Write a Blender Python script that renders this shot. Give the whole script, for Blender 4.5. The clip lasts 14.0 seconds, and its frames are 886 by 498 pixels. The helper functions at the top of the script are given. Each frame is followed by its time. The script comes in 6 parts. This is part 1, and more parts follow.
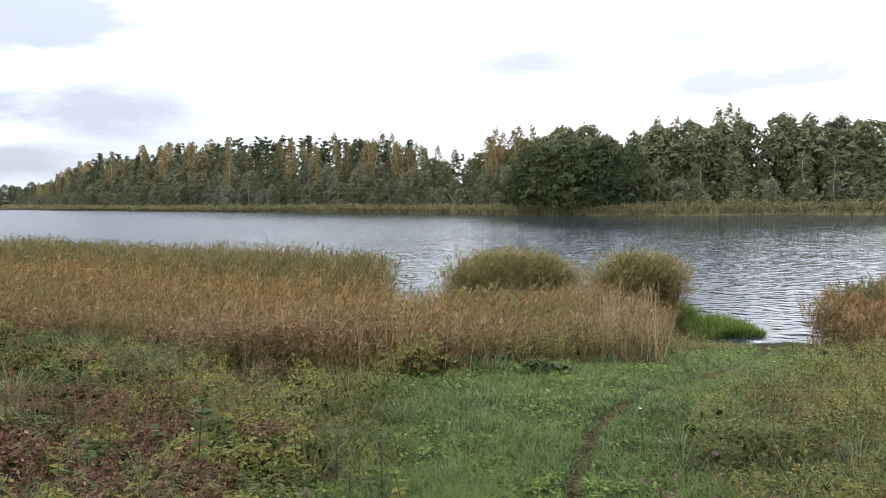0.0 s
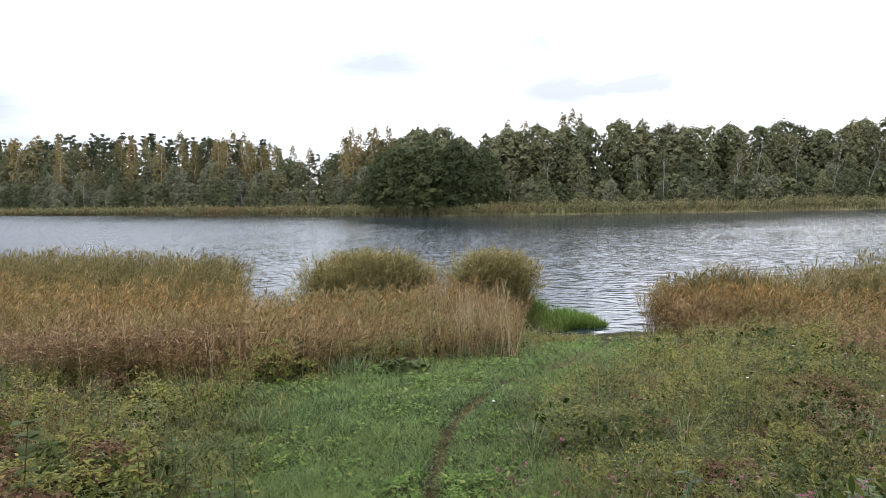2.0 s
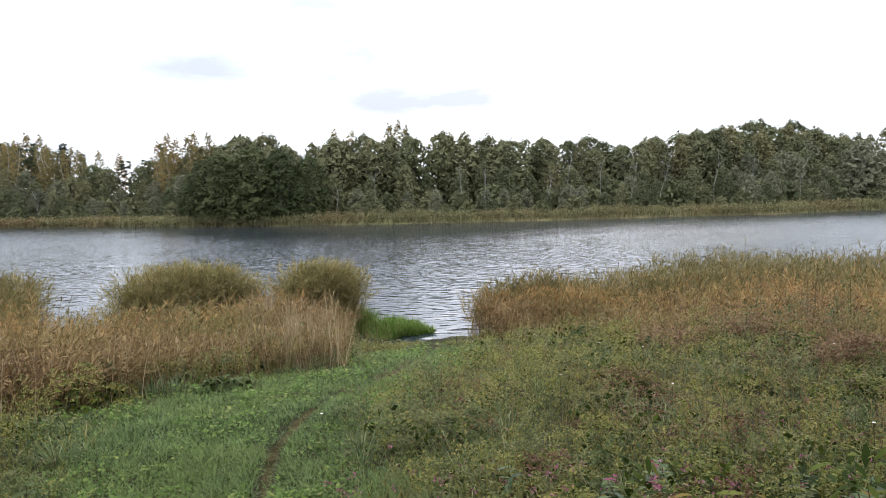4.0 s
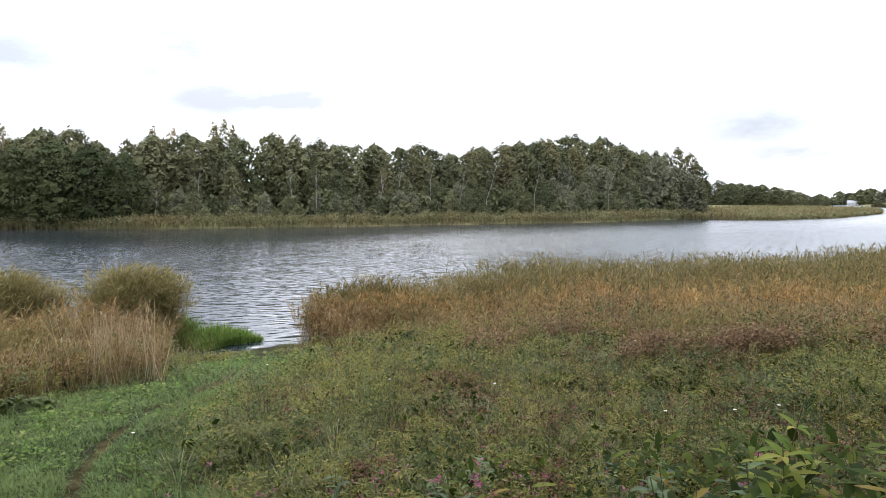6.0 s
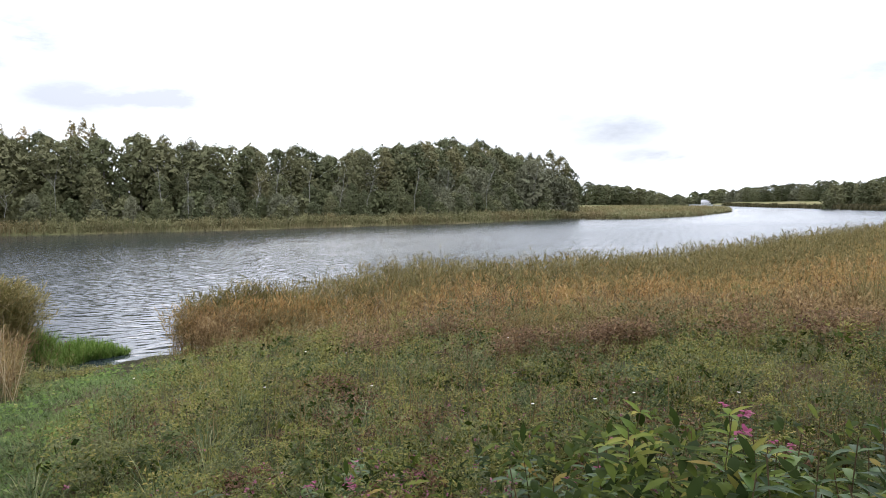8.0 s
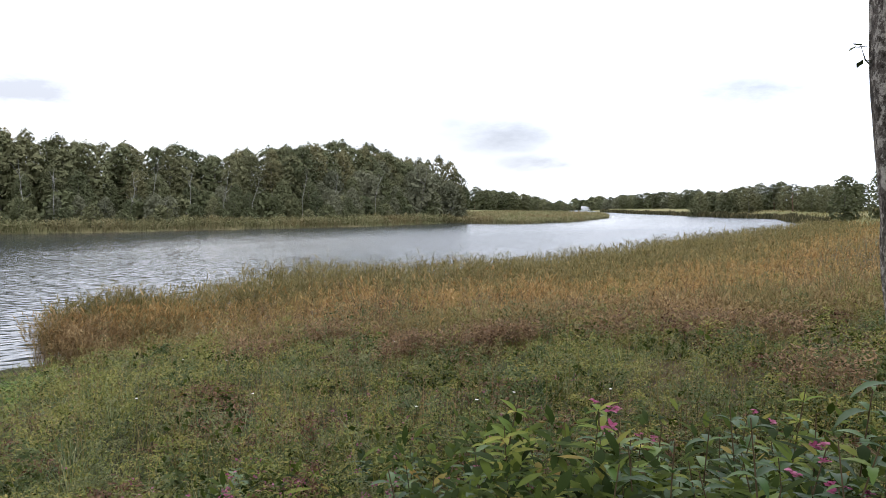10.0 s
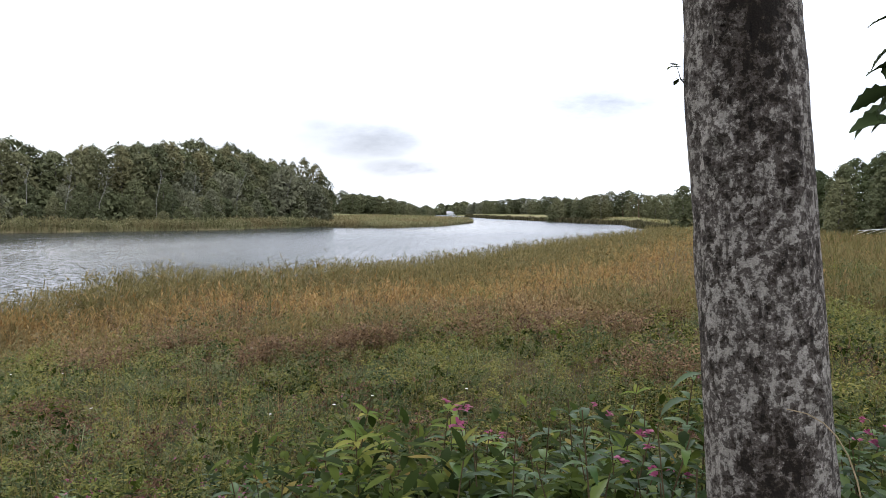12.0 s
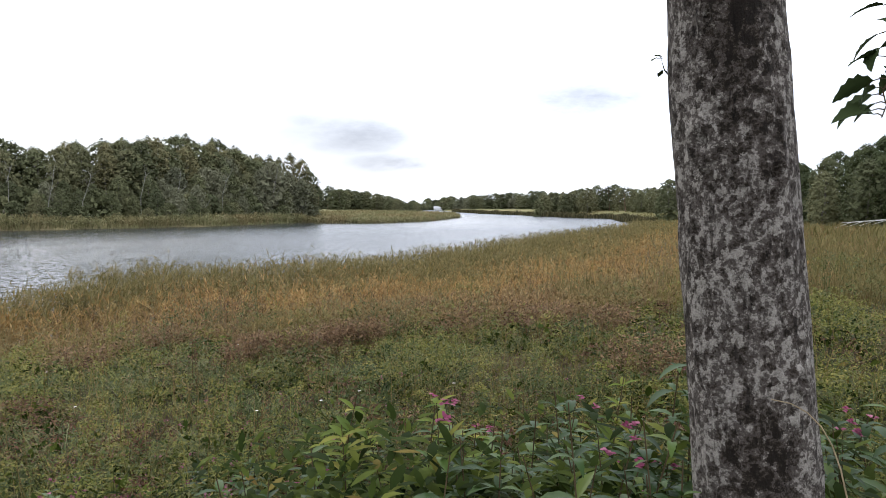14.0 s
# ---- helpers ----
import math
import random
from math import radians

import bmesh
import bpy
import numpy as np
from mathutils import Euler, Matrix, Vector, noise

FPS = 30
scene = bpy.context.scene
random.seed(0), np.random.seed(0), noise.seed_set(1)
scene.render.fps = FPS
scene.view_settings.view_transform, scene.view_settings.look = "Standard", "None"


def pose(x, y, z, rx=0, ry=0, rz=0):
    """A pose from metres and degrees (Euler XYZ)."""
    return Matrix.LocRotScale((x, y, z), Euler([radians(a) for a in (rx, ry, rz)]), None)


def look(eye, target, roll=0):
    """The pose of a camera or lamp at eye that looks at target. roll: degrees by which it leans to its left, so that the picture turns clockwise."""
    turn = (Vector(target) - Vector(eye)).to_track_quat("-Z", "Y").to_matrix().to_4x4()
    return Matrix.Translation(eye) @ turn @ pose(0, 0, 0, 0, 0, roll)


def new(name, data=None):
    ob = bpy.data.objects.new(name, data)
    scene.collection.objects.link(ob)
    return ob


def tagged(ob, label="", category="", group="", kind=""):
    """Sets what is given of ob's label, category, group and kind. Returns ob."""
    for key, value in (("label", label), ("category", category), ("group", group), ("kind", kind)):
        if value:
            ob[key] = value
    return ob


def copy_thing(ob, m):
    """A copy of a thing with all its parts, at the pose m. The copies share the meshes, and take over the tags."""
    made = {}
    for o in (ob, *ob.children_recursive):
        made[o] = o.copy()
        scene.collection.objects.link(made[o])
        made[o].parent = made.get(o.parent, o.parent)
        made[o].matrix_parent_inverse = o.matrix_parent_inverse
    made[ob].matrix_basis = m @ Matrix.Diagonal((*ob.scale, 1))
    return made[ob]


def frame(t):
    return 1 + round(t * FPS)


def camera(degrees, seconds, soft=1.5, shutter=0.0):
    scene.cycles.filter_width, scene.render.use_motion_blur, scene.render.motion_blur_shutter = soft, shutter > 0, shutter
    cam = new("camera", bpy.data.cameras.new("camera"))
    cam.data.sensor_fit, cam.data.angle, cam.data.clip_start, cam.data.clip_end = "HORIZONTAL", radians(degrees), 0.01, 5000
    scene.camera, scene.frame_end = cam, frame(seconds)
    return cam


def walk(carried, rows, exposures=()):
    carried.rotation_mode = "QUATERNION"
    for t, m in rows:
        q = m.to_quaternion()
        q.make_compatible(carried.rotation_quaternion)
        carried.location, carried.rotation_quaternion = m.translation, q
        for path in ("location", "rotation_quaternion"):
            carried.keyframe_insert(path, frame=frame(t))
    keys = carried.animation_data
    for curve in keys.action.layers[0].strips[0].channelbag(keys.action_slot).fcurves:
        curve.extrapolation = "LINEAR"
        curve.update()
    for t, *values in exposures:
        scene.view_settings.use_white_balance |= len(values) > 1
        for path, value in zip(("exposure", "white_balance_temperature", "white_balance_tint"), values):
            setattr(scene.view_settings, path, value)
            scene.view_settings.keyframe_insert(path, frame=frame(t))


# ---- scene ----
cam = camera(65.11, 14.0, soft=0.9)
PATH = [
    (0.0, pose(-0.000, 0.000, 3.500, 85.62, 1.16, -0.01)),
    (0.5, pose(0.000, -0.005, 3.501, 85.81, 1.03, -2.52)),
    (1.0, pose(0.004, -0.009, 3.500, 85.82, 1.07, -5.45)),
    (1.5, pose(0.015, -0.005, 3.499, 85.76, 1.28, -8.26)),
    (2.0, pose(0.023, -0.001, 3.497, 85.45, 1.33, -11.71)),
    (2.5, pose(0.027, -0.003, 3.498, 85.39, 1.20, -14.96)),
    (3.0, pose(0.032, -0.009, 3.501, 85.40, 1.11, -18.49)),
    (3.2, pose(0.034, -0.011, 3.499, 85.49, 1.15, -19.90)),
    (5.3, pose(0.062, -0.010, 3.495, 86.16, 0.81, -35.29)),
    (5.5, pose(0.066, -0.014, 3.496, 86.12, 0.58, -36.59)),
    (6.0, pose(0.067, -0.017, 3.499, 86.17, 0.28, -39.59)),
    (6.5, pose(0.069, -0.032, 3.501, 86.08, 0.33, -41.96)),
    (7.0, pose(0.069, -0.054, 3.505, 86.01, 0.56, -44.59)),
    (7.5, pose(0.067, -0.073, 3.510, 86.07, 0.69, -46.88)),
    (8.0, pose(0.061, -0.105, 3.518, 86.23, 0.72, -49.38)),
    (8.2, pose(0.061, -0.112, 3.522, 86.30, 0.69, -50.33)),
    (10.3, pose(0.075, -0.149, 3.519, 86.54, 0.03, -59.93)),
    (10.5, pose(0.078, -0.159, 3.519, 86.59, 0.08, -60.95)),
    (11.0, pose(0.088, -0.183, 3.518, 86.70, -0.00, -63.80)),
    (11.5, pose(0.091, -0.192, 3.517, 86.84, -0.37, -66.71)),
    (12.0, pose(0.096, -0.192, 3.514, 86.88, -0.64, -69.42)),
    (12.5, pose(0.101, -0.189, 3.513, 86.85, -0.77, -71.13)),
    (13.0, pose(0.101, -0.189, 3.512, 86.72, -0.63, -71.05)),
    (13.5, pose(0.106, -0.189, 3.510, 86.57, -0.50, -70.73)),
    (14.0, pose(0.109, -0.195, 3.509, 86.48, -0.28, -70.48)),
]
walk(cam, PATH, exposures=[(0.0, 0.1), (6.0, 0.08), (9.0, 0.0), (11.5, -0.1), (14.0, -0.12)])

# ------------------------------------------------------------------ node helpers
def nodes_of(name):
    m = bpy.data.materials.new(name)
    m.use_nodes = True
    nt = m.node_tree
    nt.nodes.clear()
    out = nt.nodes.new("ShaderNodeOutputMaterial")
    bsdf = nt.nodes.new("ShaderNodeBsdfPrincipled")
    nt.links.new(bsdf.outputs[0], out.inputs[0])
    return m, nt, bsdf, out


def colour_ramp(nt, stops):
    ramp = nt.nodes.new("ShaderNodeValToRGB")
    e = ramp.color_ramp.elements
    while len(e) < len(stops):
        e.new(0.5)
    for el, (p, c) in zip(e, stops):
        el.position, el.color = p, (*c, 1)
    return ramp


def noise_node(nt, scale, detail=3, vec=None, rough=0.55):
    n = nt.nodes.new("ShaderNodeTexNoise")
    n.inputs["Scale"].default_value = scale
    n.inputs["Detail"].default_value = detail
    n.inputs["Roughness"].default_value = rough
    if vec is not None:
        nt.links.new(vec, n.inputs["Vector"])
    return n


def mixed(nt, a, b, fac, mode="MIX"):
    m = nt.nodes.new("ShaderNodeMix")
    m.data_type, m.blend_type = "RGBA", mode
    for sock, v in ((m.inputs[0], fac), (m.inputs[6], a), (m.inputs[7], b)):
        if isinstance(v, bpy.types.NodeSocket):
            nt.links.new(v, sock)
        else:
            sock.default_value = v if not isinstance(v, tuple) else (*v, 1)
    return m.outputs[2]


def math_node(nt, op, a, b=0.0, clamp=False):
    m = nt.nodes.new("ShaderNodeMath")
    m.operation, m.use_clamp = op, clamp
    for sock, v in zip(m.inputs, (a, b)):
        if isinstance(v, bpy.types.NodeSocket):
            nt.links.new(v, sock)
        else:
            sock.default_value = v
    return m.outputs[0]


# ------------------------------------------------------------------ world and light
SUN_AZ, SUN_EL = 36.0, 38.0          # degrees, azimuth from +y towards +x


def build_world():
    w = bpy.data.worlds.new("overcast_sky")
    scene.world = w
    w.use_nodes = True
    nt = w.node_tree
    nt.nodes.clear()
    out = nt.nodes.new("ShaderNodeOutputWorld")
    bg = nt.nodes.new("ShaderNodeBackground")
    sky = nt.nodes.new("ShaderNodeTexSky")
    sky.sky_type = "NISHITA"
    sky.sun_disc = False
    sky.sun_elevation = radians(SUN_EL)
    sky.sun_rotation = radians(SUN_AZ)
    sky.air_density, sky.dust_density = 1.0, 2.0
    dim = nt.nodes.new("ShaderNodeMix")
    dim.data_type, dim.blend_type = "RGBA", "MULTIPLY"
    dim.inputs[0].default_value = 1.0
    dim.inputs[7].default_value = (0.1, 0.1, 0.1, 1)
    nt.links.new(sky.outputs[0], dim.inputs[6])
    co = nt.nodes.new("ShaderNodeTexCoord")
    stretch = nt.nodes.new("ShaderNodeMapping")
    stretch.inputs["Scale"].default_value = (1.0, 1.0, 3.0)
    stretch.inputs["Location"].default_value = (0.35, 0.1, 0.0)
    nt.links.new(co.outputs["Generated"], stretch.inputs[0])
    n1 = nt.nodes.new("ShaderNodeTexNoise")
    n1.inputs["Scale"].default_value = 2.6
    n1.inputs["Detail"].default_value = 3
    n1.inputs["Roughness"].default_value = 0.5
    nt.links.new(stretch.outputs[0], n1.inputs["Vector"])
    ramp = nt.nodes.new("ShaderNodeValToRGB")
    ramp.color_ramp.interpolation = "EASE"
    r = ramp.color_ramp.elements
    r.new(0.43)
    for el, (at, col) in zip(r, ((0.26, (0.45, 0.47, 0.54)), (0.40, (0.60, 0.64, 0.71)), (0.60, (0.945, 0.99, 1.115)))):
        el.position, el.color = at, (*col, 1)
    nt.links.new(n1.outputs[0], ramp.inputs[0])
    # thin grey clouds: azimuth, elevation, half width, half height (degrees), depth
    split = nt.nodes.new("ShaderNodeSeparateXYZ")
    nt.links.new(co.outputs["Generated"], split.inputs[0])
    az = math_node(nt, "ARCTAN2", split.outputs[0], split.outputs[1])
    el = math_node(nt, "ARCSINE", split.outputs[2])
    ragged = noise_node(nt, 7.0, 6, stretch.outputs[0], 0.62)
    grey = None
    for a0, e0, wa, we, depth in ((-30, 13.2, 7, 2.8, 0.95), (-28, 7.0, 8, 1.8, 0.95), (-31, 3.1, 7, 1.1, 0.9), (-14, 4.2, 12, 0.9, 0.6), (18.2, 11.5, 4.2, 3.0, 0.85), (8.5, 10.4, 6, 1.3, 0.8), (25, 8.0, 6.5, 1.3, 1.0), (16, 15.5, 5, 3.0, 0.8),
                                 (62.7, 5.9, 4.2, 1.3, 0.86), (60.2, 6.6, 2.5, 0.8, 0.7), (66.3, 3.45, 3.2, 0.6, 0.9), (64.0, 2.0, 4, 0.3, 0.35), (74, 2.7, 4, 0.3, 0.45), (83, 8.4, 6, 1.7, 0.72), (72, 12.5, 5, 1.6, 0.5), (57, 12, 7, 1.2, 0.5),
                                 (110, 9, 10, 3, 0.5), (-60, 9, 12, 4, 0.6), (-110, 14, 20, 5, 0.6), (170, 12, 25, 5, 0.55), (45, 20, 9, 2, 0.45)):
        u = math_node(nt, "DIVIDE", math_node(nt, "SUBTRACT", az, radians(a0)), radians(wa * 1.6))
        v = math_node(nt, "DIVIDE", math_node(nt, "SUBTRACT", el, radians(e0)), radians(we * 1.7))
        d2 = math_node(nt, "ADD", math_node(nt, "MULTIPLY", u, u), math_node(nt, "MULTIPLY", v, v))
        blob = math_node(nt, "MULTIPLY", math_node(nt, "EXPONENT", math_node(nt, "MULTIPLY", d2, -1.0)), depth * 1.16)
        grey = blob if grey is None else math_node(nt, "MAXIMUM", grey, blob)
    shape = math_node(nt, "MULTIPLY", grey, math_node(nt, "ADD", math_node(nt, "MULTIPLY", ragged.outputs[0], 1.5), 0.25), True)
    cloud = mixed(nt, ramp.outputs[0], (0.292, 0.318, 0.382), shape)
    cover = nt.nodes.new("ShaderNodeMix")
    cover.data_type = "RGBA"
    cover.inputs[0].default_value = 0.93
    nt.links.new(dim.outputs[2], cover.inputs[6])
    nt.links.new(cloud, cover.inputs[7])
    nt.links.new(cover.outputs[2], bg.inputs[0])
    # an overcast sky is about three times brighter overhead than at the horizon
    rise = nt.nodes.new("ShaderNodeMapRange")
    rise.inputs["From Min"].default_value, rise.inputs["From Max"].default_value = 0.0, 1.0
    rise.inputs["To Min"].default_value, rise.inputs["To Max"].default_value = 1.9, 4.6
    nt.links.new(split.outputs[2], rise.inputs["Value"])
    nt.links.new(rise.outputs[0], bg.inputs[1])
    nt.links.new(bg.outputs[0], out.inputs[0])


build_world()
sun_data = bpy.data.lights.new("sun", "SUN")
sun_data.energy, sun_data.angle, sun_data.color = 1.1, radians(40), (1.0, 0.96, 0.9)
sun = new("sun", sun_data)
_sa, _se = radians(SUN_AZ), radians(SUN_EL)
sun.matrix_world = look((math.sin(_sa) * math.cos(_se) * 60, math.cos(_sa) * math.cos(_se) * 60, math.sin(_se) * 60), (0, 0, 0))


# ------------------------------------------------------------------ materials
def foliage(name, stops, patch=None, patch_scale=0.5, rough=0.75, thin=0.35, per_object=0.0, gloss=0.1, stand=0.0, stand_scale=1.6):
    """Leaf material: colour varies from leaf to leaf, in patches over the ground and from plant to plant."""
    m, nt, bsdf, out = nodes_of(name)
    geo = nt.nodes.new("ShaderNodeNewGeometry")
    co = nt.nodes.new("ShaderNodeTexCoord")
    value = geo.outputs["Random Per Island"]
    if per_object:
        info = nt.nodes.new("ShaderNodeObjectInfo")
        value = math_node(nt, "ADD", math_node(nt, "MULTIPLY", value, 1 - per_object), math_node(nt, "MULTIPLY", info.outputs["Random"], per_object))
    if stand:
        # plants of one stand share their tint
        n = noise_node(nt, stand_scale, 3, co.outputs["Object"], 0.6)
        wide = math_node(nt, "MULTIPLY", math_node(nt, "SUBTRACT", n.outputs[0], 0.3, True), 2.4, True)
        value = math_node(nt, "ADD", math_node(nt, "MULTIPLY", value, 1 - stand), math_node(nt, "MULTIPLY", wide, stand))
    ramp = colour_ramp(nt, [(p, (c[0] * 1.06, c[1], c[2] * 1.02)) for p, c in stops])
    nt.links.new(value, ramp.inputs[0])
    col = ramp.outputs[0]
    if patch:
        n = noise_node(nt, patch_scale, 3, co.outputs["Object"])
        fac = math_node(nt, "MULTIPLY", math_node(nt, "SUBTRACT", n.outputs[0], 0.42, True), 3.2, True)
        col = mixed(nt, col, patch, fac)
    n2 = noise_node(nt, 14.0, 2, co.outputs["Object"])
    col = mixed(nt, col, mixed(nt, col, (0.55, 0.55, 0.5), 1.0, "MULTIPLY"), n2.outputs[0])
    nt.links.new(col, bsdf.inputs["Base Color"])
    bsdf.inputs["Roughness"].default_value = rough
    bsdf.inputs["Specular IOR Level"].default_value = gloss
    if thin:
        tr = nt.nodes.new("ShaderNodeBsdfTranslucent")
        nt.links.new(col, tr.inputs[0])
        mix = nt.nodes.new("ShaderNodeMixShader")
        mix.inputs[0].default_value = thin
        nt.links.new(bsdf.outputs[0], mix.inputs[1])
        nt.links.new(tr.outputs[0], mix.inputs[2])
        nt.links.new(mix.outputs[0], out.inputs[0])
    return m


def bark(name, light, dark, scale=3.0, cover=0.5, rough=0.85):
    m, nt, bsdf, out = nodes_of(name)
    co = nt.nodes.new("ShaderNodeTexCoord")
    mp = nt.nodes.new("ShaderNodeMapping")
    mp.inputs["Scale"].default_value = (1, 1, 0.35)
    nt.links.new(co.outputs["Object"], mp.inputs[0])
    n = noise_node(nt, scale, 6, mp.outputs[0], 0.65)
    ramp = colour_ramp(nt, [(cover - 0.08, dark), (cover + 0.08, light)])
    nt.links.new(n.outputs[0], ramp.inputs[0])
    nt.links.new(ramp.outputs[0], bsdf.inputs["Base Color"])
    bsdf.inputs["Roughness"].default_value = rough
    bump = nt.nodes.new("ShaderNodeBump")
    bump.inputs["Strength"].default_value = 0.5
    bump.inputs["Distance"].default_value = 0.02
    nt.links.new(n.outputs[0], bump.inputs["Height"])
    nt.links.new(bump.outputs[0], bsdf.inputs["Normal"])
    return m


def make_ground_material():
    m, nt, bsdf, out = nodes_of("meadow_soil")
    co = nt.nodes.new("ShaderNodeTexCoord")
    a = noise_node(nt, 0.45, 4, co.outputs["Object"])
    b = noise_node(nt, 9.0, 5, co.outputs["Object"], 0.7)
    ra = colour_ramp(nt, [(0.35, (0.022, 0.022, 0.011)), (0.5, (0.038, 0.034, 0.017)), (0.6, (0.075, 0.05, 0.03))])
    nt.links.new(a.outputs[0], ra.inputs[0])
    rb = colour_ramp(nt, [(0.3, (0.4, 0.4, 0.38)), (0.7, (1.0, 1.0, 0.9))])
    nt.links.new(b.outputs[0], rb.inputs[0])
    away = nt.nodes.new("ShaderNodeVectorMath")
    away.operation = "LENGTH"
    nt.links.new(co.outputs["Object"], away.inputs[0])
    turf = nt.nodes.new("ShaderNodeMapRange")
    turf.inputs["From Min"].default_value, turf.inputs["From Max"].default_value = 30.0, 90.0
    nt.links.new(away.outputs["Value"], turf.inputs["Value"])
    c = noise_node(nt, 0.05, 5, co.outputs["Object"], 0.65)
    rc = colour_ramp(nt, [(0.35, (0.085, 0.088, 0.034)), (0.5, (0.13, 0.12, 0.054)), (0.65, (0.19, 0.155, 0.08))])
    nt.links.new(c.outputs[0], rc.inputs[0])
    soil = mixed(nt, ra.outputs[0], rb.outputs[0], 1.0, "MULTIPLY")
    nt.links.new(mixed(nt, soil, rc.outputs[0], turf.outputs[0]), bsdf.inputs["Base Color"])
    bsdf.inputs["Roughness"].default_value = 0.95
    bsdf.inputs["Specular IOR Level"].default_value = 0.05
    bump = nt.nodes.new("ShaderNodeBump")
    bump.inputs["Strength"].default_value = 0.8
    bump.inputs["Distance"].default_value = 0.05
    nt.links.new(b.outputs[0], bump.inputs["Height"])
    nt.links.new(bump.outputs[0], bsdf.inputs["Normal"])
    return m


def make_water_material():
    """Dark river water; trains of small wind waves tilt its surface."""
    m, nt, bsdf, out = nodes_of("river_water")
    bsdf.inputs["Base Color"].default_value = (0.016, 0.022, 0.027, 1)
    bsdf.inputs["IOR"].default_value = 1.333
    co = nt.nodes.new("ShaderNodeTexCoord")
    place = co.outputs["Object"]

    def vector(op, a, b):
        v = nt.nodes.new("ShaderNodeVectorMath")
        v.operation = op
        nt.links.new(a, v.inputs[0])
        if isinstance(b, tuple):
            v.inputs[1].default_value = b
        elif op == "SCALE":
            nt.links.new(b, v.inputs["Scale"])
        else:
            nt.links.new(b, v.inputs[1])
        return v.outputs["Value"] if op == "DOT_PRODUCT" else v.outputs[0]

    # a calmer lane runs from the inlet across to the great alders, ruffled water on both sides
    lane = nt.nodes.new("ShaderNodeMapping")
    lane.inputs["Location"].default_value = (-0.75, -21.5, 0)
    lane.inputs["Rotation"].default_value = (0, 0, radians(19.8))
    nt.links.new(place, lane.inputs[0])
    across = nt.nodes.new("ShaderNodeSeparateXYZ")
    nt.links.new(lane.outputs[0], across.inputs[0])
    flat = nt.nodes.new("ShaderNodeMapping")
    flat.inputs["Rotation"].default_value = (0, 0, radians(-14))
    flat.inputs["Scale"].default_value = (0.28, 1.0, 1.0)
    nt.links.new(place, flat.inputs[0])
    streaks = noise_node(nt, 0.07, 5, flat.outputs[0], 0.6)
    off = math_node(nt, "ADD", math_node(nt, "ABSOLUTE", across.outputs[0]), math_node(nt, "MULTIPLY", math_node(nt, "SUBTRACT", streaks.outputs[0], 0.5), 34.0))
    gust = nt.nodes.new("ShaderNodeMapRange")
    gust.interpolation_type = "SMOOTHSTEP"
    for key, value in (("From Min", 6.0), ("From Max", 50.0), ("To Min", 0.46), ("To Max", 1.7)):
        gust.inputs[key].default_value = value
    nt.links.new(off, gust.inputs["Value"])
    shelter = nt.nodes.new("ShaderNodeAttribute")
    shelter.attribute_name = "lee"
    calm = math_node(nt, "ADD", math_node(nt, "MULTIPLY", math_node(nt, "POWER", shelter.outputs["Fac"], 1.2), 0.72), 0.28)
    wind = math_node(nt, "MULTIPLY", gust.outputs[0], calm)
    rough = nt.nodes.new("ShaderNodeMapRange")
    for key, value in (("From Min", 0.1), ("From Max", 1.7), ("To Min", 0.07), ("To Max", 0.24)):
        rough.inputs[key].default_value = value
    nt.links.new(wind, rough.inputs["Value"])
    nt.links.new(rough.outputs[0], bsdf.inputs["Roughness"])
    # wave trains: heading (degrees from +y towards +x), length, slope
    wander = noise_node(nt, 0.55, 3, place, 0.6)
    total = None
    for i, (az, length, slope) in enumerate(((14, 0.36, 0.07), (33, 0.5, 0.08), (-9, 0.8, 0.05), (52, 0.28, 0.055), (24, 0.18, 0.05))):
        d = (math.sin(radians(az)), math.cos(radians(az)), 0.0)
        phase = math_node(nt, "ADD", math_node(nt, "MULTIPLY", vector("DOT_PRODUCT", place, d), 6.2832 / length), math_node(nt, "MULTIPLY", wander.outputs[0], 17.0 + 3.0 * i))
        patch = noise_node(nt, 0.8 + 0.35 * i, 2, flat.outputs[0])
        size = math_node(nt, "MULTIPLY", math_node(nt, "SUBTRACT", patch.outputs[0], 0.22, True), slope * 3.4)
        lift = math_node(nt, "MULTIPLY", math_node(nt, "SUBTRACT", math_node(nt, "SINE", phase), 0.15), size)
        v = nt.nodes.new("ShaderNodeCombineXYZ")
        for c in range(2):
            nt.links.new(math_node(nt, "MULTIPLY", lift, d[c]), v.inputs[c])
        total = v.outputs[0] if total is None else vector("ADD", total, v.outputs[0])
    ripple = noise_node(nt, 9.0, 2, flat.outputs[0], 0.5)
    total = vector("ADD", total, vector("MULTIPLY", vector("SUBTRACT", ripple.outputs["Color"], (0.5, 0.5, 0.5)), (0.12, 0.26, 0.0)))
    tilt = vector("ADD", vector("SCALE", total, wind), (0.0, 0.0, 1.0))
    unit = nt.nodes.new("ShaderNodeVectorMath")
    unit.operation = "NORMALIZE"
    nt.links.new(tilt, unit.inputs[0])
    nt.links.new(unit.outputs[0], bsdf.inputs["Normal"])
    return m


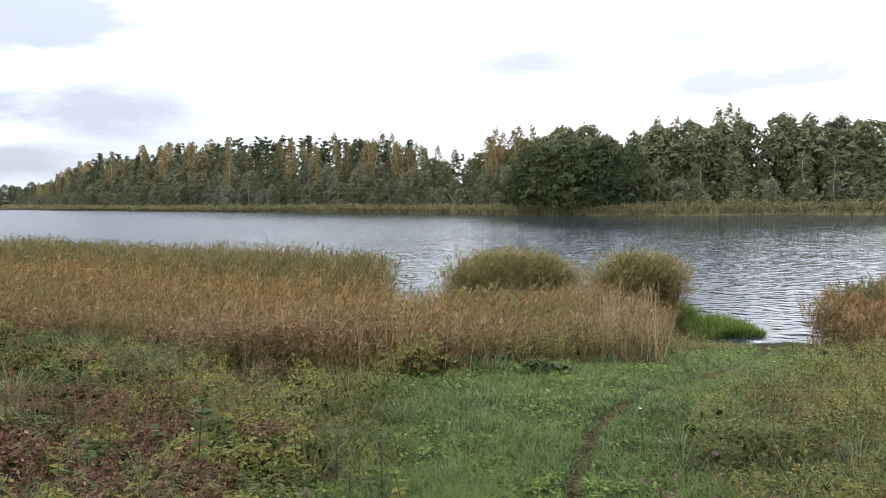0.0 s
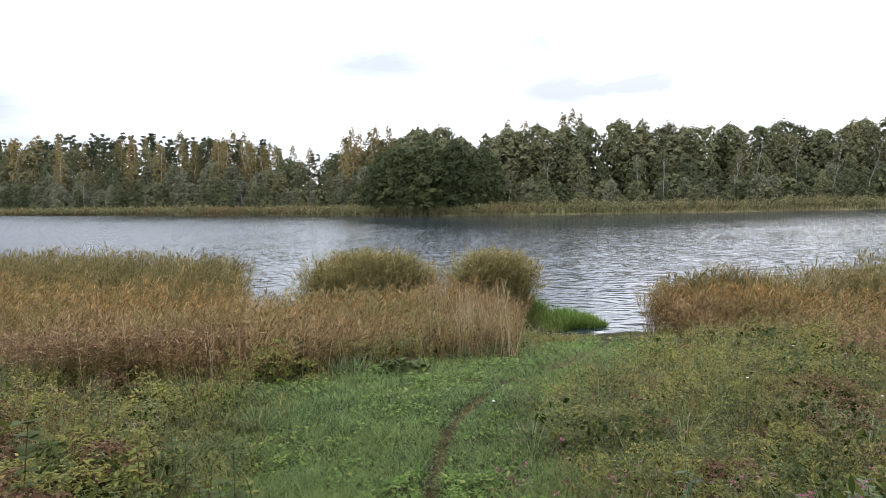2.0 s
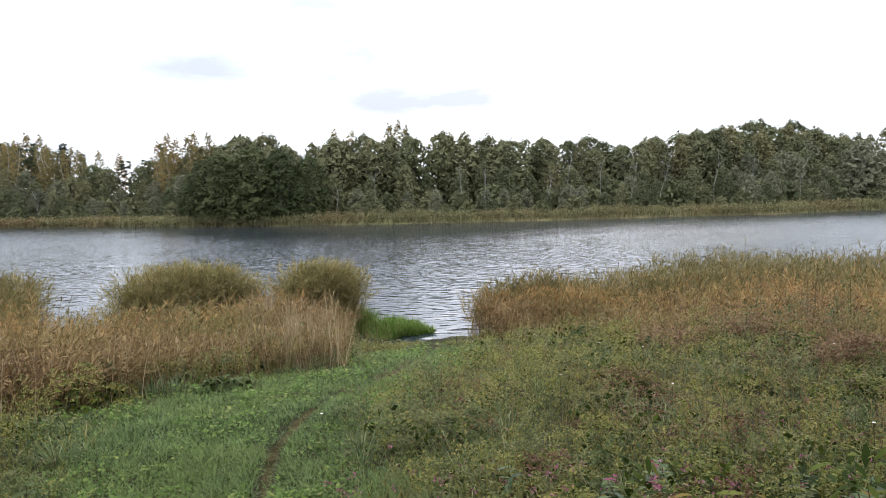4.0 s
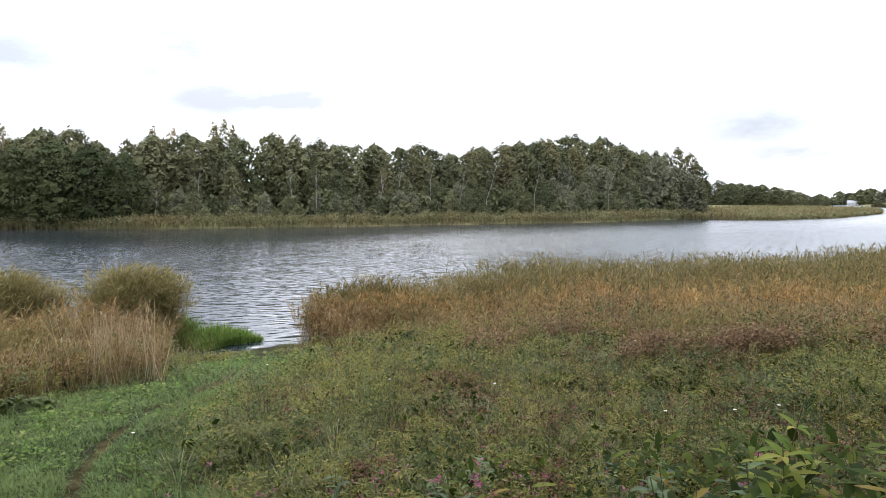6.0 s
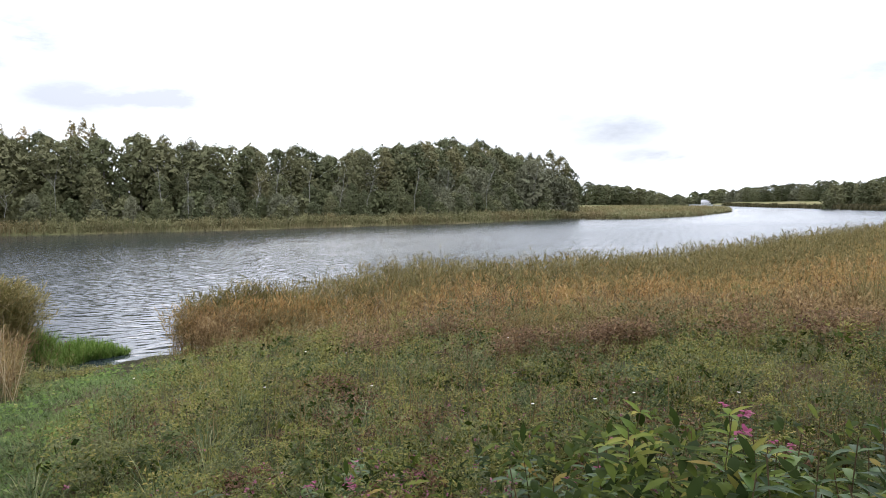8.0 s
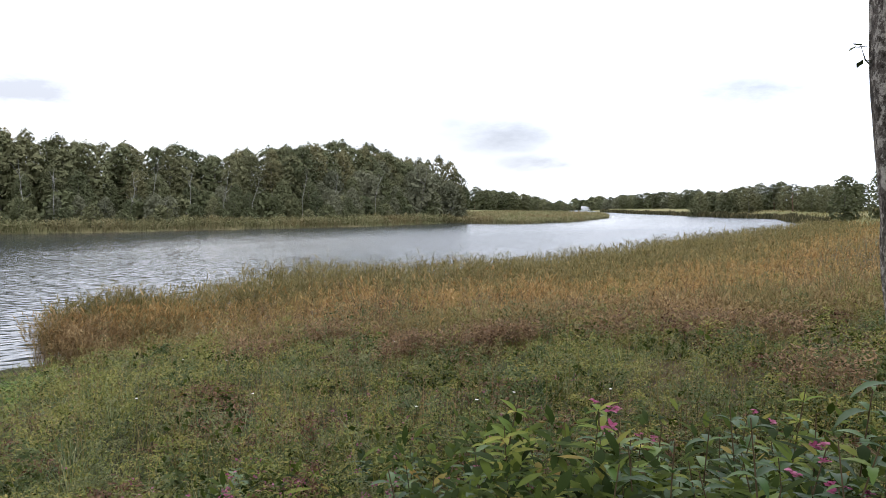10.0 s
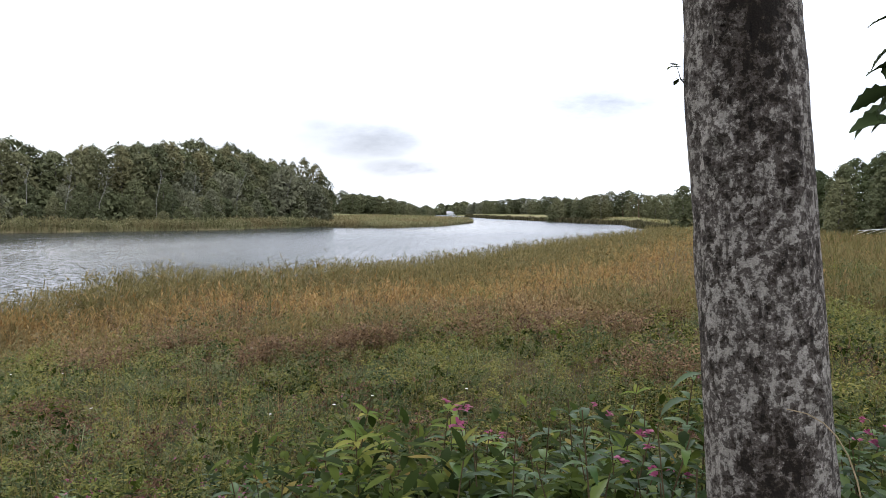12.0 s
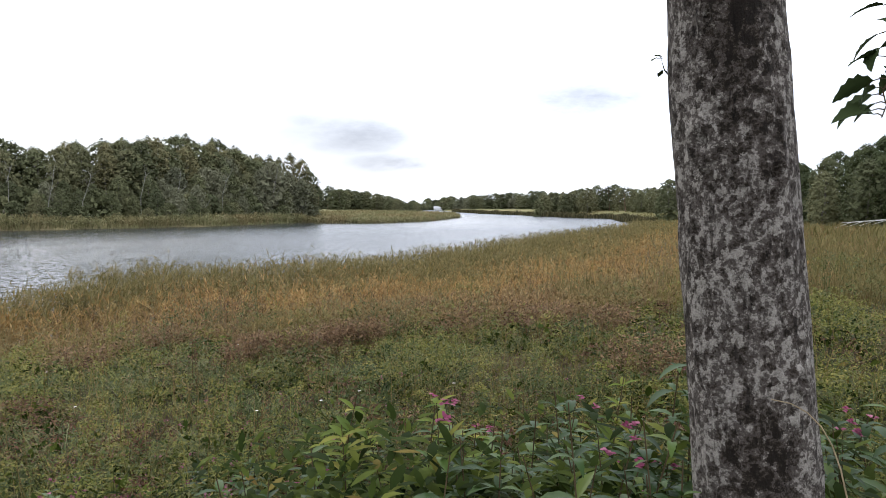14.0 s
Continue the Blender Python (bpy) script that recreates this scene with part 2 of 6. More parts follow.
SOIL = make_ground_material()
WATER = make_water_material()
REED_GREEN = foliage("reed_green", [(0.0, (0.055, 0.05, 0.018)), (0.45, (0.14, 0.13, 0.046)), (0.8, (0.24, 0.195, 0.08)), (1.0, (0.45, 0.35, 0.20))], stand=0.35, stand_scale=1.3)
REED_OCHRE = foliage("reed_ochre", [(0.0, (0.12, 0.07, 0.02)), (0.35, (0.27, 0.155, 0.05)), (0.7, (0.37, 0.235, 0.09)), (1.0, (0.55, 0.41, 0.22))], (0.23, 0.18, 0.06), 0.3, thin=0.25, stand=0.3, stand_scale=0.9)
REED_BROWN = foliage("reed_brown", [(0.0, (0.065, 0.043, 0.018)), (0.4, (0.175, 0.115, 0.05)), (0.75, (0.28, 0.195, 0.09)), (0.93, (0.36, 0.27, 0.14)), (1.0, (0.54, 0.45, 0.28))], (0.16, 0.14, 0.045), 0.4, thin=0.25, stand=0.35, stand_scale=1.4)
DOCK = foliage("withered_dock", [(0.0, (0.08, 0.05, 0.027)), (0.6, (0.18, 0.115, 0.06)), (1.0, (0.29, 0.20, 0.11))])
REED_FAR = foliage("far_reed", [(0.0, (0.12, 0.125, 0.058)), (0.5, (0.20, 0.20, 0.095)), (1.0, (0.32, 0.30, 0.17))], (0.235, 0.17, 0.088), 0.09, stand=0.4, stand_scale=0.25)
GRASS_LUSH = foliage("lush_grass", [(0.0, (0.032, 0.05, 0.016)), (0.4, (0.088, 0.14, 0.042)), (0.75, (0.145, 0.215, 0.07)), (1.0, (0.26, 0.33, 0.14))], (0.13, 0.17, 0.045), 0.9, gloss=0.15, thin=0.25, stand=0.4, stand_scale=2.5)
GRASS_TUFT = foliage("tussock_grass", [(0.0, (0.045, 0.07, 0.028)), (0.5, (0.11, 0.155, 0.062)), (0.85, (0.18, 0.225, 0.10)), (1.0, (0.34, 0.33, 0.17))], gloss=0.2, thin=0.25)
MEADOW = foliage("far_meadow", [(0.0, (0.08, 0.085, 0.026)), (0.5, (0.145, 0.135, 0.045)), (1.0, (0.25, 0.21, 0.095))], (0.17, 0.135, 0.055), 0.12)
GRASS_DULL = foliage("dull_grass", [(0.0, (0.05, 0.065, 0.016)), (0.5, (0.125, 0.14, 0.036)), (0.88, (0.22, 0.20, 0.065)), (1.0, (0.40, 0.32, 0.16))], (0.13, 0.105, 0.034), 0.5, thin=0.2, stand=0.5, stand_scale=1.2)
HERB = foliage("herb_leaf", [(0.0, (0.042, 0.055, 0.012)), (0.3, (0.108, 0.13, 0.026)), (0.6, (0.18, 0.182, 0.042)), (0.88, (0.26, 0.215, 0.06)), (1.0, (0.46, 0.37, 0.15))], gloss=0.15, thin=0.25, stand=0.4, stand_scale=2.6)
HERB_DARK = foliage("dark_herb_leaf", [(0.0, (0.02, 0.036, 0.008)), (0.6, (0.06, 0.08, 0.02)), (1.0, (0.12, 0.14, 0.038))], gloss=0.15, thin=0.2, stand=0.45, stand_scale=2.6)
HERB_GREY = foliage("grey_herb_leaf", [(0.0, (0.05, 0.06, 0.02)), (0.6, (0.115, 0.13, 0.045)), (1.0, (0.24, 0.235, 0.12))], gloss=0.15, thin=0.2, stand=0.4, stand_scale=2.6)
HERB_RED = foliage("withered_herb", [(0.0, (0.038, 0.019, 0.011)), (0.4, (0.09, 0.045, 0.026)), (0.75, (0.155, 0.088, 0.05)), (1.0, (0.31, 0.24, 0.17))], stand=0.4, stand_scale=2.6, thin=0.2)
HERB_PINK = foliage("pink_floret", [(0.0, (0.15, 0.045, 0.075)), (0.6, (0.26, 0.09, 0.14)), (1.0, (0.38, 0.19, 0.24))])
SEDGE = foliage("bright_sedge", [(0.0, (0.06, 0.12, 0.02)), (0.6, (0.14, 0.24, 0.045)), (1.0, (0.26, 0.34, 0.10))])
ALDER_LEAF = foliage("alder_leaf", [(0.0, (0.068, 0.08, 0.04)), (0.5, (0.112, 0.126, 0.06)), (1.0, (0.175, 0.175, 0.09))], per_object=0.75, thin=0.1)
GREAT_LEAF = foliage("great_alder_leaf", [(0.0, (0.036, 0.05, 0.02)), (0.5, (0.054, 0.07, 0.027)), (1.0, (0.085, 0.10, 0.04))], per_object=0.6, thin=0.1)
ASPEN_LEAF = foliage("aspen_leaf", [(0.0, (0.085, 0.095, 0.045)), (0.5, (0.13, 0.135, 0.066)), (1.0, (0.20, 0.185, 0.09))], per_object=0.75, thin=0.15)
WILLOW_LEAF = foliage("willow_leaf", [(0.0, (0.095, 0.105, 0.065)), (0.5, (0.145, 0.155, 0.095)), (1.0, (0.20, 0.205, 0.13))], per_object=0.7, thin=0.15)
BIRCH_LEAF = foliage("birch_leaf", [(0.0, (0.15, 0.145, 0.062)), (0.5, (0.24, 0.205, 0.085)), (1.0, (0.36, 0.27, 0.12))], per_object=0.7)
PINE_LEAF = foliage("pine_needles", [(0.0, (0.05, 0.064, 0.036)), (0.6, (0.08, 0.098, 0.052)), (1.0, (0.115, 0.13, 0.07))], per_object=0.4, thin=0.1)
STRAW = foliage("dry_straw", [(0.0, (0.26, 0.20, 0.11)), (1.0, (0.42, 0.35, 0.22))], thin=0.1)
CLOVER = foliage("clover_leaf", [(0.0, (0.05, 0.09, 0.018)), (0.5, (0.10, 0.17, 0.034)), (0.85, (0.15, 0.225, 0.05)), (1.0, (0.24, 0.26, 0.08))], gloss=0.12)
EDGE_REED = foliage("edge_reed", [(0.0, (0.035, 0.038, 0.018)), (0.6, (0.075, 0.072, 0.034)), (1.0, (0.14, 0.12, 0.06))])
# dark leaves of the undergrowth; also the painted shade inside bushy herbs
UNDER_AND_SHADE_LEAF = foliage("undergrowth_and_shade_leaf", [(0.0, (0.012, 0.022, 0.005)), (0.5, (0.033, 0.052, 0.009)), (0.85, (0.07, 0.095, 0.016)), (0.96, (0.13, 0.15, 0.03)), (1.0, (0.2, 0.14, 0.04))], rough=0.7, thin=0.2, gloss=0.03)
CLUMP_REED = foliage("clump_reed", [(0.0, (0.08, 0.085, 0.028)), (0.4, (0.185, 0.17, 0.06)), (0.8, (0.29, 0.24, 0.105)), (1.0, (0.42, 0.34, 0.18))], stand=0.35, stand_scale=1.8)
BARK_DARK = bark("grey_brown_bark", (0.17, 0.15, 0.12), (0.05, 0.042, 0.034))
BARK_PALE = bark("pale_birch_bark", (0.42, 0.40, 0.36), (0.10, 0.09, 0.08), 4.0, 0.42)
BARK_GREY = bark("grey_bark", (0.24, 0.225, 0.195), (0.08, 0.07, 0.06), 4.0, 0.48)
BARK_WHITE = bark("bleached_bark", (0.32, 0.305, 0.275), (0.12, 0.11, 0.10), 4.0, 0.48)
BARK_PINE = bark("pine_bark", (0.24, 0.13, 0.075), (0.07, 0.045, 0.03))


# ------------------------------------------------------------------ mesh helpers
def quad_mesh(name, V, F, material, smooth=False):
    V = np.ascontiguousarray(V, dtype=np.float32)
    F = np.ascontiguousarray(F, dtype=np.int32)
    me = bpy.data.meshes.new(name)
    me.vertices.add(len(V))
    me.vertices.foreach_set("co", V.ravel())
    me.loops.add(F.size)
    me.loops.foreach_set("vertex_index", F.ravel())
    me.polygons.add(len(F))
    me.polygons.foreach_set("loop_start", np.arange(0, F.size, 4, dtype=np.int32))
    me.update(calc_edges=True)
    me.validate()
    me.materials.append(material)
    if smooth:
        me.polygons.foreach_set("use_smooth", np.ones(len(F), dtype=bool))
    return me


def joined(pieces):
    vs, fs, n = [], [], 0
    for V, F in pieces:
        vs.append(V)
        fs.append(F + n)
        n += len(V)
    return np.concatenate(vs), np.concatenate(fs)


def arc(P, az, lean, bend, L, s):
    """The point at the share s of a stalk that starts at P, leans from the upright and bends on evenly."""
    b = np.where(np.abs(bend) < 1e-3, 1e-3, bend)
    out = L * (np.cos(lean) - np.cos(lean + b * s)) / b
    up = L * (np.sin(lean + b * s) - np.sin(lean)) / b
    return P + np.stack([np.cos(az) * out, np.sin(az) * out, up], -1)


BLADE = (1.0, 0.85, 0.12)
LEAF = (0.15, 1.0, 0.08)
STALK = (1.0, 0.7, 0.5)


def ribbons(P, az, lean, bend, L, W, profile, turn=None):
    """A curved strip for each start point; the profile gives its width from foot to tip."""
    n, k = len(P), len(profile)
    side_az = az + np.pi / 2 + (0 if turn is None else turn)
    side = np.stack([np.cos(side_az), np.sin(side_az), np.zeros(n)], -1)
    V = np.empty((n, k, 2, 3))
    for i, w in enumerate(profile):
        p = arc(P, az, lean, bend, L, i / (k - 1))
        half = side * (W * w / 2)[:, None]
        V[:, i, 0], V[:, i, 1] = p - half, p + half
    base = (np.arange(n) * 2 * k)[:, None, None]
    F = base + np.array([[2 * i, 2 * i + 1, 2 * i + 3, 2 * i + 2] for i in range(k - 1)])[None]
    return V.reshape(-1, 3), F.reshape(-1, 4)


def leaf_quads(P, az, lean, L, W, turn):
    """One lozenge-shaped leaf for each start point."""
    n = len(P)
    d = np.stack([np.sin(lean) * np.cos(az), np.sin(lean) * np.sin(az), np.cos(lean)], -1)
    side_az = az + np.pi / 2 + turn
    side = np.stack([np.cos(side_az), np.sin(side_az), 0.35 * np.sin(turn * 2)], -1)
    mid = P + d * (L * 0.45)[:, None]
    V = np.stack([P, mid + side * (W / 2)[:, None], P + d * L[:, None], mid - side * (W / 2)[:, None]], 1)
    return V.reshape(-1, 3), np.arange(4 * n).reshape(n, 4)


def tube(points, radii, sides=6):
    pts = np.array(points, float)
    n = len(pts)
    d = np.gradient(pts, axis=0)
    d /= np.linalg.norm(d, axis=1)[:, None] + 1e-9
    ref = np.where(np.abs(d[:, 2:3]) > 0.9, np.array([[1.0, 0, 0]]), np.array([[0, 0, 1.0]]))
    u = np.cross(ref, d)
    u /= np.linalg.norm(u, axis=1)[:, None] + 1e-9
    v = np.cross(d, u)
    a = np.linspace(0, 2 * np.pi, sides, endpoint=False)
    V = pts[:, None] + np.array(radii)[:, None, None] * (np.cos(a)[None, :, None] * u[:, None] + np.sin(a)[None, :, None] * v[:, None])
    F = [[i * sides + j, i * sides + (j + 1) % sides, (i + 1) * sides + (j + 1) % sides, (i + 1) * sides + j] for i in range(n - 1) for j in range(sides)]
    return V.reshape(-1, 3), np.array(F)


def part(name, me, parent, label=""):
    ob = new(name, me)
    ob.parent = parent
    return tagged(ob, label)


def stuff(name, pieces, material, label, category):
    V, F = joined(pieces)
    return tagged(new(name, quad_mesh(name, V, F, material)), label, category, kind="stuff")


# ------------------------------------------------------------------ the lie of the land
# the near bank and the opposite bank as lines y(x); the river runs between them
NEAR = [(-900, 700), (-320, 330), (-120, 110), (-60, 58), (-20, 31), (-11, 26), (-3.5, 20.5), (0, 17.8), (3, 16.8), (6, 15.7), (8, 15.6), (10, 14.5), (15, 13),
        (19, 10.5), (26, 8), (51, 7.0), (80, 4), (120, 4), (160, 10), (172, 15), (210, 21), (231, 38), (289, 71), (319, 92), (392, 130), (480, 168), (900, 330)]
FAR = [(-900, 1050), (-334, 527), (-198, 356), (-135, 285), (-68, 207), (-41, 178), (-18, 153), (0, 135), (11, 118.5), (26.7, 104), (40, 97), (52, 89), (75, 81), (95, 74),
       (112, 75), (126, 74), (128, 60), (152, 57.5), (203, 67), (226, 74), (229, 79), (228, 84), (222, 88), (226, 100), (300, 135), (420, 180), (520, 212), (900, 380)]
NEAR, FAR = np.array(NEAR, float), np.array(FAR, float)
# the trodden path down to the inlet
PATHWAY = np.array([(0.45, 2.5), (0.73, 3.94), (0.87, 4.45), (1.06, 5.0), (1.36, 5.65), (1.95, 6.7), (2.6, 7.4), (3.3, 8.2), (4.1, 9.3), (5.4, 11.6), (6.6, 13.9), (7.2, 15.6)])


def line_distance(x, y, line):
    best = np.full(np.shape(x), 1e9)
    for (ax, ay), (bx, by) in zip(line[:-1], line[1:]):
        dx, dy = bx - ax, by - ay
        k = np.clip(((x - ax) * dx + (y - ay) * dy) / (dx * dx + dy * dy), 0, 1)
        best = np.minimum(best, np.hypot(x - ax - k * dx, y - ay - k * dy))
    return best


def inside(x, y, poly):
    hit = np.zeros(np.shape(x), bool)
    for (ax, ay), (bx, by) in zip(poly, np.roll(poly, -1, axis=0)):
        cond = (ay > y) != (by > y)
        hit ^= cond & (x < (bx - ax) * (y - ay) / (by - ay + 1e-12) + ax)
    return hit


RIVER = np.concatenate([NEAR, FAR[::-1]])


def smooth_noise(x, y, scale, seed=0.0):
    """Cheap rolling noise of the plan, about -1 to 1."""
    a = np.sin(x / scale * 1.7 + seed) * np.cos(y / scale * 1.3 - seed * 1.7)
    b = np.sin((x + y) / scale * 2.9 + seed * 2.3) * np.sin((x - 1.6 * y) / scale * 2.3 + seed)
    c = np.sin(x / scale * 5.3 - y / scale * 4.1 + seed * 3.1)
    return 0.5 * a + 0.35 * b + 0.2 * c


def inland(x, y):
    """Metres from the near waterline, positive on land."""
    d = line_distance(x, y, NEAR)
    return np.where(y < np.interp(x, NEAR[:, 0], NEAR[:, 1]), d, -d)


def ground_z(x, y):
    x, y = np.asarray(x, float), np.asarray(y, float)
    sn, df = inland(x, y), line_distance(x, y, FAR)
    wet = inside(x, y, RIVER)
    near = 2.3 * (1 - np.exp(-(np.maximum(sn, 0) / 9.5) ** 1.25)) + 0.035 * smooth_noise(x, y, 1.3) + 0.05 * smooth_noise(x, y, 4.0, 2.0)
    far = 0.25 + 1.1 * (1 - np.exp(-df / 9.0)) + 0.12 * smooth_noise(x, y, 14.0)
    bed = -np.minimum(0.12 + 0.25 * np.minimum(np.abs(sn), df), 1.5)
    land = np.where(sn > 0, near * np.clip(sn / 0.8, 0, 1) + 0.02, far * np.clip(df / 1.0, 0.1, 1))
    rut = 0.03 * np.exp(-(line_distance(x, y, PATHWAY) / 0.08) ** 2)
    return np.where(wet, bed, land - rut * (sn > 1))


def build_ground():
    r = np.concatenate([np.linspace(0.4, 26, 105), np.geomspace(26.6, 4800, 125)])
    a = np.radians(np.linspace(-180, 180, 481))[:-1]
    # finer rays across the part of the land that lies open to the walk
    R, A = np.meshgrid(r, a, indexing="ij")
    X, Y = R * np.sin(A), R * np.cos(A)
    Z = ground_z(X, Y)
    V = np.stack([X, Y, Z], -1).reshape(-1, 3)
    n, k = len(r), len(a)
    i, j = np.meshgrid(np.arange(n - 1), np.arange(k), indexing="ij")
    F = np.stack([i * k + j, (i + 1) * k + j, (i + 1) * k + (j + 1) % k, i * k + (j + 1) % k], -1).reshape(-1, 4)
    # the middle is closed by a fan of quads round a hub
    hub = len(V)
    V = np.concatenate([V, [[0, 0, float(ground_z(0.0, 0.0))]]])
    jj = np.arange(0, k, 2)
    fan = np.stack([np.full(len(jj), hub), jj, jj + 1, (jj + 2) % k], -1)
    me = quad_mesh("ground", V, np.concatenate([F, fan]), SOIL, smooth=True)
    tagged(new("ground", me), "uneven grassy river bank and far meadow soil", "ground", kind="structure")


def build_water():
    """One sheet; each corner knows how far it lies from the sheltering wood on the opposite bank."""
    r = np.concatenate([np.linspace(2, 60, 30), np.geomspace(64, 4500, 60)])
    a = np.radians(np.linspace(-180, 180, 361))[:-1]
    R, A = np.meshgrid(r, a, indexing="ij")
    V = np.stack([R * np.sin(A), R * np.cos(A), 0 * R], -1).reshape(-1, 3)
    n, k = len(r), len(a)
    i, j = np.meshgrid(np.arange(n - 1), np.arange(k), indexing="ij")
    F = np.stack([i * k + j, i * k + (j + 1) % k, (i + 1) * k + (j + 1) % k, (i + 1) * k + j], -1).reshape(-1, 4)[:, ::-1]
    me = quad_mesh("water", V, F, WATER)
    lee = me.attributes.new("lee", "FLOAT", "POINT")
    lee.data.foreach_set("value", np.clip(line_distance(V[:, 0], V[:, 1], FAR[6:21]) / 42.0, 0, 1).astype(np.float32))
    tagged(new("water", me), "wind-rippled grey river water reflecting the sky", "water", kind="structure")


def build_path():
    """The bare trodden line of the path, ragged along its edges."""
    m, nt, bsdf, out = nodes_of("trodden_earth")
    co = nt.nodes.new("ShaderNodeTexCoord")
    a, b = noise_node(nt, 5.0, 5, co.outputs["Object"], 0.65), noise_node(nt, 45.0, 4, co.outputs["Object"], 0.7)
    ra = colour_ramp(nt, [(0.35, (0.032, 0.028, 0.013)), (0.5, (0.06, 0.049, 0.024)), (0.65, (0.095, 0.074, 0.04))])
    nt.links.new(a.outputs[0], ra.inputs[0])
    rb = colour_ramp(nt, [(0.35, (0.45, 0.42, 0.4)), (0.6, (1.0, 1.0, 1.0))])
    nt.links.new(b.outputs[0], rb.inputs[0])
    nt.links.new(mixed(nt, ra.outputs[0], rb.outputs[0], 1.0, "MULTIPLY"), bsdf.inputs["Base Color"])
    bsdf.inputs["Roughness"].default_value = 1.0
    bsdf.inputs["Specular IOR Level"].default_value = 0.0
    bump = nt.nodes.new("ShaderNodeBump")
    bump.inputs["Distance"].default_value = 0.02
    nt.links.new(b.outputs[0], bump.inputs["Height"])
    nt.links.new(bump.outputs[0], bsdf.inputs["Normal"])
    along = np.concatenate([[0], np.cumsum(np.hypot(*np.diff(PATHWAY, axis=0).T))])
    t = np.linspace(0.0, 5.6, 260)
    cx, cy = np.interp(t, along, PATHWAY[:, 0]), np.interp(t, along, PATHWAY[:, 1])
    soft = np.ones(21) / 21
    cx[10:-10], cy[10:-10] = np.convolve(cx, soft, "valid"), np.convolve(cy, soft, "valid")
    dx, dy = np.gradient(cx), np.gradient(cy)
    n = np.stack([-dy, dx], -1) / np.hypot(dx, dy)[:, None]
    rows = []
    for side in (-1.0, -0.4, 0.4, 1.0):
        w = side * (0.06 + 0.016 * np.sin(t * 2.3 + side) + 0.014 * np.sin(t * 5.3 + 2 * side) + 0.012 * np.sin(t * 13.7)) * np.interp(t, [0, 3.6, 5.6], [1, 1, 0.1])
        x, y = cx + n[:, 0] * w, cy + n[:, 1] * w
        rows.append(np.stack([x, y, ground_z(x, y) + (0.008 if abs(side) < 0.9 else -0.012)], -1))
    V = np.stack(rows, 1)
    i, j = np.meshgrid(np.arange(len(t) - 1), np.arange(3), indexing="ij")
    F = np.stack([i * 4 + j, i * 4 + j + 1, (i + 1) * 4 + j + 1, (i + 1) * 4 + j], -1).reshape(-1, 4)
    tagged(new("path", quad_mesh("path", V.reshape(-1, 3), F[:, ::-1], m, True)), "narrow trodden earth path through the grass", "path", kind="structure")


build_ground()
build_water()
build_path()

# ------------------------------------------------------------------ trees
def limb(rng, start, az, rise, length, r0, k=5):
    s = np.linspace(0, 1, k)[:, None]
    d = np.array([math.sin(az) * math.cos(rise), math.cos(az) * math.cos(rise), math.sin(rise)])
    pts = np.array(start) + d * length * s + np.array([0, 0, 1]) * length * 0.18 * s * s
    pts[1:] += rng.normal(0, 0.04 * length, (k - 1, 3))
    return pts, np.linspace(r0, r0 * 0.2, k)


def leaf_cloud(rng, centres, spread, count, size, flat=0.6):
    """Many small leaf sprays round each centre."""
    n = len(centres) * count
    c = np.repeat(centres, count, axis=0)
    off = rng.normal(0, 1, (n, 3)) * np.repeat(np.broadcast_to(spread, (len(centres),)), count)[:, None]
    off[:, 2] *= flat
    P = c + off
    az = rng.uniform(0, 2 * np.pi, n)
    lean = rng.uniform(0.6, 2.2, n)
    L = 1.25 * size * rng.uniform(0.6, 1.4, n)
    return leaf_quads(P, az, lean, L, L * rng.uniform(0.6, 1.0, n), rng.uniform(-0.9, 0.9, n))


def lump_leaves(rng, centres, radius, count, size, mid, flat=0.8, loose=0.15):
    """Rounded lumps of foliage: leaves lie like shingles on each lump, a few large ones close its inside."""
    n = len(centres) * count
    c, r = np.repeat(centres, count, axis=0), np.repeat(radius, count)
    d = rng.normal(0, 1, (n, 3))
    outward = c - mid
    outward /= np.linalg.norm(outward, axis=1)[:, None] + 1e-6
    d = d / np.linalg.norm(d, axis=1)[:, None] + 0.55 * outward + np.array([0, 0, 0.4])
    d /= np.linalg.norm(d, axis=1)[:, None]
    P = c + d * (r * (rng.uniform(0.5, 1.2, n) + loose * rng.exponential(0.5, n)))[:, None] * np.array([1, 1, flat])
    N = d + rng.normal(0, 0.45, (n, 3))
    L = size * rng.uniform(0.6, 1.5, n)
    m = len(centres) * 5
    c2, r2 = np.repeat(centres, 5, axis=0), np.repeat(radius, 5)
    P = np.concatenate([P, c2 + rng.normal(0, 0.3, (m, 3)) * r2[:, None]])
    N = np.concatenate([N, rng.normal(0, 1, (m, 3))])
    L = np.concatenate([L, r2 * 1.3])
    N /= np.linalg.norm(N, axis=1)[:, None]
    t = np.cross(N, rng.normal(0, 1, N.shape))
    t /= np.linalg.norm(t, axis=1)[:, None] + 1e-6
    b = np.cross(N, t)
    W = L * rng.uniform(0.5, 0.85, len(L))
    t, b = t * (L / 2)[:, None], b * (W / 2)[:, None]
    V = np.stack([P - t, P + b, P + t, P - b], 1)
    return V.reshape(-1, 3), np.arange(4 * len(P)).reshape(-1, 4)


OUTLINES = {
    "dome": lambda u: (1 - u ** 3.2) ** 0.5 * np.minimum(1.0, 0.8 + 0.6 * u),
    "bush": lambda u: (1 - u ** 2.2) ** 0.5,
    "column": lambda u: 0.16 + 0.84 * np.sin(np.pi * np.minimum(0.97, 0.2 + 0.78 * u)) ** 0.8,
    "cone": lambda u: 1.03 - u,
}


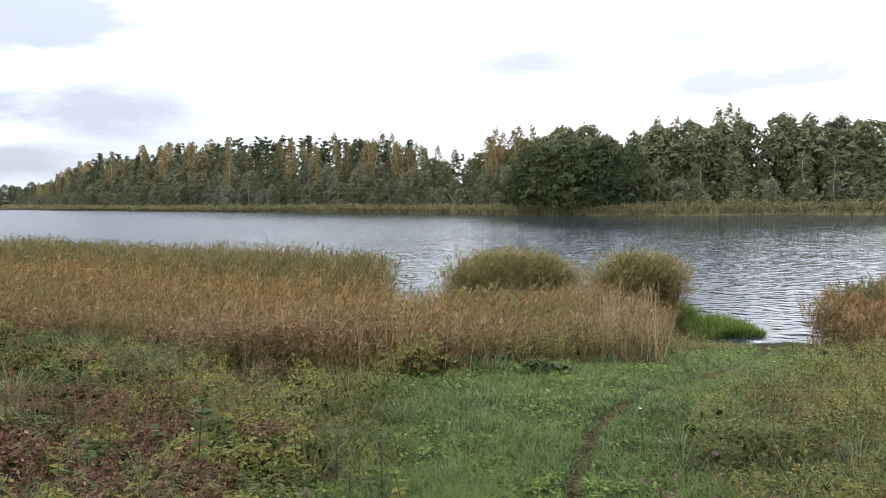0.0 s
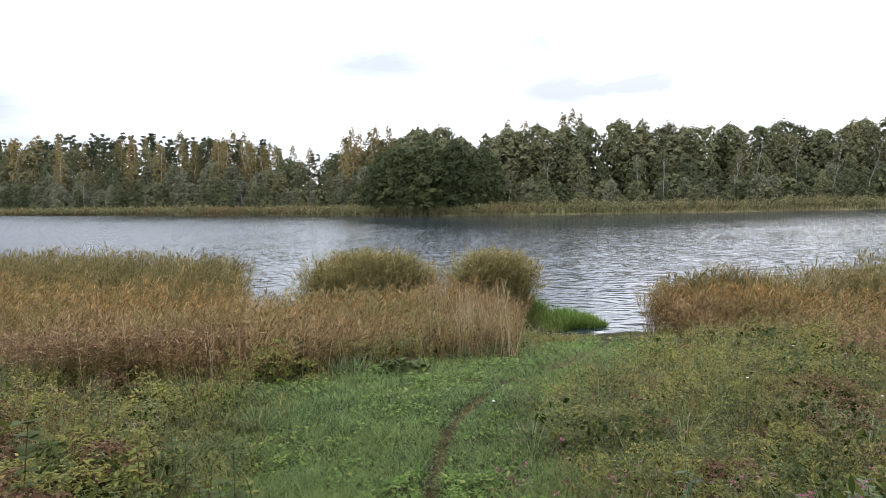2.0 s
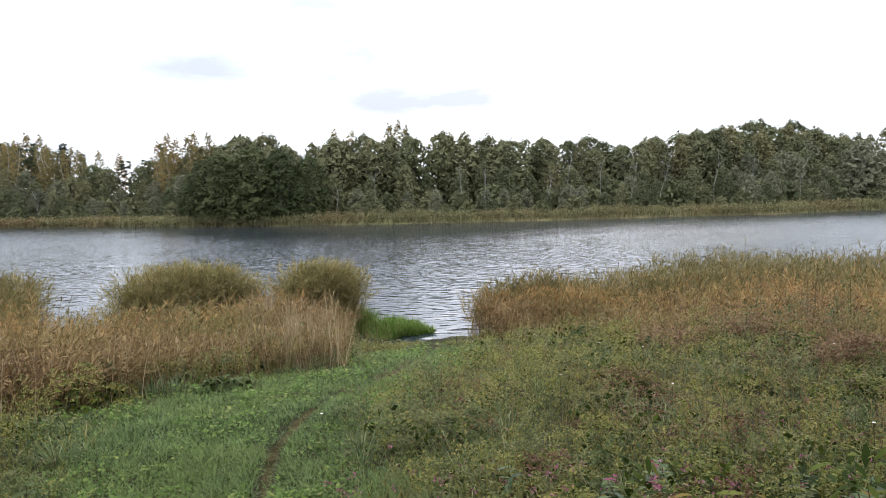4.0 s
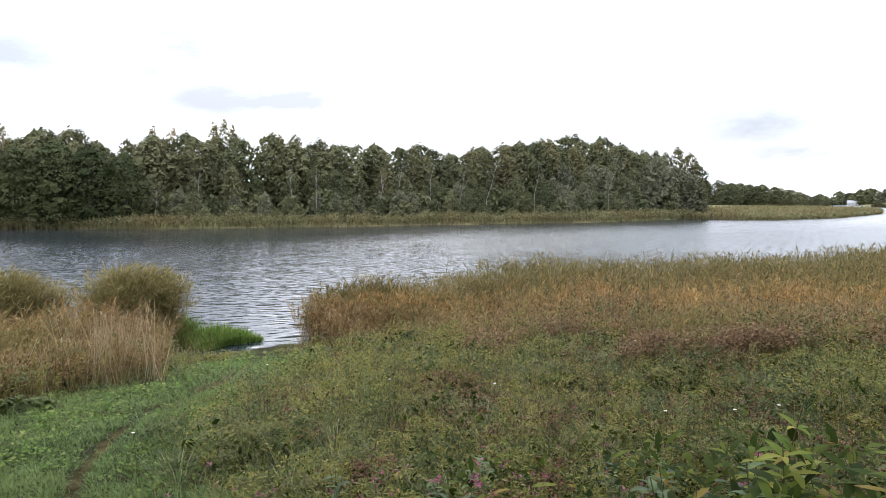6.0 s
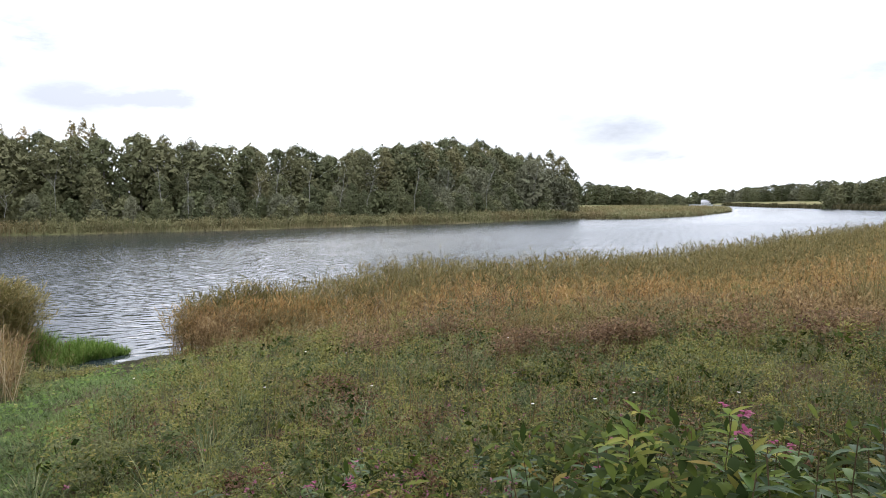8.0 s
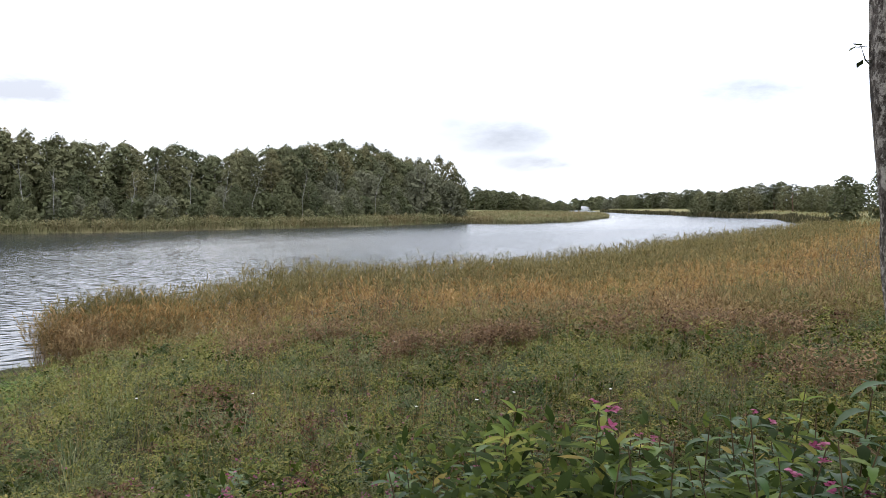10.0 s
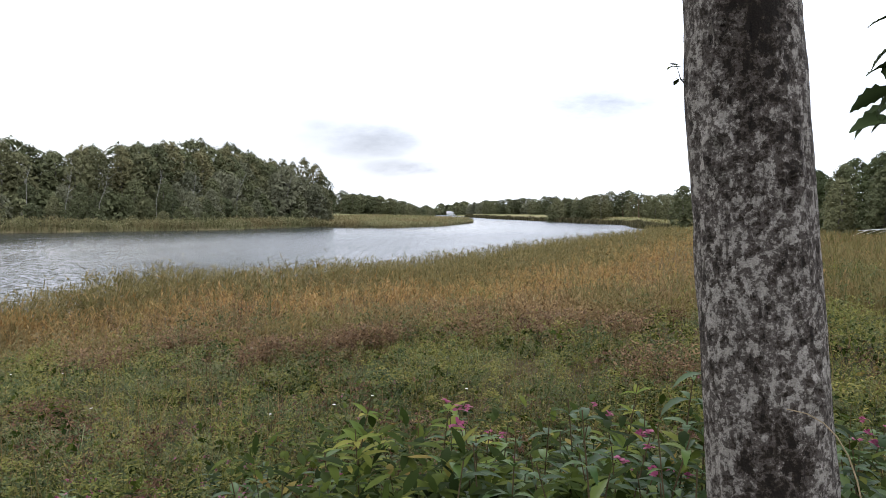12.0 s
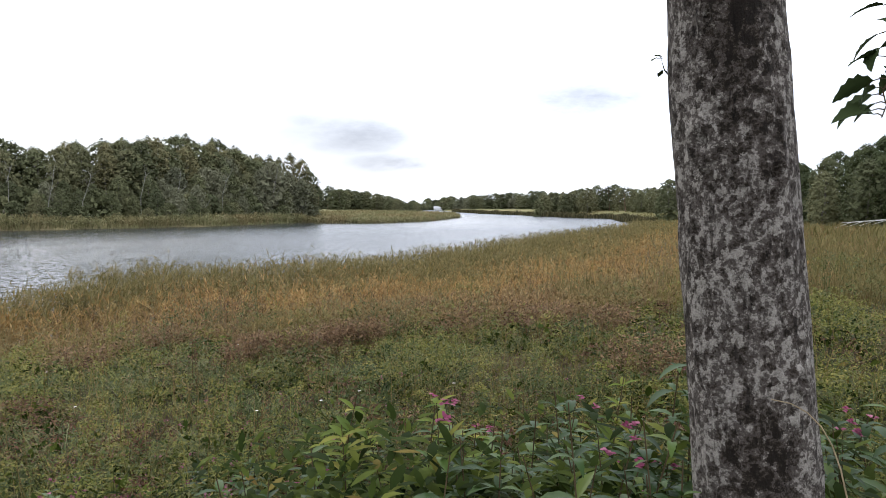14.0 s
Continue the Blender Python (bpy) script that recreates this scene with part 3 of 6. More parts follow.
def bough_crown(rng, shape, height, width, low, boughs, per, size, flat, droop):
    """A crown of drooping boughs: each is a shallow dome of small sprays, with shade beneath it; larger sprays close the inside."""
    outline = OUTLINES[shape]
    j = np.arange(boughs)
    u = ((j + rng.uniform(0, 1, boughs)) / boughs) ** 0.88
    az = j * 2.4 + rng.uniform(-0.6, 0.6, boughs)
    wide = outline(u) * width * 0.5
    a = width * rng.uniform(0.11, 0.21, boughs) * (1.15 - 0.45 * u) * (0.85 if shape == "column" else 1.0)
    reach = np.maximum(wide - 0.6 * a, 0.1 * wide) * rng.uniform(0.7, 1.1, boughs)
    out = np.stack([np.sin(az), np.cos(az), np.zeros(boughs)], -1)
    c = out * reach[:, None]
    c[:, 2] = (low + (0.99 - low) * u) * height - flat * a * 0.9
    n = boughs * per
    c, a, out = np.repeat(c, per, axis=0), np.repeat(a, per), np.repeat(out, per, axis=0)
    rho, phi = np.sqrt(rng.uniform(0, 1, n)) * rng.uniform(0.85, 1.15, n), rng.uniform(0, 6.283, n)
    d = np.stack([np.cos(phi), np.sin(phi), np.zeros(n)], -1)
    tip = rho * (d * out).sum(1)
    P = c + d * (rho * a)[:, None]
    P[:, 2] += a * (flat * (1 - rho ** 2) * rng.uniform(0.35, 1.1, n) - droop * np.maximum(tip, 0) ** 1.5 + rng.normal(0, 0.07, n))
    N = np.array([0, 0, 0.75]) + d * (1.3 * flat * rho)[:, None] + out * 0.45 + rng.normal(0, 0.24, (n, 3))
    L = size * rng.uniform(0.6, 1.45, n)
    # the dense inside of the crown
    m = 650
    q = rng.uniform(0.0, 0.985, m)
    w = outline(q) * width * 0.5 * rng.uniform(0.05, 0.78, m) ** 0.7
    t = rng.uniform(0, 6.283, m)
    P = np.concatenate([P, np.stack([w * np.sin(t), w * np.cos(t), (low + (0.97 - low) * q) * height - 0.03 * height], -1)])
    N = np.concatenate([N, rng.normal(0, 1, (m, 3))])
    L = np.concatenate([L, 0.15 * width * np.clip(1.15 - 0.5 * q, 0.4, 1) * rng.uniform(0.6, 1.1, m)])
    N /= np.linalg.norm(N, axis=1)[:, None]
    t = np.cross(N, rng.normal(0, 1, N.shape))
    t /= np.linalg.norm(t, axis=1)[:, None] + 1e-6
    b = np.cross(N, t)
    t, b = t * (L / 2)[:, None], b * (L * rng.uniform(0.26, 0.42, len(L)))[:, None]
    return np.stack([P - t, P + b, P + t, P - b], 1).reshape(-1, 3), np.arange(4 * len(P)).reshape(-1, 4)


def tree_model(name, seed, height, width, low, bole, leaf, bark_m, clusters, per, spray, shape, stems=1, label="", category="tree"):
    """shape: dome, column, cone, tuft or bush."""
    rng = np.random.default_rng(seed)
    root = new(name)
    root.empty_display_size = 0.5
    wood, centres, radius = [], [], []
    for s in range(stems):
        tilt_az, tilt = rng.uniform(0, 6.28), (0.05 if stems == 1 else rng.uniform(0.12, 0.4)) * height
        k = 8
        q = np.linspace(0, 1, k)
        hh = height * (0.94 if shape != "bush" else rng.uniform(0.6, 0.9))
        base = np.array([0.0, 0, -0.25]) + (rng.normal(0, 0.25, 3) * (1, 1, 0) if stems > 1 else 0)
        pts = base + np.stack([np.sin(tilt_az) * tilt * q ** 1.5 + rng.normal(0, 0.012 * height, k) * q, np.cos(tilt_az) * tilt * q ** 1.5 + rng.normal(0, 0.012 * height, k) * q, q * hh], -1)
        rad = bole * (1 - q) ** 0.8 * (1.0 if stems == 1 else 0.6) + 0.02
        rad[0] *= 1.35
        wood.append(tube(pts, rad, 7))
        for b in range(int(10 / stems) + 3):
            u = rng.uniform(max(low, 0.12), 0.92)
            st = np.array([np.interp(u, q, pts[:, i]) for i in range(3)])
            ln = width * 0.42 * (1.15 - u) * rng.uniform(0.6, 1.1)
            lp, lr = limb(rng, st, rng.uniform(0, 6.28), rng.uniform(0.15, 0.9), ln, bole * 0.35 * (1.1 - u) + 0.015)
            wood.append(tube(lp, lr, 5))
            centres.append(lp[-1])
            radius.append(width * rng.uniform(0.07, 0.12))
    if shape == "tuft":
        for j in range(clusters):
            u = (j + rng.uniform(0, 1)) / clusters
            size = width * rng.uniform(0.07, 0.13)
            rr = max(0.25 * size, width * 0.5 * math.sqrt(max(0.05, 1 - (1.6 * u - 0.8) ** 2)) * rng.uniform(0.3, 1.0) ** 0.6 - 0.5 * size)
            a = j * 2.4 + rng.uniform(-0.5, 0.5)
            centres.append(np.array([rr * math.sin(a), rr * math.cos(a), (low + (0.96 - low) * u) * height * rng.uniform(0.97, 1.02) - 0.5 * size]))
            radius.append(size)
    part("trunk", quad_mesh("trunk", *joined(wood), bark_m, True), root)
    if shape in OUTLINES:
        flat, droop = {"dome": (0.85, 0.3), "bush": (0.95, 0.3), "column": (1.1, 0.7), "cone": (0.3, 0.55)}[shape]
        V, F = bough_crown(rng, shape, height, width, low, clusters, per, spray, flat, droop)
    else:
        V, F = lump_leaves(rng, np.array(centres), np.array(radius), per, spray, np.array([0, 0, height * 0.4]), 0.42, 0.2)
    V[:, 2] = np.maximum(V[:, 2], 0.05)
    part("crown", quad_mesh("crown", V, F, leaf), root)
    return tagged(root, label, category)


ALDER_LABEL = "dense dark green alder tree standing on the opposite bank"
WILLOW_LABEL = "grey-green willow with pale leaning stems at the water"
BIRCH_LABEL = "tall slender birch with thin yellowing crown and pale trunk"
PINE_LABEL = "pine with bare reddish trunk and dark tufted crown"


def species(name, sizes, height, low, bole, leaf, bark_m, clusters, per, spray, shape, label, stems=1, category="tree"):
    return [dict(name=name, seed=s, height=height, width=w, low=low, bole=bole, leaf=leaf, bark_m=bark_m, clusters=clusters, per=per, spray=spray, shape=shape, stems=stems, label=label, category=category) for s, w in sizes]


KINDS = {
    "great_alder": species("alder_tree", ((101, 8.2), (102, 7.4), (103, 8.8)), 12, 0.0, 0.24, GREAT_LEAF, BARK_DARK, 92, 80, 0.22, "dome", "huge dark green alder with low hanging boughs"),
    "alder": species("alder_tree", ((1, 7.6), (2, 6.6), (3, 8.4), (4, 7.0), (14, 6.2)), 12, 0.02, 0.2, ALDER_LEAF, BARK_DARK, 64, 70, 0.225, "dome", ALDER_LABEL),
    "willow": species("willow_tree", ((11, 7.0), (12, 6.2), (13, 7.6)), 9, 0.02, 0.09, WILLOW_LEAF, BARK_GREY, 54, 50, 0.2, "bush", WILLOW_LABEL, 3),
    "birch": species("birch_tree", ((21, 3.6), (22, 3.0), (23, 4.2)), 16, 0.3, 0.11, BIRCH_LEAF, BARK_PALE, 46, 40, 0.19, "column", BIRCH_LABEL),
    "pine": species("pine_tree", ((31, 5.0), (32, 4.2)), 17, 0.55, 0.18, PINE_LEAF, BARK_PINE, 28, 56, 0.3, "tuft", PINE_LABEL),
    "spruce": species("spruce_tree", ((41, 4.4),), 14, 0.05, 0.16, PINE_LEAF, BARK_DARK, 60, 26, 0.36, "cone", "narrow dark green spruce tree"),
    "bush": species("willow_bush", ((51, 3.8), (52, 4.4)), 3.2, 0.0, 0.05, ALDER_LEAF, BARK_DARK, 20, 34, 0.2, "bush", "low round waterside bush under the trees", 4, "bush"),
    "aspen": species("aspen_tree", ((7, 5.6), (8, 4.8), (18, 6.2)), 12, 0.08, 0.12, ASPEN_LEAF, BARK_GREY, 56, 54, 0.21, "dome", "olive-green aspen in the wood on the opposite bank"),
    "far_aspen": species("aspen_tree", ((9, 6.0), (10, 5.2)), 12, 0.08, 0.14, ASPEN_LEAF, BARK_GREY, 38, 30, 0.4, "dome", "olive-green aspen in the far wood"),
    "scrub": species("scrub_bush", ((53, 4.4), (54, 5.0)), 3.2, 0.0, 0.05, ALDER_LEAF, BARK_DARK, 12, 16, 0.42, "bush", "dense undergrowth bush between the trunks", 3, "bush"),
    "mid_alder": species("alder_tree", ((5, 7.6), (6, 6.8)), 12, 0.25, 0.2, ALDER_LEAF, BARK_DARK, 50, 44, 0.27, "dome", ALDER_LABEL),
    "far_alder": species("alder_tree", ((61, 8.0), (62, 7.0), (63, 9.0)), 12, 0.02, 0.2, ALDER_LEAF, BARK_DARK, 40, 30, 0.42, "dome", "dark green alder tree in the far wood"),
    "far_willow": species("willow_tree", ((71, 7.6), (72, 6.4)), 9, 0.02, 0.12, WILLOW_LEAF, BARK_GREY, 34, 28, 0.4, "bush", "grey-green willow on the far bank", 3),
    "far_birch": species("birch_tree", ((81, 4.0), (82, 4.6)), 16, 0.26, 0.13, BIRCH_LEAF, BARK_PALE, 32, 18, 0.45, "column", "yellowing birch rising over the far wood"),
    "far_pine": species("pine_tree", ((91, 5.4), (92, 4.8)), 17, 0.5, 0.18, PINE_LEAF, BARK_PINE, 24, 24, 0.55, "tuft", "dark pine rising over the far wood"),
}
FIRST = {}


def plant(kind, i, x, y, height, turn, spread=1.0, group="", label="", back_row=False):
    """One tree of that kind: the first of a model is built there, the others share its meshes."""
    if math.hypot(x, y) > 250 and "far_" + kind in KINDS:
        kind = "far_" + kind
    elif back_row and kind == "alder":
        kind = "mid_alder"
    i %= len(KINDS[kind])
    spec = KINDS[kind][i]
    k = height / spec["height"]
    m = Matrix.Translation((x, y, float(ground_z(x, y)) - 0.05)) @ Matrix.Rotation(turn, 4, "Z")
    if (kind, i) not in FIRST:
        ob = tree_model(**spec)
        ob.matrix_basis = m
        FIRST[kind, i] = ob
    else:
        ob = copy_thing(FIRST[kind, i], m)
    ob.matrix_basis = m @ Matrix.Diagonal((k * spread, k * spread, k, 1))
    if group:
        ob["group"] = group
    if label:
        ob["label"] = label
    return ob


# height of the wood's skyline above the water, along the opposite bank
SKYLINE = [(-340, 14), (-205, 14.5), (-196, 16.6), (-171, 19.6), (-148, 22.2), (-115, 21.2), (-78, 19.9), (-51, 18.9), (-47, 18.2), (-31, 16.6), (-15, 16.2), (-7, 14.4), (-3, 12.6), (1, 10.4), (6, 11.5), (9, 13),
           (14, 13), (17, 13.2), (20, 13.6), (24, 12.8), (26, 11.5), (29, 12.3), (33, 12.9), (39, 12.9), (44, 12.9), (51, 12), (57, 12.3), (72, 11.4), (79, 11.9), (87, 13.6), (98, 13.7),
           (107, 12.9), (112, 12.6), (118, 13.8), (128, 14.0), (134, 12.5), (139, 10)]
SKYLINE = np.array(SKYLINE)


def bank_point(x, back):
    """A place that many metres behind the opposite waterline."""
    y = float(np.interp(x, FAR[:16, 0], FAR[:16, 1]))
    d = 3.0
    t = np.array([2 * d, float(np.interp(x + d, FAR[:16, 0], FAR[:16, 1]) - np.interp(x - d, FAR[:16, 0], FAR[:16, 1]))])
    n = np.array([-t[1], t[0]]) / np.hypot(*t)
    return x + n[0] * back, y + n[1] * back


def at_azimuth(deg, d):
    return d * math.sin(radians(deg)), d * math.cos(radians(deg))


def build_wood():
    rng = np.random.default_rng(7)
    for row, (back, share, step) in enumerate(((6.5, 0.8, 4.0), (11.5, 0.93, 4.0), (16.5, 0.98, 4.0), (22, 1.0, 3.6))):
        x = -330.0 + row
        while x < 137:
            far = np.hypot(x, np.interp(x, FAR[:, 0], FAR[:, 1]))
            slope = math.hypot(1, (np.interp(x + 2, FAR[:16, 0], FAR[:16, 1]) - np.interp(x - 2, FAR[:16, 0], FAR[:16, 1])) / 4)
            px, py = bank_point(x + rng.uniform(-0.8, 0.8), back + rng.uniform(-1.5, 1.5))
            d = math.hypot(px, py)
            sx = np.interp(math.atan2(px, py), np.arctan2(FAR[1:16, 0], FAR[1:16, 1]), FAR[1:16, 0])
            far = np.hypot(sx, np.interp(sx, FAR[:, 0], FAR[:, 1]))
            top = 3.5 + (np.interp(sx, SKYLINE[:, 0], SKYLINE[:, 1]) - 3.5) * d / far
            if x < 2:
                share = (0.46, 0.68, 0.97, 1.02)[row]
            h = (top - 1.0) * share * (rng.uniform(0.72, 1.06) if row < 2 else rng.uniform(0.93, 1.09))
            u = rng.uniform()
            if x < 2:
                if row == 0:
                    kind = "willow" if u < 0.6 else "alder"
                elif row == 1:
                    kind = "aspen" if u < 0.45 else "willow" if u < 0.75 else "alder"
                else:
                    kind = "pine" if u < 0.15 else "birch" if u < 0.42 else "spruce" if u < 0.56 else "aspen" if u < 0.85 else "alder"
            else:
                if row == 0:
                    kind = "alder" if u < 0.6 else "willow"
                elif row == 1:
                    kind = "alder" if u < 0.6 else "aspen" if u < 0.75 else "willow"
                else:
                    kind = "alder" if u < 0.6 else "aspen"
            if x < 2 and row > 1:
                h *= {"birch": 1.1, "pine": 1.08, "spruce": 1.02}.get(kind, 0.93)
            if row == 0 and 8 < x < 27:
                h = h * 0.4
            if row < 2 and 27.8 < x < 31.2:
                x += step
                continue
            plant(kind, rng.integers(0, 9), px, py, h, rng.uniform(0, 6.28), rng.uniform(0.88, 1.2) * (1.15 if kind in ("birch", "pine") else 1.5 if kind == "spruce" else 1.0) * min(1.0, 13 / max(h, 8)) ** 0.3, "wood on the opposite bank", back_row=row > 1)
            x += step * max(1.0, far / 160) * rng.uniform(0.8, 1.2) / slope
    # the end of the wood at the spit
    for az in np.arange(52.6, 60.4, 0.8):
        for row in range(2):
            d = np.interp(az, [52, 55, 60.4], [140, 149, 154]) + 7 * row + rng.uniform(-1, 1)
            px, py = at_azimuth(az + rng.uniform(-0.2, 0.2), d)
            el = np.interp(az, [52, 54, 55.4, 56.7, 58.6, 59.6, 60.5], [4.6, 4.0, 3.8, 4.15, 4.1, 3.3, 2.3])
            plant(("alder", "aspen", "alder", "willow")[rng.integers(0, 4)], rng.integers(0, 9), px, py, (2.6 + d * math.tan(radians(el))) * (rng.uniform(0.62, 0.95), rng.uniform(0.9, 1.05))[row], rng.uniform(0, 6.28), rng.uniform(0.9, 1.15), "wood on the opposite bank")
    # a far wood beyond the bend down the river
    for az in np.arange(-38, -28.4, 0.28):
        px, py = at_azimuth(az + rng.uniform(-0.2, 0.2), 640)
        plant("alder" if rng.uniform() < 0.6 else "birch", rng.integers(0, 9), px, py, 2.5 + 640 * math.tan(radians(1.5 * rng.uniform(0.8, 1.1))), rng.uniform(0, 6.28), 1.0, "far wood", "tree in the distant wood down the river")
    # tall birches rising behind the great alders, and above the canopy
    for az, back, el in ((3.7, 22, 5.0), (4.4, 20, 5.7), (5.0, 24, 5.3), (6.3, 20, 5.9), (7.4, 20, 5.8), (17.1, 26, 6.0), (18.5, 26, 5.9), (21.6, 22, 6.4), (22.3, 24, 6.6), (22.9, 22, 6.2), (26.6, 22, 5.6),
                         (-2.6, 20, 4.3), (-3.4, 22, 4.5), (-5.6, 20, 4.9), (-6.2, 22, 4.8), (-7.8, 20, 4.8), (-8.6, 20, 4.7), (-10.3, 20, 4.6), (-17, 20, 4.6)):
        d = float(np.interp(az, np.degrees(np.arctan2(FAR[1:16, 0], FAR[1:16, 1])), np.hypot(FAR[1:16, 0], FAR[1:16, 1]))) + back
        px, py = at_azimuth(az, d)
        plant("birch", int(az * 10), px, py, 2.3 + d * math.tan(radians(el)), az, 1.0, "wood on the opposite bank")
    # the great alders that hang over the water
    for i, (x, back, h, wide) in enumerate(((8.8, 5.5, 8.6, 1.0), (11.5, 4.2, 10.4, 1.1), (15.0, 3.2, 11.8, 1.2), (19.0, 3.2, 12.8, 1.25), (22.6, 3.6, 11.8, 1.15), (26.0, 5.5, 10.6, 1.0))):
        px, py = bank_point(x, back)
        plant("great_alder", i, px, py, h, x, wide, "wood on the opposite bank")
    # a dense undergrowth inside the wood
    for back, tall in ((9.0, 4.5), (21.0, 6.5)):
        x = -230.0
        while x < 138:
            slope = math.hypot(1, (np.interp(x + 2, FAR[:16, 0], FAR[:16, 1]) - np.interp(x - 2, FAR[:16, 0], FAR[:16, 1])) / 4)
            px, py = bank_point(x, back + rng.uniform(-1, 1))
            if not 27.5 < x < 31.0 or back > 15:
                plant("scrub", rng.integers(0, 2), px, py, tall * rng.uniform(0.8, 1.2), rng.uniform(0, 6.28), 0.9, "undergrowth in the wood", "dense undergrowth bush between the trunks")
            x += rng.uniform(4.6, 6.2) * max(1.0, math.hypot(px, py) / 140) / slope
    # low bushes at the foot of the wood
    x = -150.0
    while x < 125:
        slope = math.hypot(1, (np.interp(x + 2, FAR[:16, 0], FAR[:16, 1]) - np.interp(x - 2, FAR[:16, 0], FAR[:16, 1])) / 4)
        px, py = bank_point(x, 4.0 + rng.uniform(-0.6, 1.0))
        if not 27.5 < x < 31.0:
            plant("bush", rng.integers(0, 2), px, py, rng.uniform(2.0, 3.6), rng.uniform(0, 6.28), 1.0, "bushes under the wood")
        x += rng.uniform(3.0, 6.0) * max(1.0, math.hypot(px, py) / 140) / slope


def build_distance():
    rng = np.random.default_rng(17)
    # the far wood beyond the spit
    for az in np.arange(60.0, 68.6, 0.55):
        for row in range(2):
            d = 400 + 45 * row + rng.uniform(-10, 10)
            x, y = at_azimuth(az + rng.uniform(-0.2, 0.2), d)
            el = np.interp(az, [60, 61.5, 64.7, 66.6, 68.1, 69], [1.75, 1.5, 1.2, 0.95, 0.8, 0.6])
            plant("alder" if rng.uniform() < 0.9 else "pine", rng.integers(0, 9), x, y, (3.5 + d * math.tan(radians(el)) - 1) * rng.uniform(0.88, 1.04), rng.uniform(0, 6.28), 1.5, "far wood")
    for az in np.arange(68.6, 80, 0.38):
        if 69.4 < az < 70.9:
            continue
        d = np.interp(az, [68.6, 71, 74, 80], [640, 560, 430, 330]) + rng.uniform(-15, 15)
        x, y = at_azimuth(az + rng.uniform(-0.15, 0.15), d)
        el = np.interp(az, [68.6, 70, 71.2, 72, 74, 77, 80], [0.35, 0.25, 0.7, 0.75, 1.0, 1.1, 1.2]) * rng.uniform(0.75, 1.1)
        plant(("alder", "willow", "alder", "alder")[rng.integers(0, 4)], rng.integers(0, 9), x, y, 2.5 + d * math.tan(radians(el)), rng.uniform(0, 6.28), rng.uniform(1.3, 1.8), "trees along the far bank")
    # trees on the grassy slope up the river
    for az in np.arange(78.5, 89.5, 0.42):
        d = np.interp(az, [78, 84, 90], [275, 250, 215]) + rng.uniform(-14, 14)
        x, y = at_azimuth(az + rng.uniform(-0.15, 0.15), d)
        el = np.interp(az, [78, 80.6, 84.6, 86.5, 88], [1.1, 1.35, 1.6, 1.3, 1.5]) * rng.uniform(0.85, 1.1)
        plant(("aspen", "alder", "alder", "pine", "alder")[rng.integers(0, 5)], rng.integers(0, 9), x, y, 2.3 + d * math.tan(radians(el)), rng.uniform(0, 6.28), rng.uniform(1.15, 1.7), "trees on the far slope")
    for az in np.arange(60.0, 89.0, 0.62):
        d = np.interp(az, [60, 68, 69, 71, 74, 80, 84, 89], [440, 450, 640, 580, 450, 340, 262, 230]) + 12
        x, y = at_azimuth(az, d)
        plant("scrub", rng.integers(0, 2), x, y, d * 0.0155 * rng.uniform(0.7, 1.3), rng.uniform(0, 6.28), 1.2, "thicket under the far trees", "low grey-green thicket under far trees")
    # broad tree on the near meadow, and the wood behind it
    x, y = at_azimuth(88.6, 150)
    plant("alder", 2, x, y, 8.9, 0.4, 1.15, label="broad dark green oak standing alone on the meadow")
    x, y = at_azimuth(90.8, 142)
    plant("alder", 1, x, y, 9.0, 1.4, 1.1, label="broad dark green oak beside its neighbour")
    for az in np.arange(93.0, 112, 1.7):
        for row in range(3):
            d = np.interp(az, [93, 97, 100, 112], [110, 78, 60, 48]) + row * 6 + rng.uniform(-2, 2)
            x, y = at_azimuth(az + rng.uniform(-0.6, 0.6), d)
            el = np.interp(az, [93, 98, 101, 103, 112], [3.1, 3.5, 4.5, 5.1, 7.0])
            plant("great_alder" if rng.uniform() < 0.8 else "alder", rng.integers(0, 9), x, y, (1.7 + d * math.tan(radians(el))) * (0.8, 0.95, 1.0)[row] * rng.uniform(0.9, 1.05), rng.uniform(0, 6.28), 1.1, "wood beside the meadow")


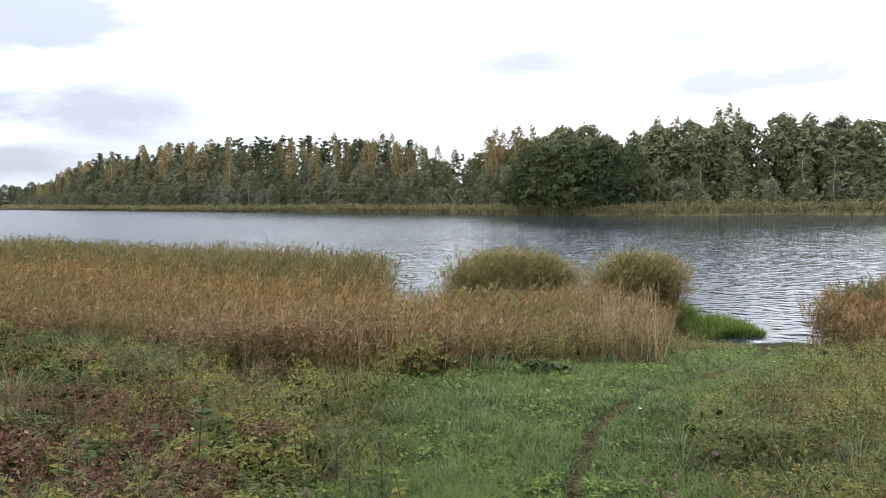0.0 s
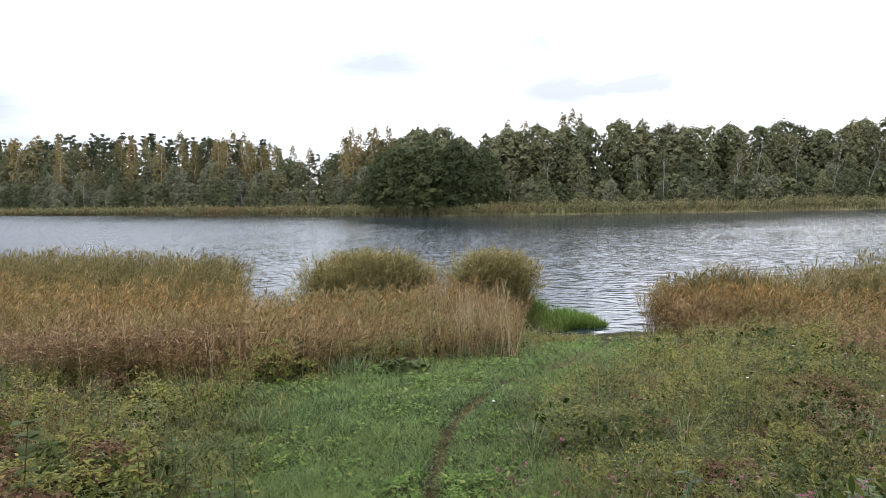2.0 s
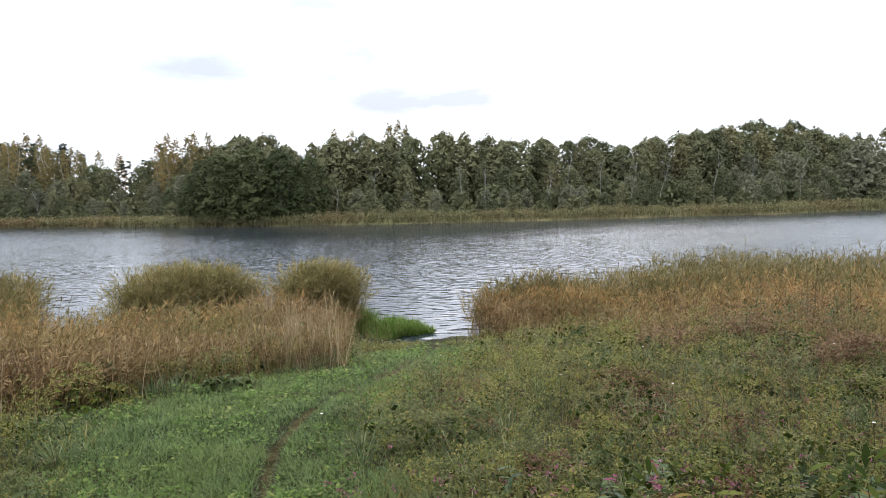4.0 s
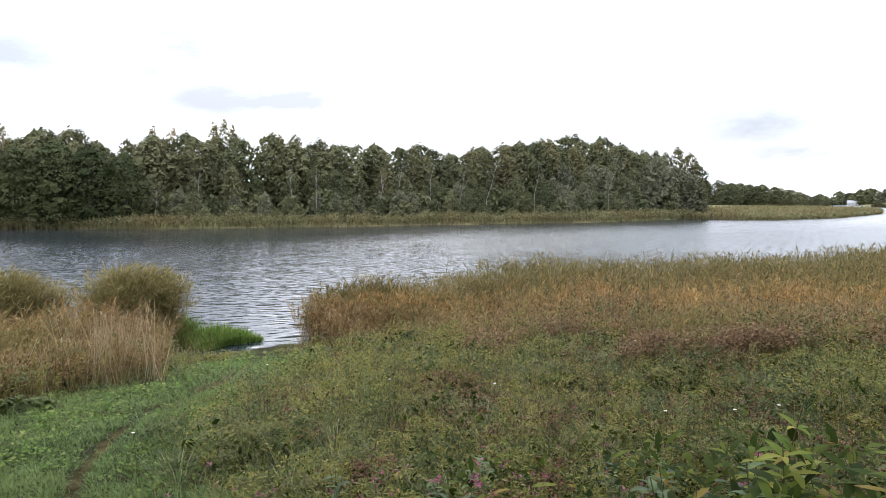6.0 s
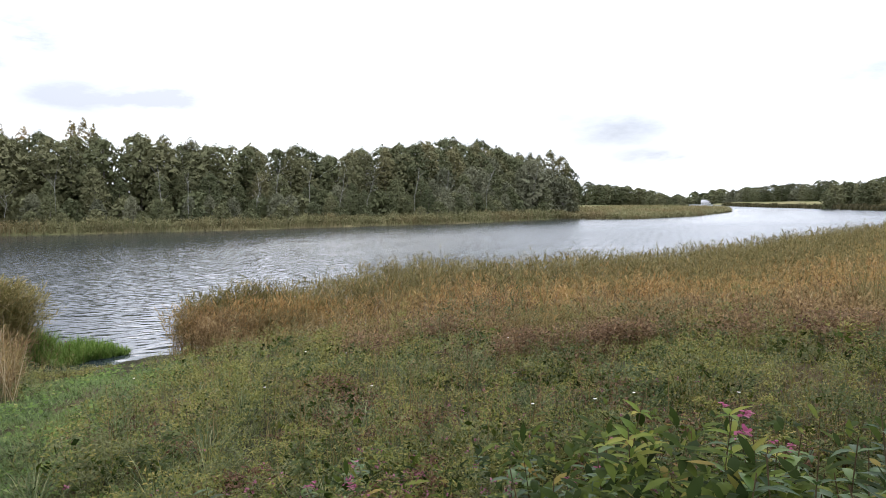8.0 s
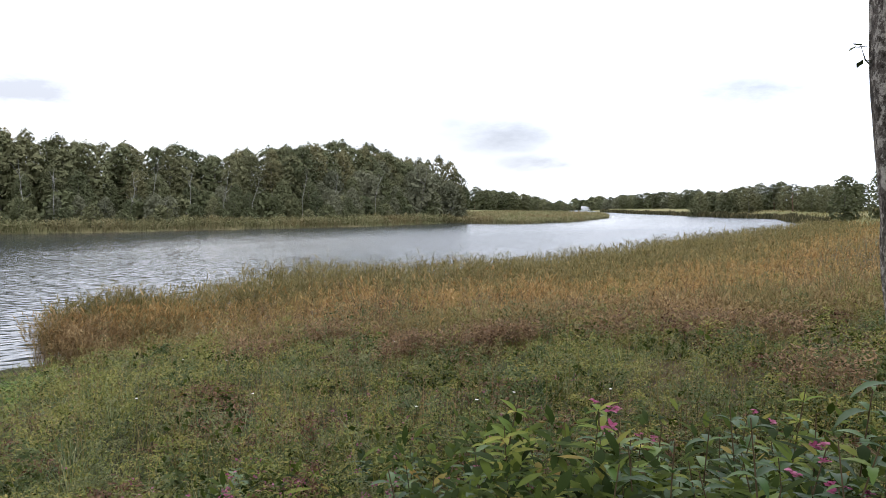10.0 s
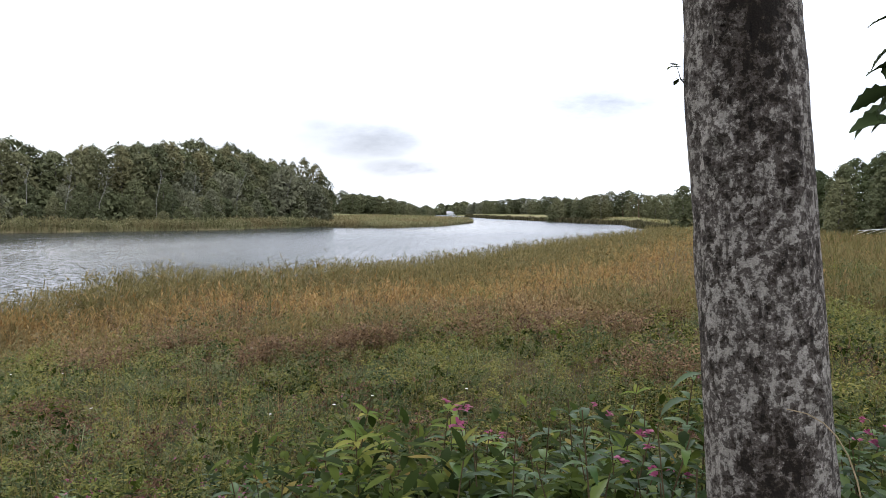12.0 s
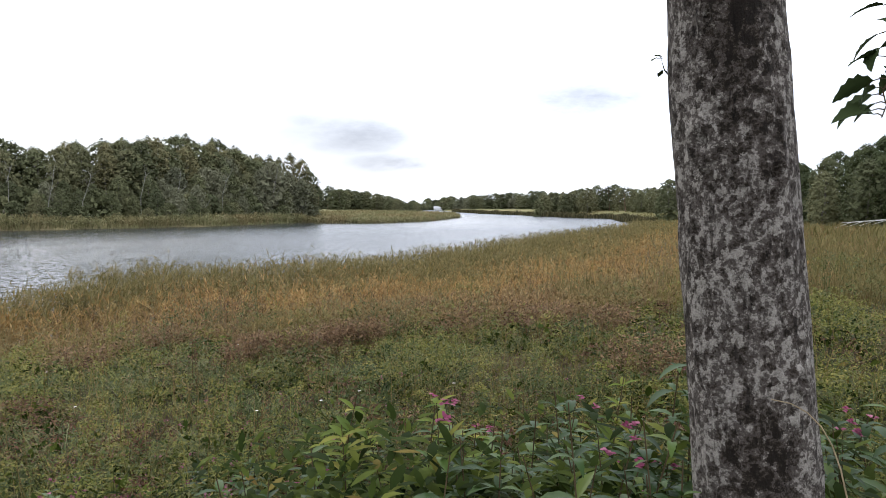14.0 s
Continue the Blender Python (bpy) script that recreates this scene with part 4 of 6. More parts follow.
def build_snags():
    """Bare pale stems that lean out of the wood: azimuth and elevation of foot and tip."""
    rng = np.random.default_rng(19)
    bank_az, bank_d = np.degrees(np.arctan2(FAR[1:16, 0], FAR[1:16, 1])), np.hypot(FAR[1:16, 0], FAR[1:16, 1])
    for a0, e0, a1, e1 in ((15.0, 0.3, 16.3, 2.86), (17.1, -0.8, 17.2, 1.3), (27.5, -0.7, 27.2, 3.3), (29.3, 0.5, 29.1, 2.5), (-4.4, -0.4, -4.8, 1.35), (-15.6, 0.8, -15.3, 2.4), (47.1, 0.6, 47.6, 3.0), (34.4, -0.6, 34.5, 2.7),
                           (34.3, -0.6, 34.8, 1.6), (35.9, 0.3, 36.4, 3.3), (41.0, 0.0, 41.5, 2.9), (43.2, 0.2, 43.9, 3.0), (49.5, 0.4, 50.0, 2.7), (53.0, 0.8, 53.8, 2.9), (38.6, 0.5, 38.9, 2.9), (20.3, 0.4, 20.6, 3.2)):
        d = float(np.interp(a0, bank_az, bank_d)) + rng.uniform(5.0, 7.5)
        fx, fy = at_azimuth(a0, d)
        tx, ty = at_azimuth(a1, d - 1.0)
        g = float(ground_z(fx, fy))
        foot = np.array([fx, fy, g - 0.1])
        knee = np.array([fx, fy, 3.5 + d * math.tan(radians(e0))])
        tip = np.array([tx, ty, 3.5 + d * math.tan(radians(e1))])
        knee[2] = max(knee[2], g + 0.3)
        mid = (knee + tip) / 2 + rng.normal(0, 0.3, 3)
        root = new("bare_birch")
        part("trunk", quad_mesh("trunk", *tube([foot, knee, mid, tip], [0.04, 0.036, 0.028, 0.01], 6), BARK_WHITE, True), root)
        for b in range(6):
            s = mid + (tip - mid) * rng.uniform(-0.6, 0.7)
            e = s + np.array([rng.normal(0, 0.8), rng.normal(0, 0.5), rng.uniform(0.6, 2.0)])
            part("limb", quad_mesh("limb", *tube([s, (s + e) / 2 + rng.normal(0, 0.08, 3), e], [0.02, 0.015, 0.006], 5), BARK_WHITE, True), root)
        tagged(root, "bare pale birch stem leaning out of the wood", "tree", "bare stems at the wood's edge")


build_wood()
build_distance()
build_snags()


# ------------------------------------------------------------------ reeds, grass and herbs


def scatter(rng, n, r0, r1, a0, a1, power=1.0):
    """Places round the foot of the walk, fewer the farther off."""
    u = rng.uniform(0, 1, n)
    r = r0 * (r1 / r0) ** u if power == 1.0 else (r0 ** (2 - power) + u * (r1 ** (2 - power) - r0 ** (2 - power))) ** (1 / (2 - power))
    a = np.radians(rng.uniform(a0, a1, n))
    return r * np.sin(a), r * np.cos(a), r


def off_path(x, y):
    return line_distance(x, y, PATHWAY)


FRONT = np.array([(-90, 74), (-40, 40), (-20, 22), (-11, 14.5), (-6.6, 10.1), (-5.3, 10.0), (-4.0, 9.9), (-2.9, 8.6), (-2.2, 7.4), (-1.1, 7.4), (-0.2, 7.7), (0.8, 8.6), (1.6, 9.3), (2.9, 9.2), (3.9, 11.9), (4.6, 14.6), (5.1, 16.2), (5.5, 17.2), (6.2, 17.6),
                  (6.9, 15.2), (7.4, 13.5), (7.7, 10.5), (8.0, 7.8), (8.4, 5.4), (9.1, 3.0), (10.8, 0.6), (14, -2.5), (20, -5.5), (60, -12), (140, -14)])


def belt(x, y, s):
    """Share of the way from the waterline (0) to the inner edge of the reeds (1)."""
    t = line_distance(x, y, FRONT)
    return np.where(y > np.interp(x, FRONT[:, 0], FRONT[:, 1]), s / np.maximum(np.abs(s) + t, 0.05), 1 + t)


OUTER_X = [-60, -20, -8, -2.2, -1.5, 5.6, 8.0, 8.6, 11.5, 14, 20, 60]
OUTER_D = [3.5, 3.5, 2.6, 1.8, -0.7, -0.7, -0.6, 0.1, 0.7, 2.0, 2.4, 3.0]
CLUMPS = ((1.6, 19.1, 1.62, 1.0, 2100), (4.85, 17.8, 1.0, 0.85, 1300))


def reed_mask(x, y, s):
    """Where reeds stand: a belt on the bank and in the shallows, with gaps of open water and the way to the inlet."""
    outer = -np.interp(x, OUTER_X, OUTER_D)
    return (s > outer + 0.3 * smooth_noise(x, y, 1.1)) & (belt(x, y, s) < 1.0) & (off_path(x, y) > 0.8)


def reed_plants(rng, x, y, r, height, leaves=6, plume=0.7):
    n = len(x)
    k = np.maximum(1.0, r / 16.0) ** 0.85
    P = np.stack([x, y, ground_z(x, y)], -1)
    P[:, 2] = np.maximum(P[:, 2], -0.35)
    wind = rng.normal(0.2, 1.2, n)
    lean, bend = rng.uniform(0.0, 0.26, n), rng.uniform(-0.1, 0.6, n)
    out = [ribbons(P, wind, lean, bend, height, 0.008 * k, STALK, rng.uniform(-1.5, 1.5, n))]
    for j in range(leaves):
        u = rng.uniform(0.3, 1.0, n) ** 0.7
        Q = arc(P, wind, lean, bend, height, u)
        L = rng.uniform(0.14, 0.34, n) * np.minimum(1.0, height / 1.2)
        out.append(leaf_quads(Q, wind + rng.normal(0, 1.1, n), rng.uniform(0.45, 1.9, n), L, rng.uniform(0.012, 0.023, n) * k ** 0.9, rng.uniform(-0.7, 0.7, n)))
    pick = rng.uniform(0, 1, n) < plume
    Q = arc(P, wind, lean, bend, height, 0.97)[pick]
    m = len(Q)
    out.append(ribbons(Q, wind[pick], rng.uniform(0.1, 0.6, m), rng.uniform(0.3, 1.2, m), rng.uniform(0.08, 0.15, m), rng.uniform(0.016, 0.032, m) * np.sqrt(k[pick]), (0.3, 1.0, 0.25), rng.uniform(-1, 1, m)))
    return out


def build_reeds():
    rng = np.random.default_rng(23)
    x, y, r = scatter(rng, 122000, 6.5, 110, -40, 113)
    s = inland(x, y)
    ok = reed_mask(x, y, s)
    x, y, r, s = x[ok], y[ok], r[ok], s[ok]
    x2, y2, r2 = scatter(rng, 180000, 12, 110, -40, 108)
    s2 = inland(x2, y2)
    ok = reed_mask(x2, y2, s2) & (s2 < 0.7)
    x, y, r, s = np.concatenate([x, x2[ok]]), np.concatenate([y, y2[ok]]), np.concatenate([r, r2[ok]]), np.concatenate([s, s2[ok]])
    x3, y3 = rng.uniform(7.7, 10.4, 2600), rng.uniform(12.4, 15.4, 2600)
    s3 = inland(x3, y3)
    ok = reed_mask(x3, y3, s3) & (s3 > -0.2)
    x, y, r, s = np.concatenate([x, x3[ok]]), np.concatenate([y, y3[ok]]), np.concatenate([r, np.hypot(x3, y3)[ok]]), np.concatenate([s, s3[ok]])
    f = belt(x, y, s) + rng.normal(0, 0.15, len(x)) + 0.12 * smooth_noise(x, y, 2.6, 5.0)
    g = np.maximum(ground_z(x, y), -0.35)
    top = np.interp(f, [-0.5, 0.0, 0.25, 0.6, 1.0], [1.95, 1.85, 1.6, 1.55, 1.5])
    right = np.interp(f, [-0.5, 0.0, 0.3, 0.7, 1.0], [1.9, 1.8, 1.6, 1.62, 1.5]) - 0.45 * np.interp(x, [8, 9, 14], [1, 0.8, 0])
    # low reeds between the stands in the water
    top = top - 0.5 * np.clip((x + 1.9) / 0.5, 0, 1) * np.clip(0.45 - f, 0, 0.3) / 0.3
    top = np.where(x > 7, right, top)
    inner = np.where(x > 7, 0.45, 0.62)
    h = np.maximum(top - g, inner) * np.where(f < 0.2, rng.uniform(0.84, 1.0, len(x)), rng.uniform(0.62, 1.04, len(x))) * (1 + 0.07 * smooth_noise(x, y, 0.9, 4.0) + 0.13 * smooth_noise(x, y, 1.9, 6.0))
    h = h * np.where(f > 0.75, rng.uniform(0.45, 1.0, len(x)), 1.0)
    zone = np.where(f < 0.2, 0, np.where(f < np.where(x > 7, 0.5, 0.44), 1, 2))
    for z, mat, label, plume in ((0, REED_GREEN, "green reeds standing in the shallow water", 0.3), (1, REED_OCHRE, "ochre autumn reeds on the wet bank", 0.35), (2, REED_BROWN, "brown dry reed and sedge stalks", 0.4)):
        i = zone == z
        stuff("reed_bed", reed_plants(rng, x[i], y[i], r[i], h[i], 10, plume), mat, label, "reeds")


def build_reed_clumps():
    """Two rounded stands of reed in the water beside the inlet."""
    rng = np.random.default_rng(27)
    for cx, cy, rx, ry, n in CLUMPS:
        a, d = rng.uniform(0, 6.28, n), np.sqrt(rng.uniform(0, 1, n))
        edge = 1 + 0.12 * np.sin(3 * a + cx) + 0.08 * np.sin(7 * a)
        x, y = cx + rx * d * edge * np.cos(a), cy + ry * d * edge * np.sin(a)
        h = (2.42 - 0.75 * d ** 4) * rng.uniform(0.86, 1.0, n)
        stuff("reed_clump", reed_plants(rng, x, y, np.hypot(x, y), h, 16, 0.25), CLUMP_REED, "rounded clump of green reed standing in open water", "reeds")


def build_far_reeds():
    rng = np.random.default_rng(29)
    n = 15000
    # a fringe along the opposite bank, and the whole of the spit
    i = rng.uniform(0, 1, n)
    seg = np.hypot(*np.diff(FAR[1:21], axis=0).T)
    weight = seg / np.hypot(*((FAR[1:20] + FAR[2:21]) / 2).T) ** 0.8
    c = np.concatenate([[0], np.cumsum(weight)]) / weight.sum()
    px, py = np.interp(i, c, FAR[1:21, 0]), np.interp(i, c, FAR[1:21, 1])
    back = rng.uniform(-0.3, 4.5, n)
    a = rng.uniform(-0.9, 0.9, n)
    x, y = px + back * np.sin(a), py + back * np.cos(a)
    sx, sy = rng.uniform(126, 230, 9000), rng.uniform(56, 100, 9000)
    keep = ~inside(sx, sy, RIVER)
    x, y = np.concatenate([x, sx[keep]]), np.concatenate([y, sy[keep]])
    r = np.hypot(x, y)
    k = r / 100
    n = len(x)
    P = np.stack([x, y, np.maximum(ground_z(x, y), 0) - 0.1], -1)
    h = rng.uniform(0.9, 1.75, n) * (1 + 0.22 * smooth_noise(x, y, 5.0)) * np.where(x > 127, 0.36, 1.0)
    az = rng.uniform(0, 6.28, n)
    out = [ribbons(P, az, rng.uniform(0, 0.2, n), rng.uniform(0.1, 0.7, n), h, rng.uniform(0.05, 0.12, n) * k, (0.8, 1.0, 0.25))]
    for j in range(3):
        Q = P + np.stack([np.zeros(n), np.zeros(n), h * rng.uniform(0.4, 0.95, n)], -1)
        out.append(leaf_quads(Q, rng.uniform(0, 6.28, n), rng.uniform(0.4, 1.7, n), rng.uniform(0.25, 0.5, n) * k, rng.uniform(0.10, 0.2, n) * k, rng.uniform(-1, 1, n)))
    stuff("far_reed_bed", out, REED_FAR, "yellow-green reed fringe along the opposite bank", "reeds")


def build_edge_reeds():
    """A dark fringe of reeds along the outer bend of the near bank."""
    rng = np.random.default_rng(33)
    n = 9000
    i = np.sort(rng.uniform(150, 420, n))
    px, py = i, np.interp(i, NEAR[:, 0], NEAR[:, 1])
    x, y = px + rng.normal(0, 0.6, n), py - rng.uniform(-0.4, 3.0, n)
    k = np.hypot(x, y) / 100
    P = np.stack([x, y, np.maximum(ground_z(x, y), 0) - 0.05], -1)
    h = rng.uniform(0.7, 1.6, n) * (1 + 0.3 * smooth_noise(x, y, 9.0))
    out = [ribbons(P, rng.uniform(0, 6.28, n), rng.uniform(0, 0.3, n), rng.uniform(0.1, 0.8, n), h, rng.uniform(0.08, 0.16, n) * k, (0.9, 1.0, 0.3))]
    stuff("far_reed_bed", out, EDGE_REED, "dark reed fringe along the outer bend", "reeds")


def is_lawn(x, y):
    """Share of short lush grass: left of the trodden path and along it."""
    side = x - np.interp(y, PATHWAY[:, 1], PATHWAY[:, 0]) + 0.5 * smooth_noise(x, y, 1.2, 9.0)
    a = np.clip((side + np.interp(y, [3, 6, 9, 12], [1.6, 2.6, 4.2, 5.5])) / 1.0, 0, 1) * np.clip((1.7 - side) / 1.5, 0, 1)
    return a * np.clip((y - 2.0) / 1.5, 0, 1) * np.clip((np.interp(x, FRONT[:, 0], FRONT[:, 1]) - y) / 0.8, 0, 1) * np.clip((12.0 - y) / 1.0, 0, 1)


def build_grass():
    rng = np.random.default_rng(31)
    x, y, r = scatter(rng, 190000, 2.2, 17, -42, 112)
    lawn = is_lawn(x, y)
    s = inland(x, y)
    tread = off_path(x, y)
    ok = (s > 0.15) & (rng.uniform(0, 1, len(x)) < np.where(tread < 0.07 + 0.05 * smooth_noise(x, y, 0.5, 7.0), 0.6, 1.0)) & ((rng.uniform(0, 1, len(x)) < 0.4) | (lawn > rng.uniform(0, 1, len(x))))
    x, y, r, lawn, s, tread = x[ok], y[ok], r[ok], lawn[ok], s[ok], tread[ok]
    lush = rng.uniform(0, 1, len(x)) < np.maximum(lawn, 0.9 * (tread < 0.7))
    for flag, mat, label, low, high in ((True, GRASS_LUSH, "lush green short grass beside the trodden path", 0.05, 0.13), (False, GRASS_DULL, "rough fading meadow grass on the bank", 0.06, 0.2)):
        i = lush == flag
        n = int(i.sum())
        k = np.maximum(1.0, r[i] / 5.0) ** 0.8
        P = np.stack([x[i], y[i], ground_z(x[i], y[i]) - 0.01], -1)
        h = rng.uniform(low, high, n) * (1 + 0.7 * smooth_noise(x[i], y[i], 0.35)) * np.where(tread[i] < 0.3, 0.55, 1.0) * k ** 0.2
        az, lean, bend, w = rng.uniform(0, 6.28, n), rng.uniform(0.1, 1.0, n), rng.uniform(0.4, 1.6, n), rng.uniform(0.005, 0.010, n) * k
        c = r[i] < 6.5
        out = [ribbons(P[c], az[c], lean[c], bend[c], h[c], w[c], BLADE), ribbons(P[~c], az[~c], lean[~c], bend[~c], h[~c], w[~c], (1.0, 0.2))]
        stuff("grass", out, mat, label, "grass")


def build_tufts():
    """Tussocks of long arching blue-green grass among the herbs."""
    rng = np.random.default_rng(34)
    cx, cy, cr = scatter(rng, 340, 3.2, 13, -40, 75)
    ok = (inland(cx, cy) > 1.5) & (off_path(cx, cy) > 0.45) & (is_lawn(cx, cy) < 0.6) & (belt(cx, cy, inland(cx, cy)) > 0.9) & (smooth_noise(cx, cy, 1.1, 6.0) > rng.uniform(-0.5, 0.5, len(cx)))
    cx, cy, cr = cx[ok], cy[ok], cr[ok]
    i = np.repeat(np.arange(len(cx)), 64)
    n = len(i)
    az, q = rng.uniform(0, 6.283, n), np.abs(rng.normal(0, 0.09, n))
    k = np.maximum(1.0, cr[i] / 5.0) ** 0.8
    x, y = cx[i] + q * np.cos(az) * np.sqrt(k), cy[i] + q * np.sin(az) * np.sqrt(k)
    P = np.stack([x, y, ground_z(x, y) - 0.01], -1)
    h = rng.uniform(0.16, 0.36, n) * rng.uniform(0.7, 1.2, len(cx))[i]
    stuff("grass_tussocks", [ribbons(P, az, rng.uniform(0.05, 0.5, n), rng.uniform(0.5, 1.7, n), h, rng.uniform(0.004, 0.007, n) * k, (0.8, 1.0, 0.7, 0.1))], GRASS_TUFT, "tussocks of long arching blue-green grass", "grass")


def build_lawn():
    """The thick short turf beside the path, in small tufts."""
    rng = np.random.default_rng(32)
    x, y, r = scatter(rng, 210000, 3.0, 13, -28, 46)
    tuft = smooth_noise(x, y, 0.16, 4.0) + 0.7 * smooth_noise(x, y, 0.5, 2.0)
    ok = (np.maximum(is_lawn(x, y), 0.9 * (off_path(x, y) < 0.6)) > rng.uniform(0.1, 1, len(x))) & (inland(x, y) > 0.4) & (off_path(x, y) > 0.05 + 0.04 * smooth_noise(x, y, 0.4, 7.0)) & (tuft > rng.uniform(-1.6, 0.4, len(x)))
    x, y, r, tuft = x[ok], y[ok], r[ok], tuft[ok]
    n = len(x)
    k = np.maximum(1.0, r / 5.0) ** 0.8
    P = np.stack([x, y, ground_z(x, y) - 0.005], -1)
    h = rng.uniform(0.045, 0.10, n) * (1 + 0.45 * np.clip(tuft, -1, 1.2)) * k ** 0.2
    out = [ribbons(P, rng.uniform(0, 6.28, n), rng.uniform(0.1, 0.9, n), rng.uniform(0.5, 1.7, n), h, rng.uniform(0.004, 0.008, n) * k, (1.0, 0.75, 0.1))]
    stuff("grass", out, GRASS_LUSH, "thick blue-green turf in small tufts", "grass")


def build_near_turf():
    """Short grass round the standing place and behind it."""
    rng = np.random.default_rng(35)
    x, y, r = scatter(rng, 42000, 0.35, 14, -180, 180)
    az = np.degrees(np.arctan2(x, y))
    ok = (az < -40) | (az > 110) | (r < 2.2)
    x, y, r = x[ok], y[ok], r[ok]
    n = len(x)
    k = np.maximum(1.0, r / 2.0) ** 0.7
    P = np.stack([x, y, ground_z(x, y) - 0.01], -1)
    out = [ribbons(P, rng.uniform(0, 6.28, n), rng.uniform(0.1, 1.0, n), rng.uniform(0.4, 1.6, n), rng.uniform(0.06, 0.2, n) * (1 + 0.5 * smooth_noise(x, y, 0.6)), rng.uniform(0.006, 0.012, n) * k, (1.0, 0.7, 0.1))]
    stuff("grass", out, GRASS_DULL, "rough grass round the standing place", "grass")


def herb_plants(rng, x, y, r, h, leaves, leaf_len, leaf_wide, az=None, lean=None):
    n = len(x)
    k = np.maximum(1.0, r / 6.0) ** 0.7
    P = np.stack([x, y, ground_z(x, y) - 0.01], -1)
    az = rng.uniform(0, 6.28, n) if az is None else az
    lean = rng.uniform(0, 0.35, n) if lean is None else lean
    bend = rng.uniform(-0.2, 0.5, n)
    out = [ribbons(P, az, lean, bend, h, 0.004 * k, STALK, rng.uniform(-1, 1, n))]
    for j in range(leaves):
        u = 1 - 0.5 * rng.uniform(0, 1, n) ** 1.6
        Q = arc(P, az, lean, bend, h, u)
        Q[:, :2] += rng.normal(0, 0.022, (n, 2)) * k[:, None]
        L = leaf_len * rng.uniform(0.55, 1.35, n) * k ** 0.68 * np.interp(r, [3, 6], [0.7, 1.0])
        out.append(leaf_quads(Q, az + rng.normal(0, 1.3, n), rng.uniform(0.75, 1.75, n), L, L * leaf_wide * rng.uniform(0.7, 1.3, n), rng.uniform(-0.5, 0.5, n)))
    return out


def build_herbs():
    """Domed tussocks with shaded gaps between them; each belongs to one kind of herb and has a height of its own."""
    rng = np.random.default_rng(37)
    cx, cy, cr = scatter(rng, 1750, 2.0, 20, -42, 112)
    lawn, s, tread = is_lawn(cx, cy), inland(cx, cy), off_path(cx, cy)
    f = belt(cx, cy, s)
    open_grass = np.exp(-((cy - 7.6 + 0.25 * cx) / 1.5) ** 2) * np.clip((0.8 - cx) / 1.0, 0, 1)
    wide = 0.15 * np.sqrt(cr) * rng.uniform(0.6, 1.4, len(cx))
    ok = (s > 0.8) & (tread > 0.35 + 0.6 * wide) & (lawn < rng.uniform(0, 0.8, len(cx))) & (f > rng.uniform(0.45, 1.0, len(cx))) & (rng.uniform(0, 1, len(cx)) > 0.75 * open_grass)
    cx, cy, cr, lawn, f, wide, open_grass, tread = (v[ok] for v in (cx, cy, cr, lawn, f, wide, open_grass, tread))
    left = np.clip((-0.8 - cx) / 1.2, 0, 1) * np.clip((7.5 - cy) / 3, 0, 1)
    shade = np.clip(cx - 1.2, 0, 1) * np.clip((2.2 - cy) / 1.5, 0, 1) * np.clip((7 - cr) / 2, 0, 1)
    u = 0.55 * rng.uniform(0, 1, len(cx)) + 0.45 * np.clip(0.5 + 0.75 * smooth_noise(cx, cy, 1.6, 3.0), 0, 1) - 0.12 * np.clip((cr - 6) / 3, 0, 1) * np.clip((cx - 3) / 2, 0, 1)
    kind = np.where(u < 0.2 + 0.42 * left, 3, np.where(u < 0.36 + 0.35 * left + 0.25 * shade, 1, np.where(u < 0.47 + 0.2 * left + 0.25 * shade, 2, 0)))
    tall = rng.uniform(0.15, 0.48, len(cx)) * np.interp(cr, [2, 4, 9, 14], [0.8, 0.95, 1.1, 1.25]) * np.interp(f, [0.4, 1.0, 1.6], [1.7, 1.35, 1.0]) * (1.05 - 0.6 * lawn) * (1 - 0.45 * open_grass) * np.where((cy > 9.5) & (tread < 1.6), 0.5, 1.0) * np.clip(0.85 + 0.95 * smooth_noise(cx, cy, 0.42, 1.5), 0.3, 1.7)
    per = 21
    i = np.repeat(np.arange(len(cx)), per)
    n = len(i)
    q, az = np.sqrt(rng.uniform(0, 1, n)), rng.uniform(0, 6.283, n)
    x, y = cx[i] + wide[i] * q * np.cos(az), cy[i] + wide[i] * q * np.sin(az)
    h = tall[i] * (1.05 - 0.55 * q ** 2) * rng.uniform(0.75, 1.15, n)
    r = np.hypot(x, y)
    ok = off_path(x, y) > 0.3
    for z, mat, leaves, size, wide_leaf, label in ((0, HERB, 19, 0.031, 0.34, "green and yellowing meadow herbs on the bank"), (1, HERB_DARK, 16, 0.036, 0.42, "dark green leafy herbs on the bank"),
                                                   (2, HERB_GREY, 18, 0.048, 0.17, "grey-green narrow-leaved herbs on the bank"), (3, HERB_RED, 16, 0.028, 0.4, "withered reddish-brown herbs with dry heads")):
        c = (kind[i] == z) & ok
        stuff("herb_meadow", herb_plants(rng, x[c], y[c], r[c], h[c], leaves, size, wide_leaf, az[c], 0.55 * q[c] * rng.uniform(0.4, 1.2, int(c.sum()))), mat, label, "herbs")


def facing_quads(rng, P, N, L, narrow):
    """A lozenge at each place, turned to face along N."""
    N = N / (np.linalg.norm(N, axis=1)[:, None] + 1e-9)
    t = np.cross(N, rng.normal(0, 1, N.shape))
    t /= np.linalg.norm(t, axis=1)[:, None] + 1e-6
    b = np.cross(N, t)
    t, b = t * (L / 2)[:, None], b * (L * narrow / 2)[:, None]
    return np.stack([P - t, P + b, P + t, P - b], 1).reshape(-1, 3), np.arange(4 * len(P)).reshape(-1, 4)


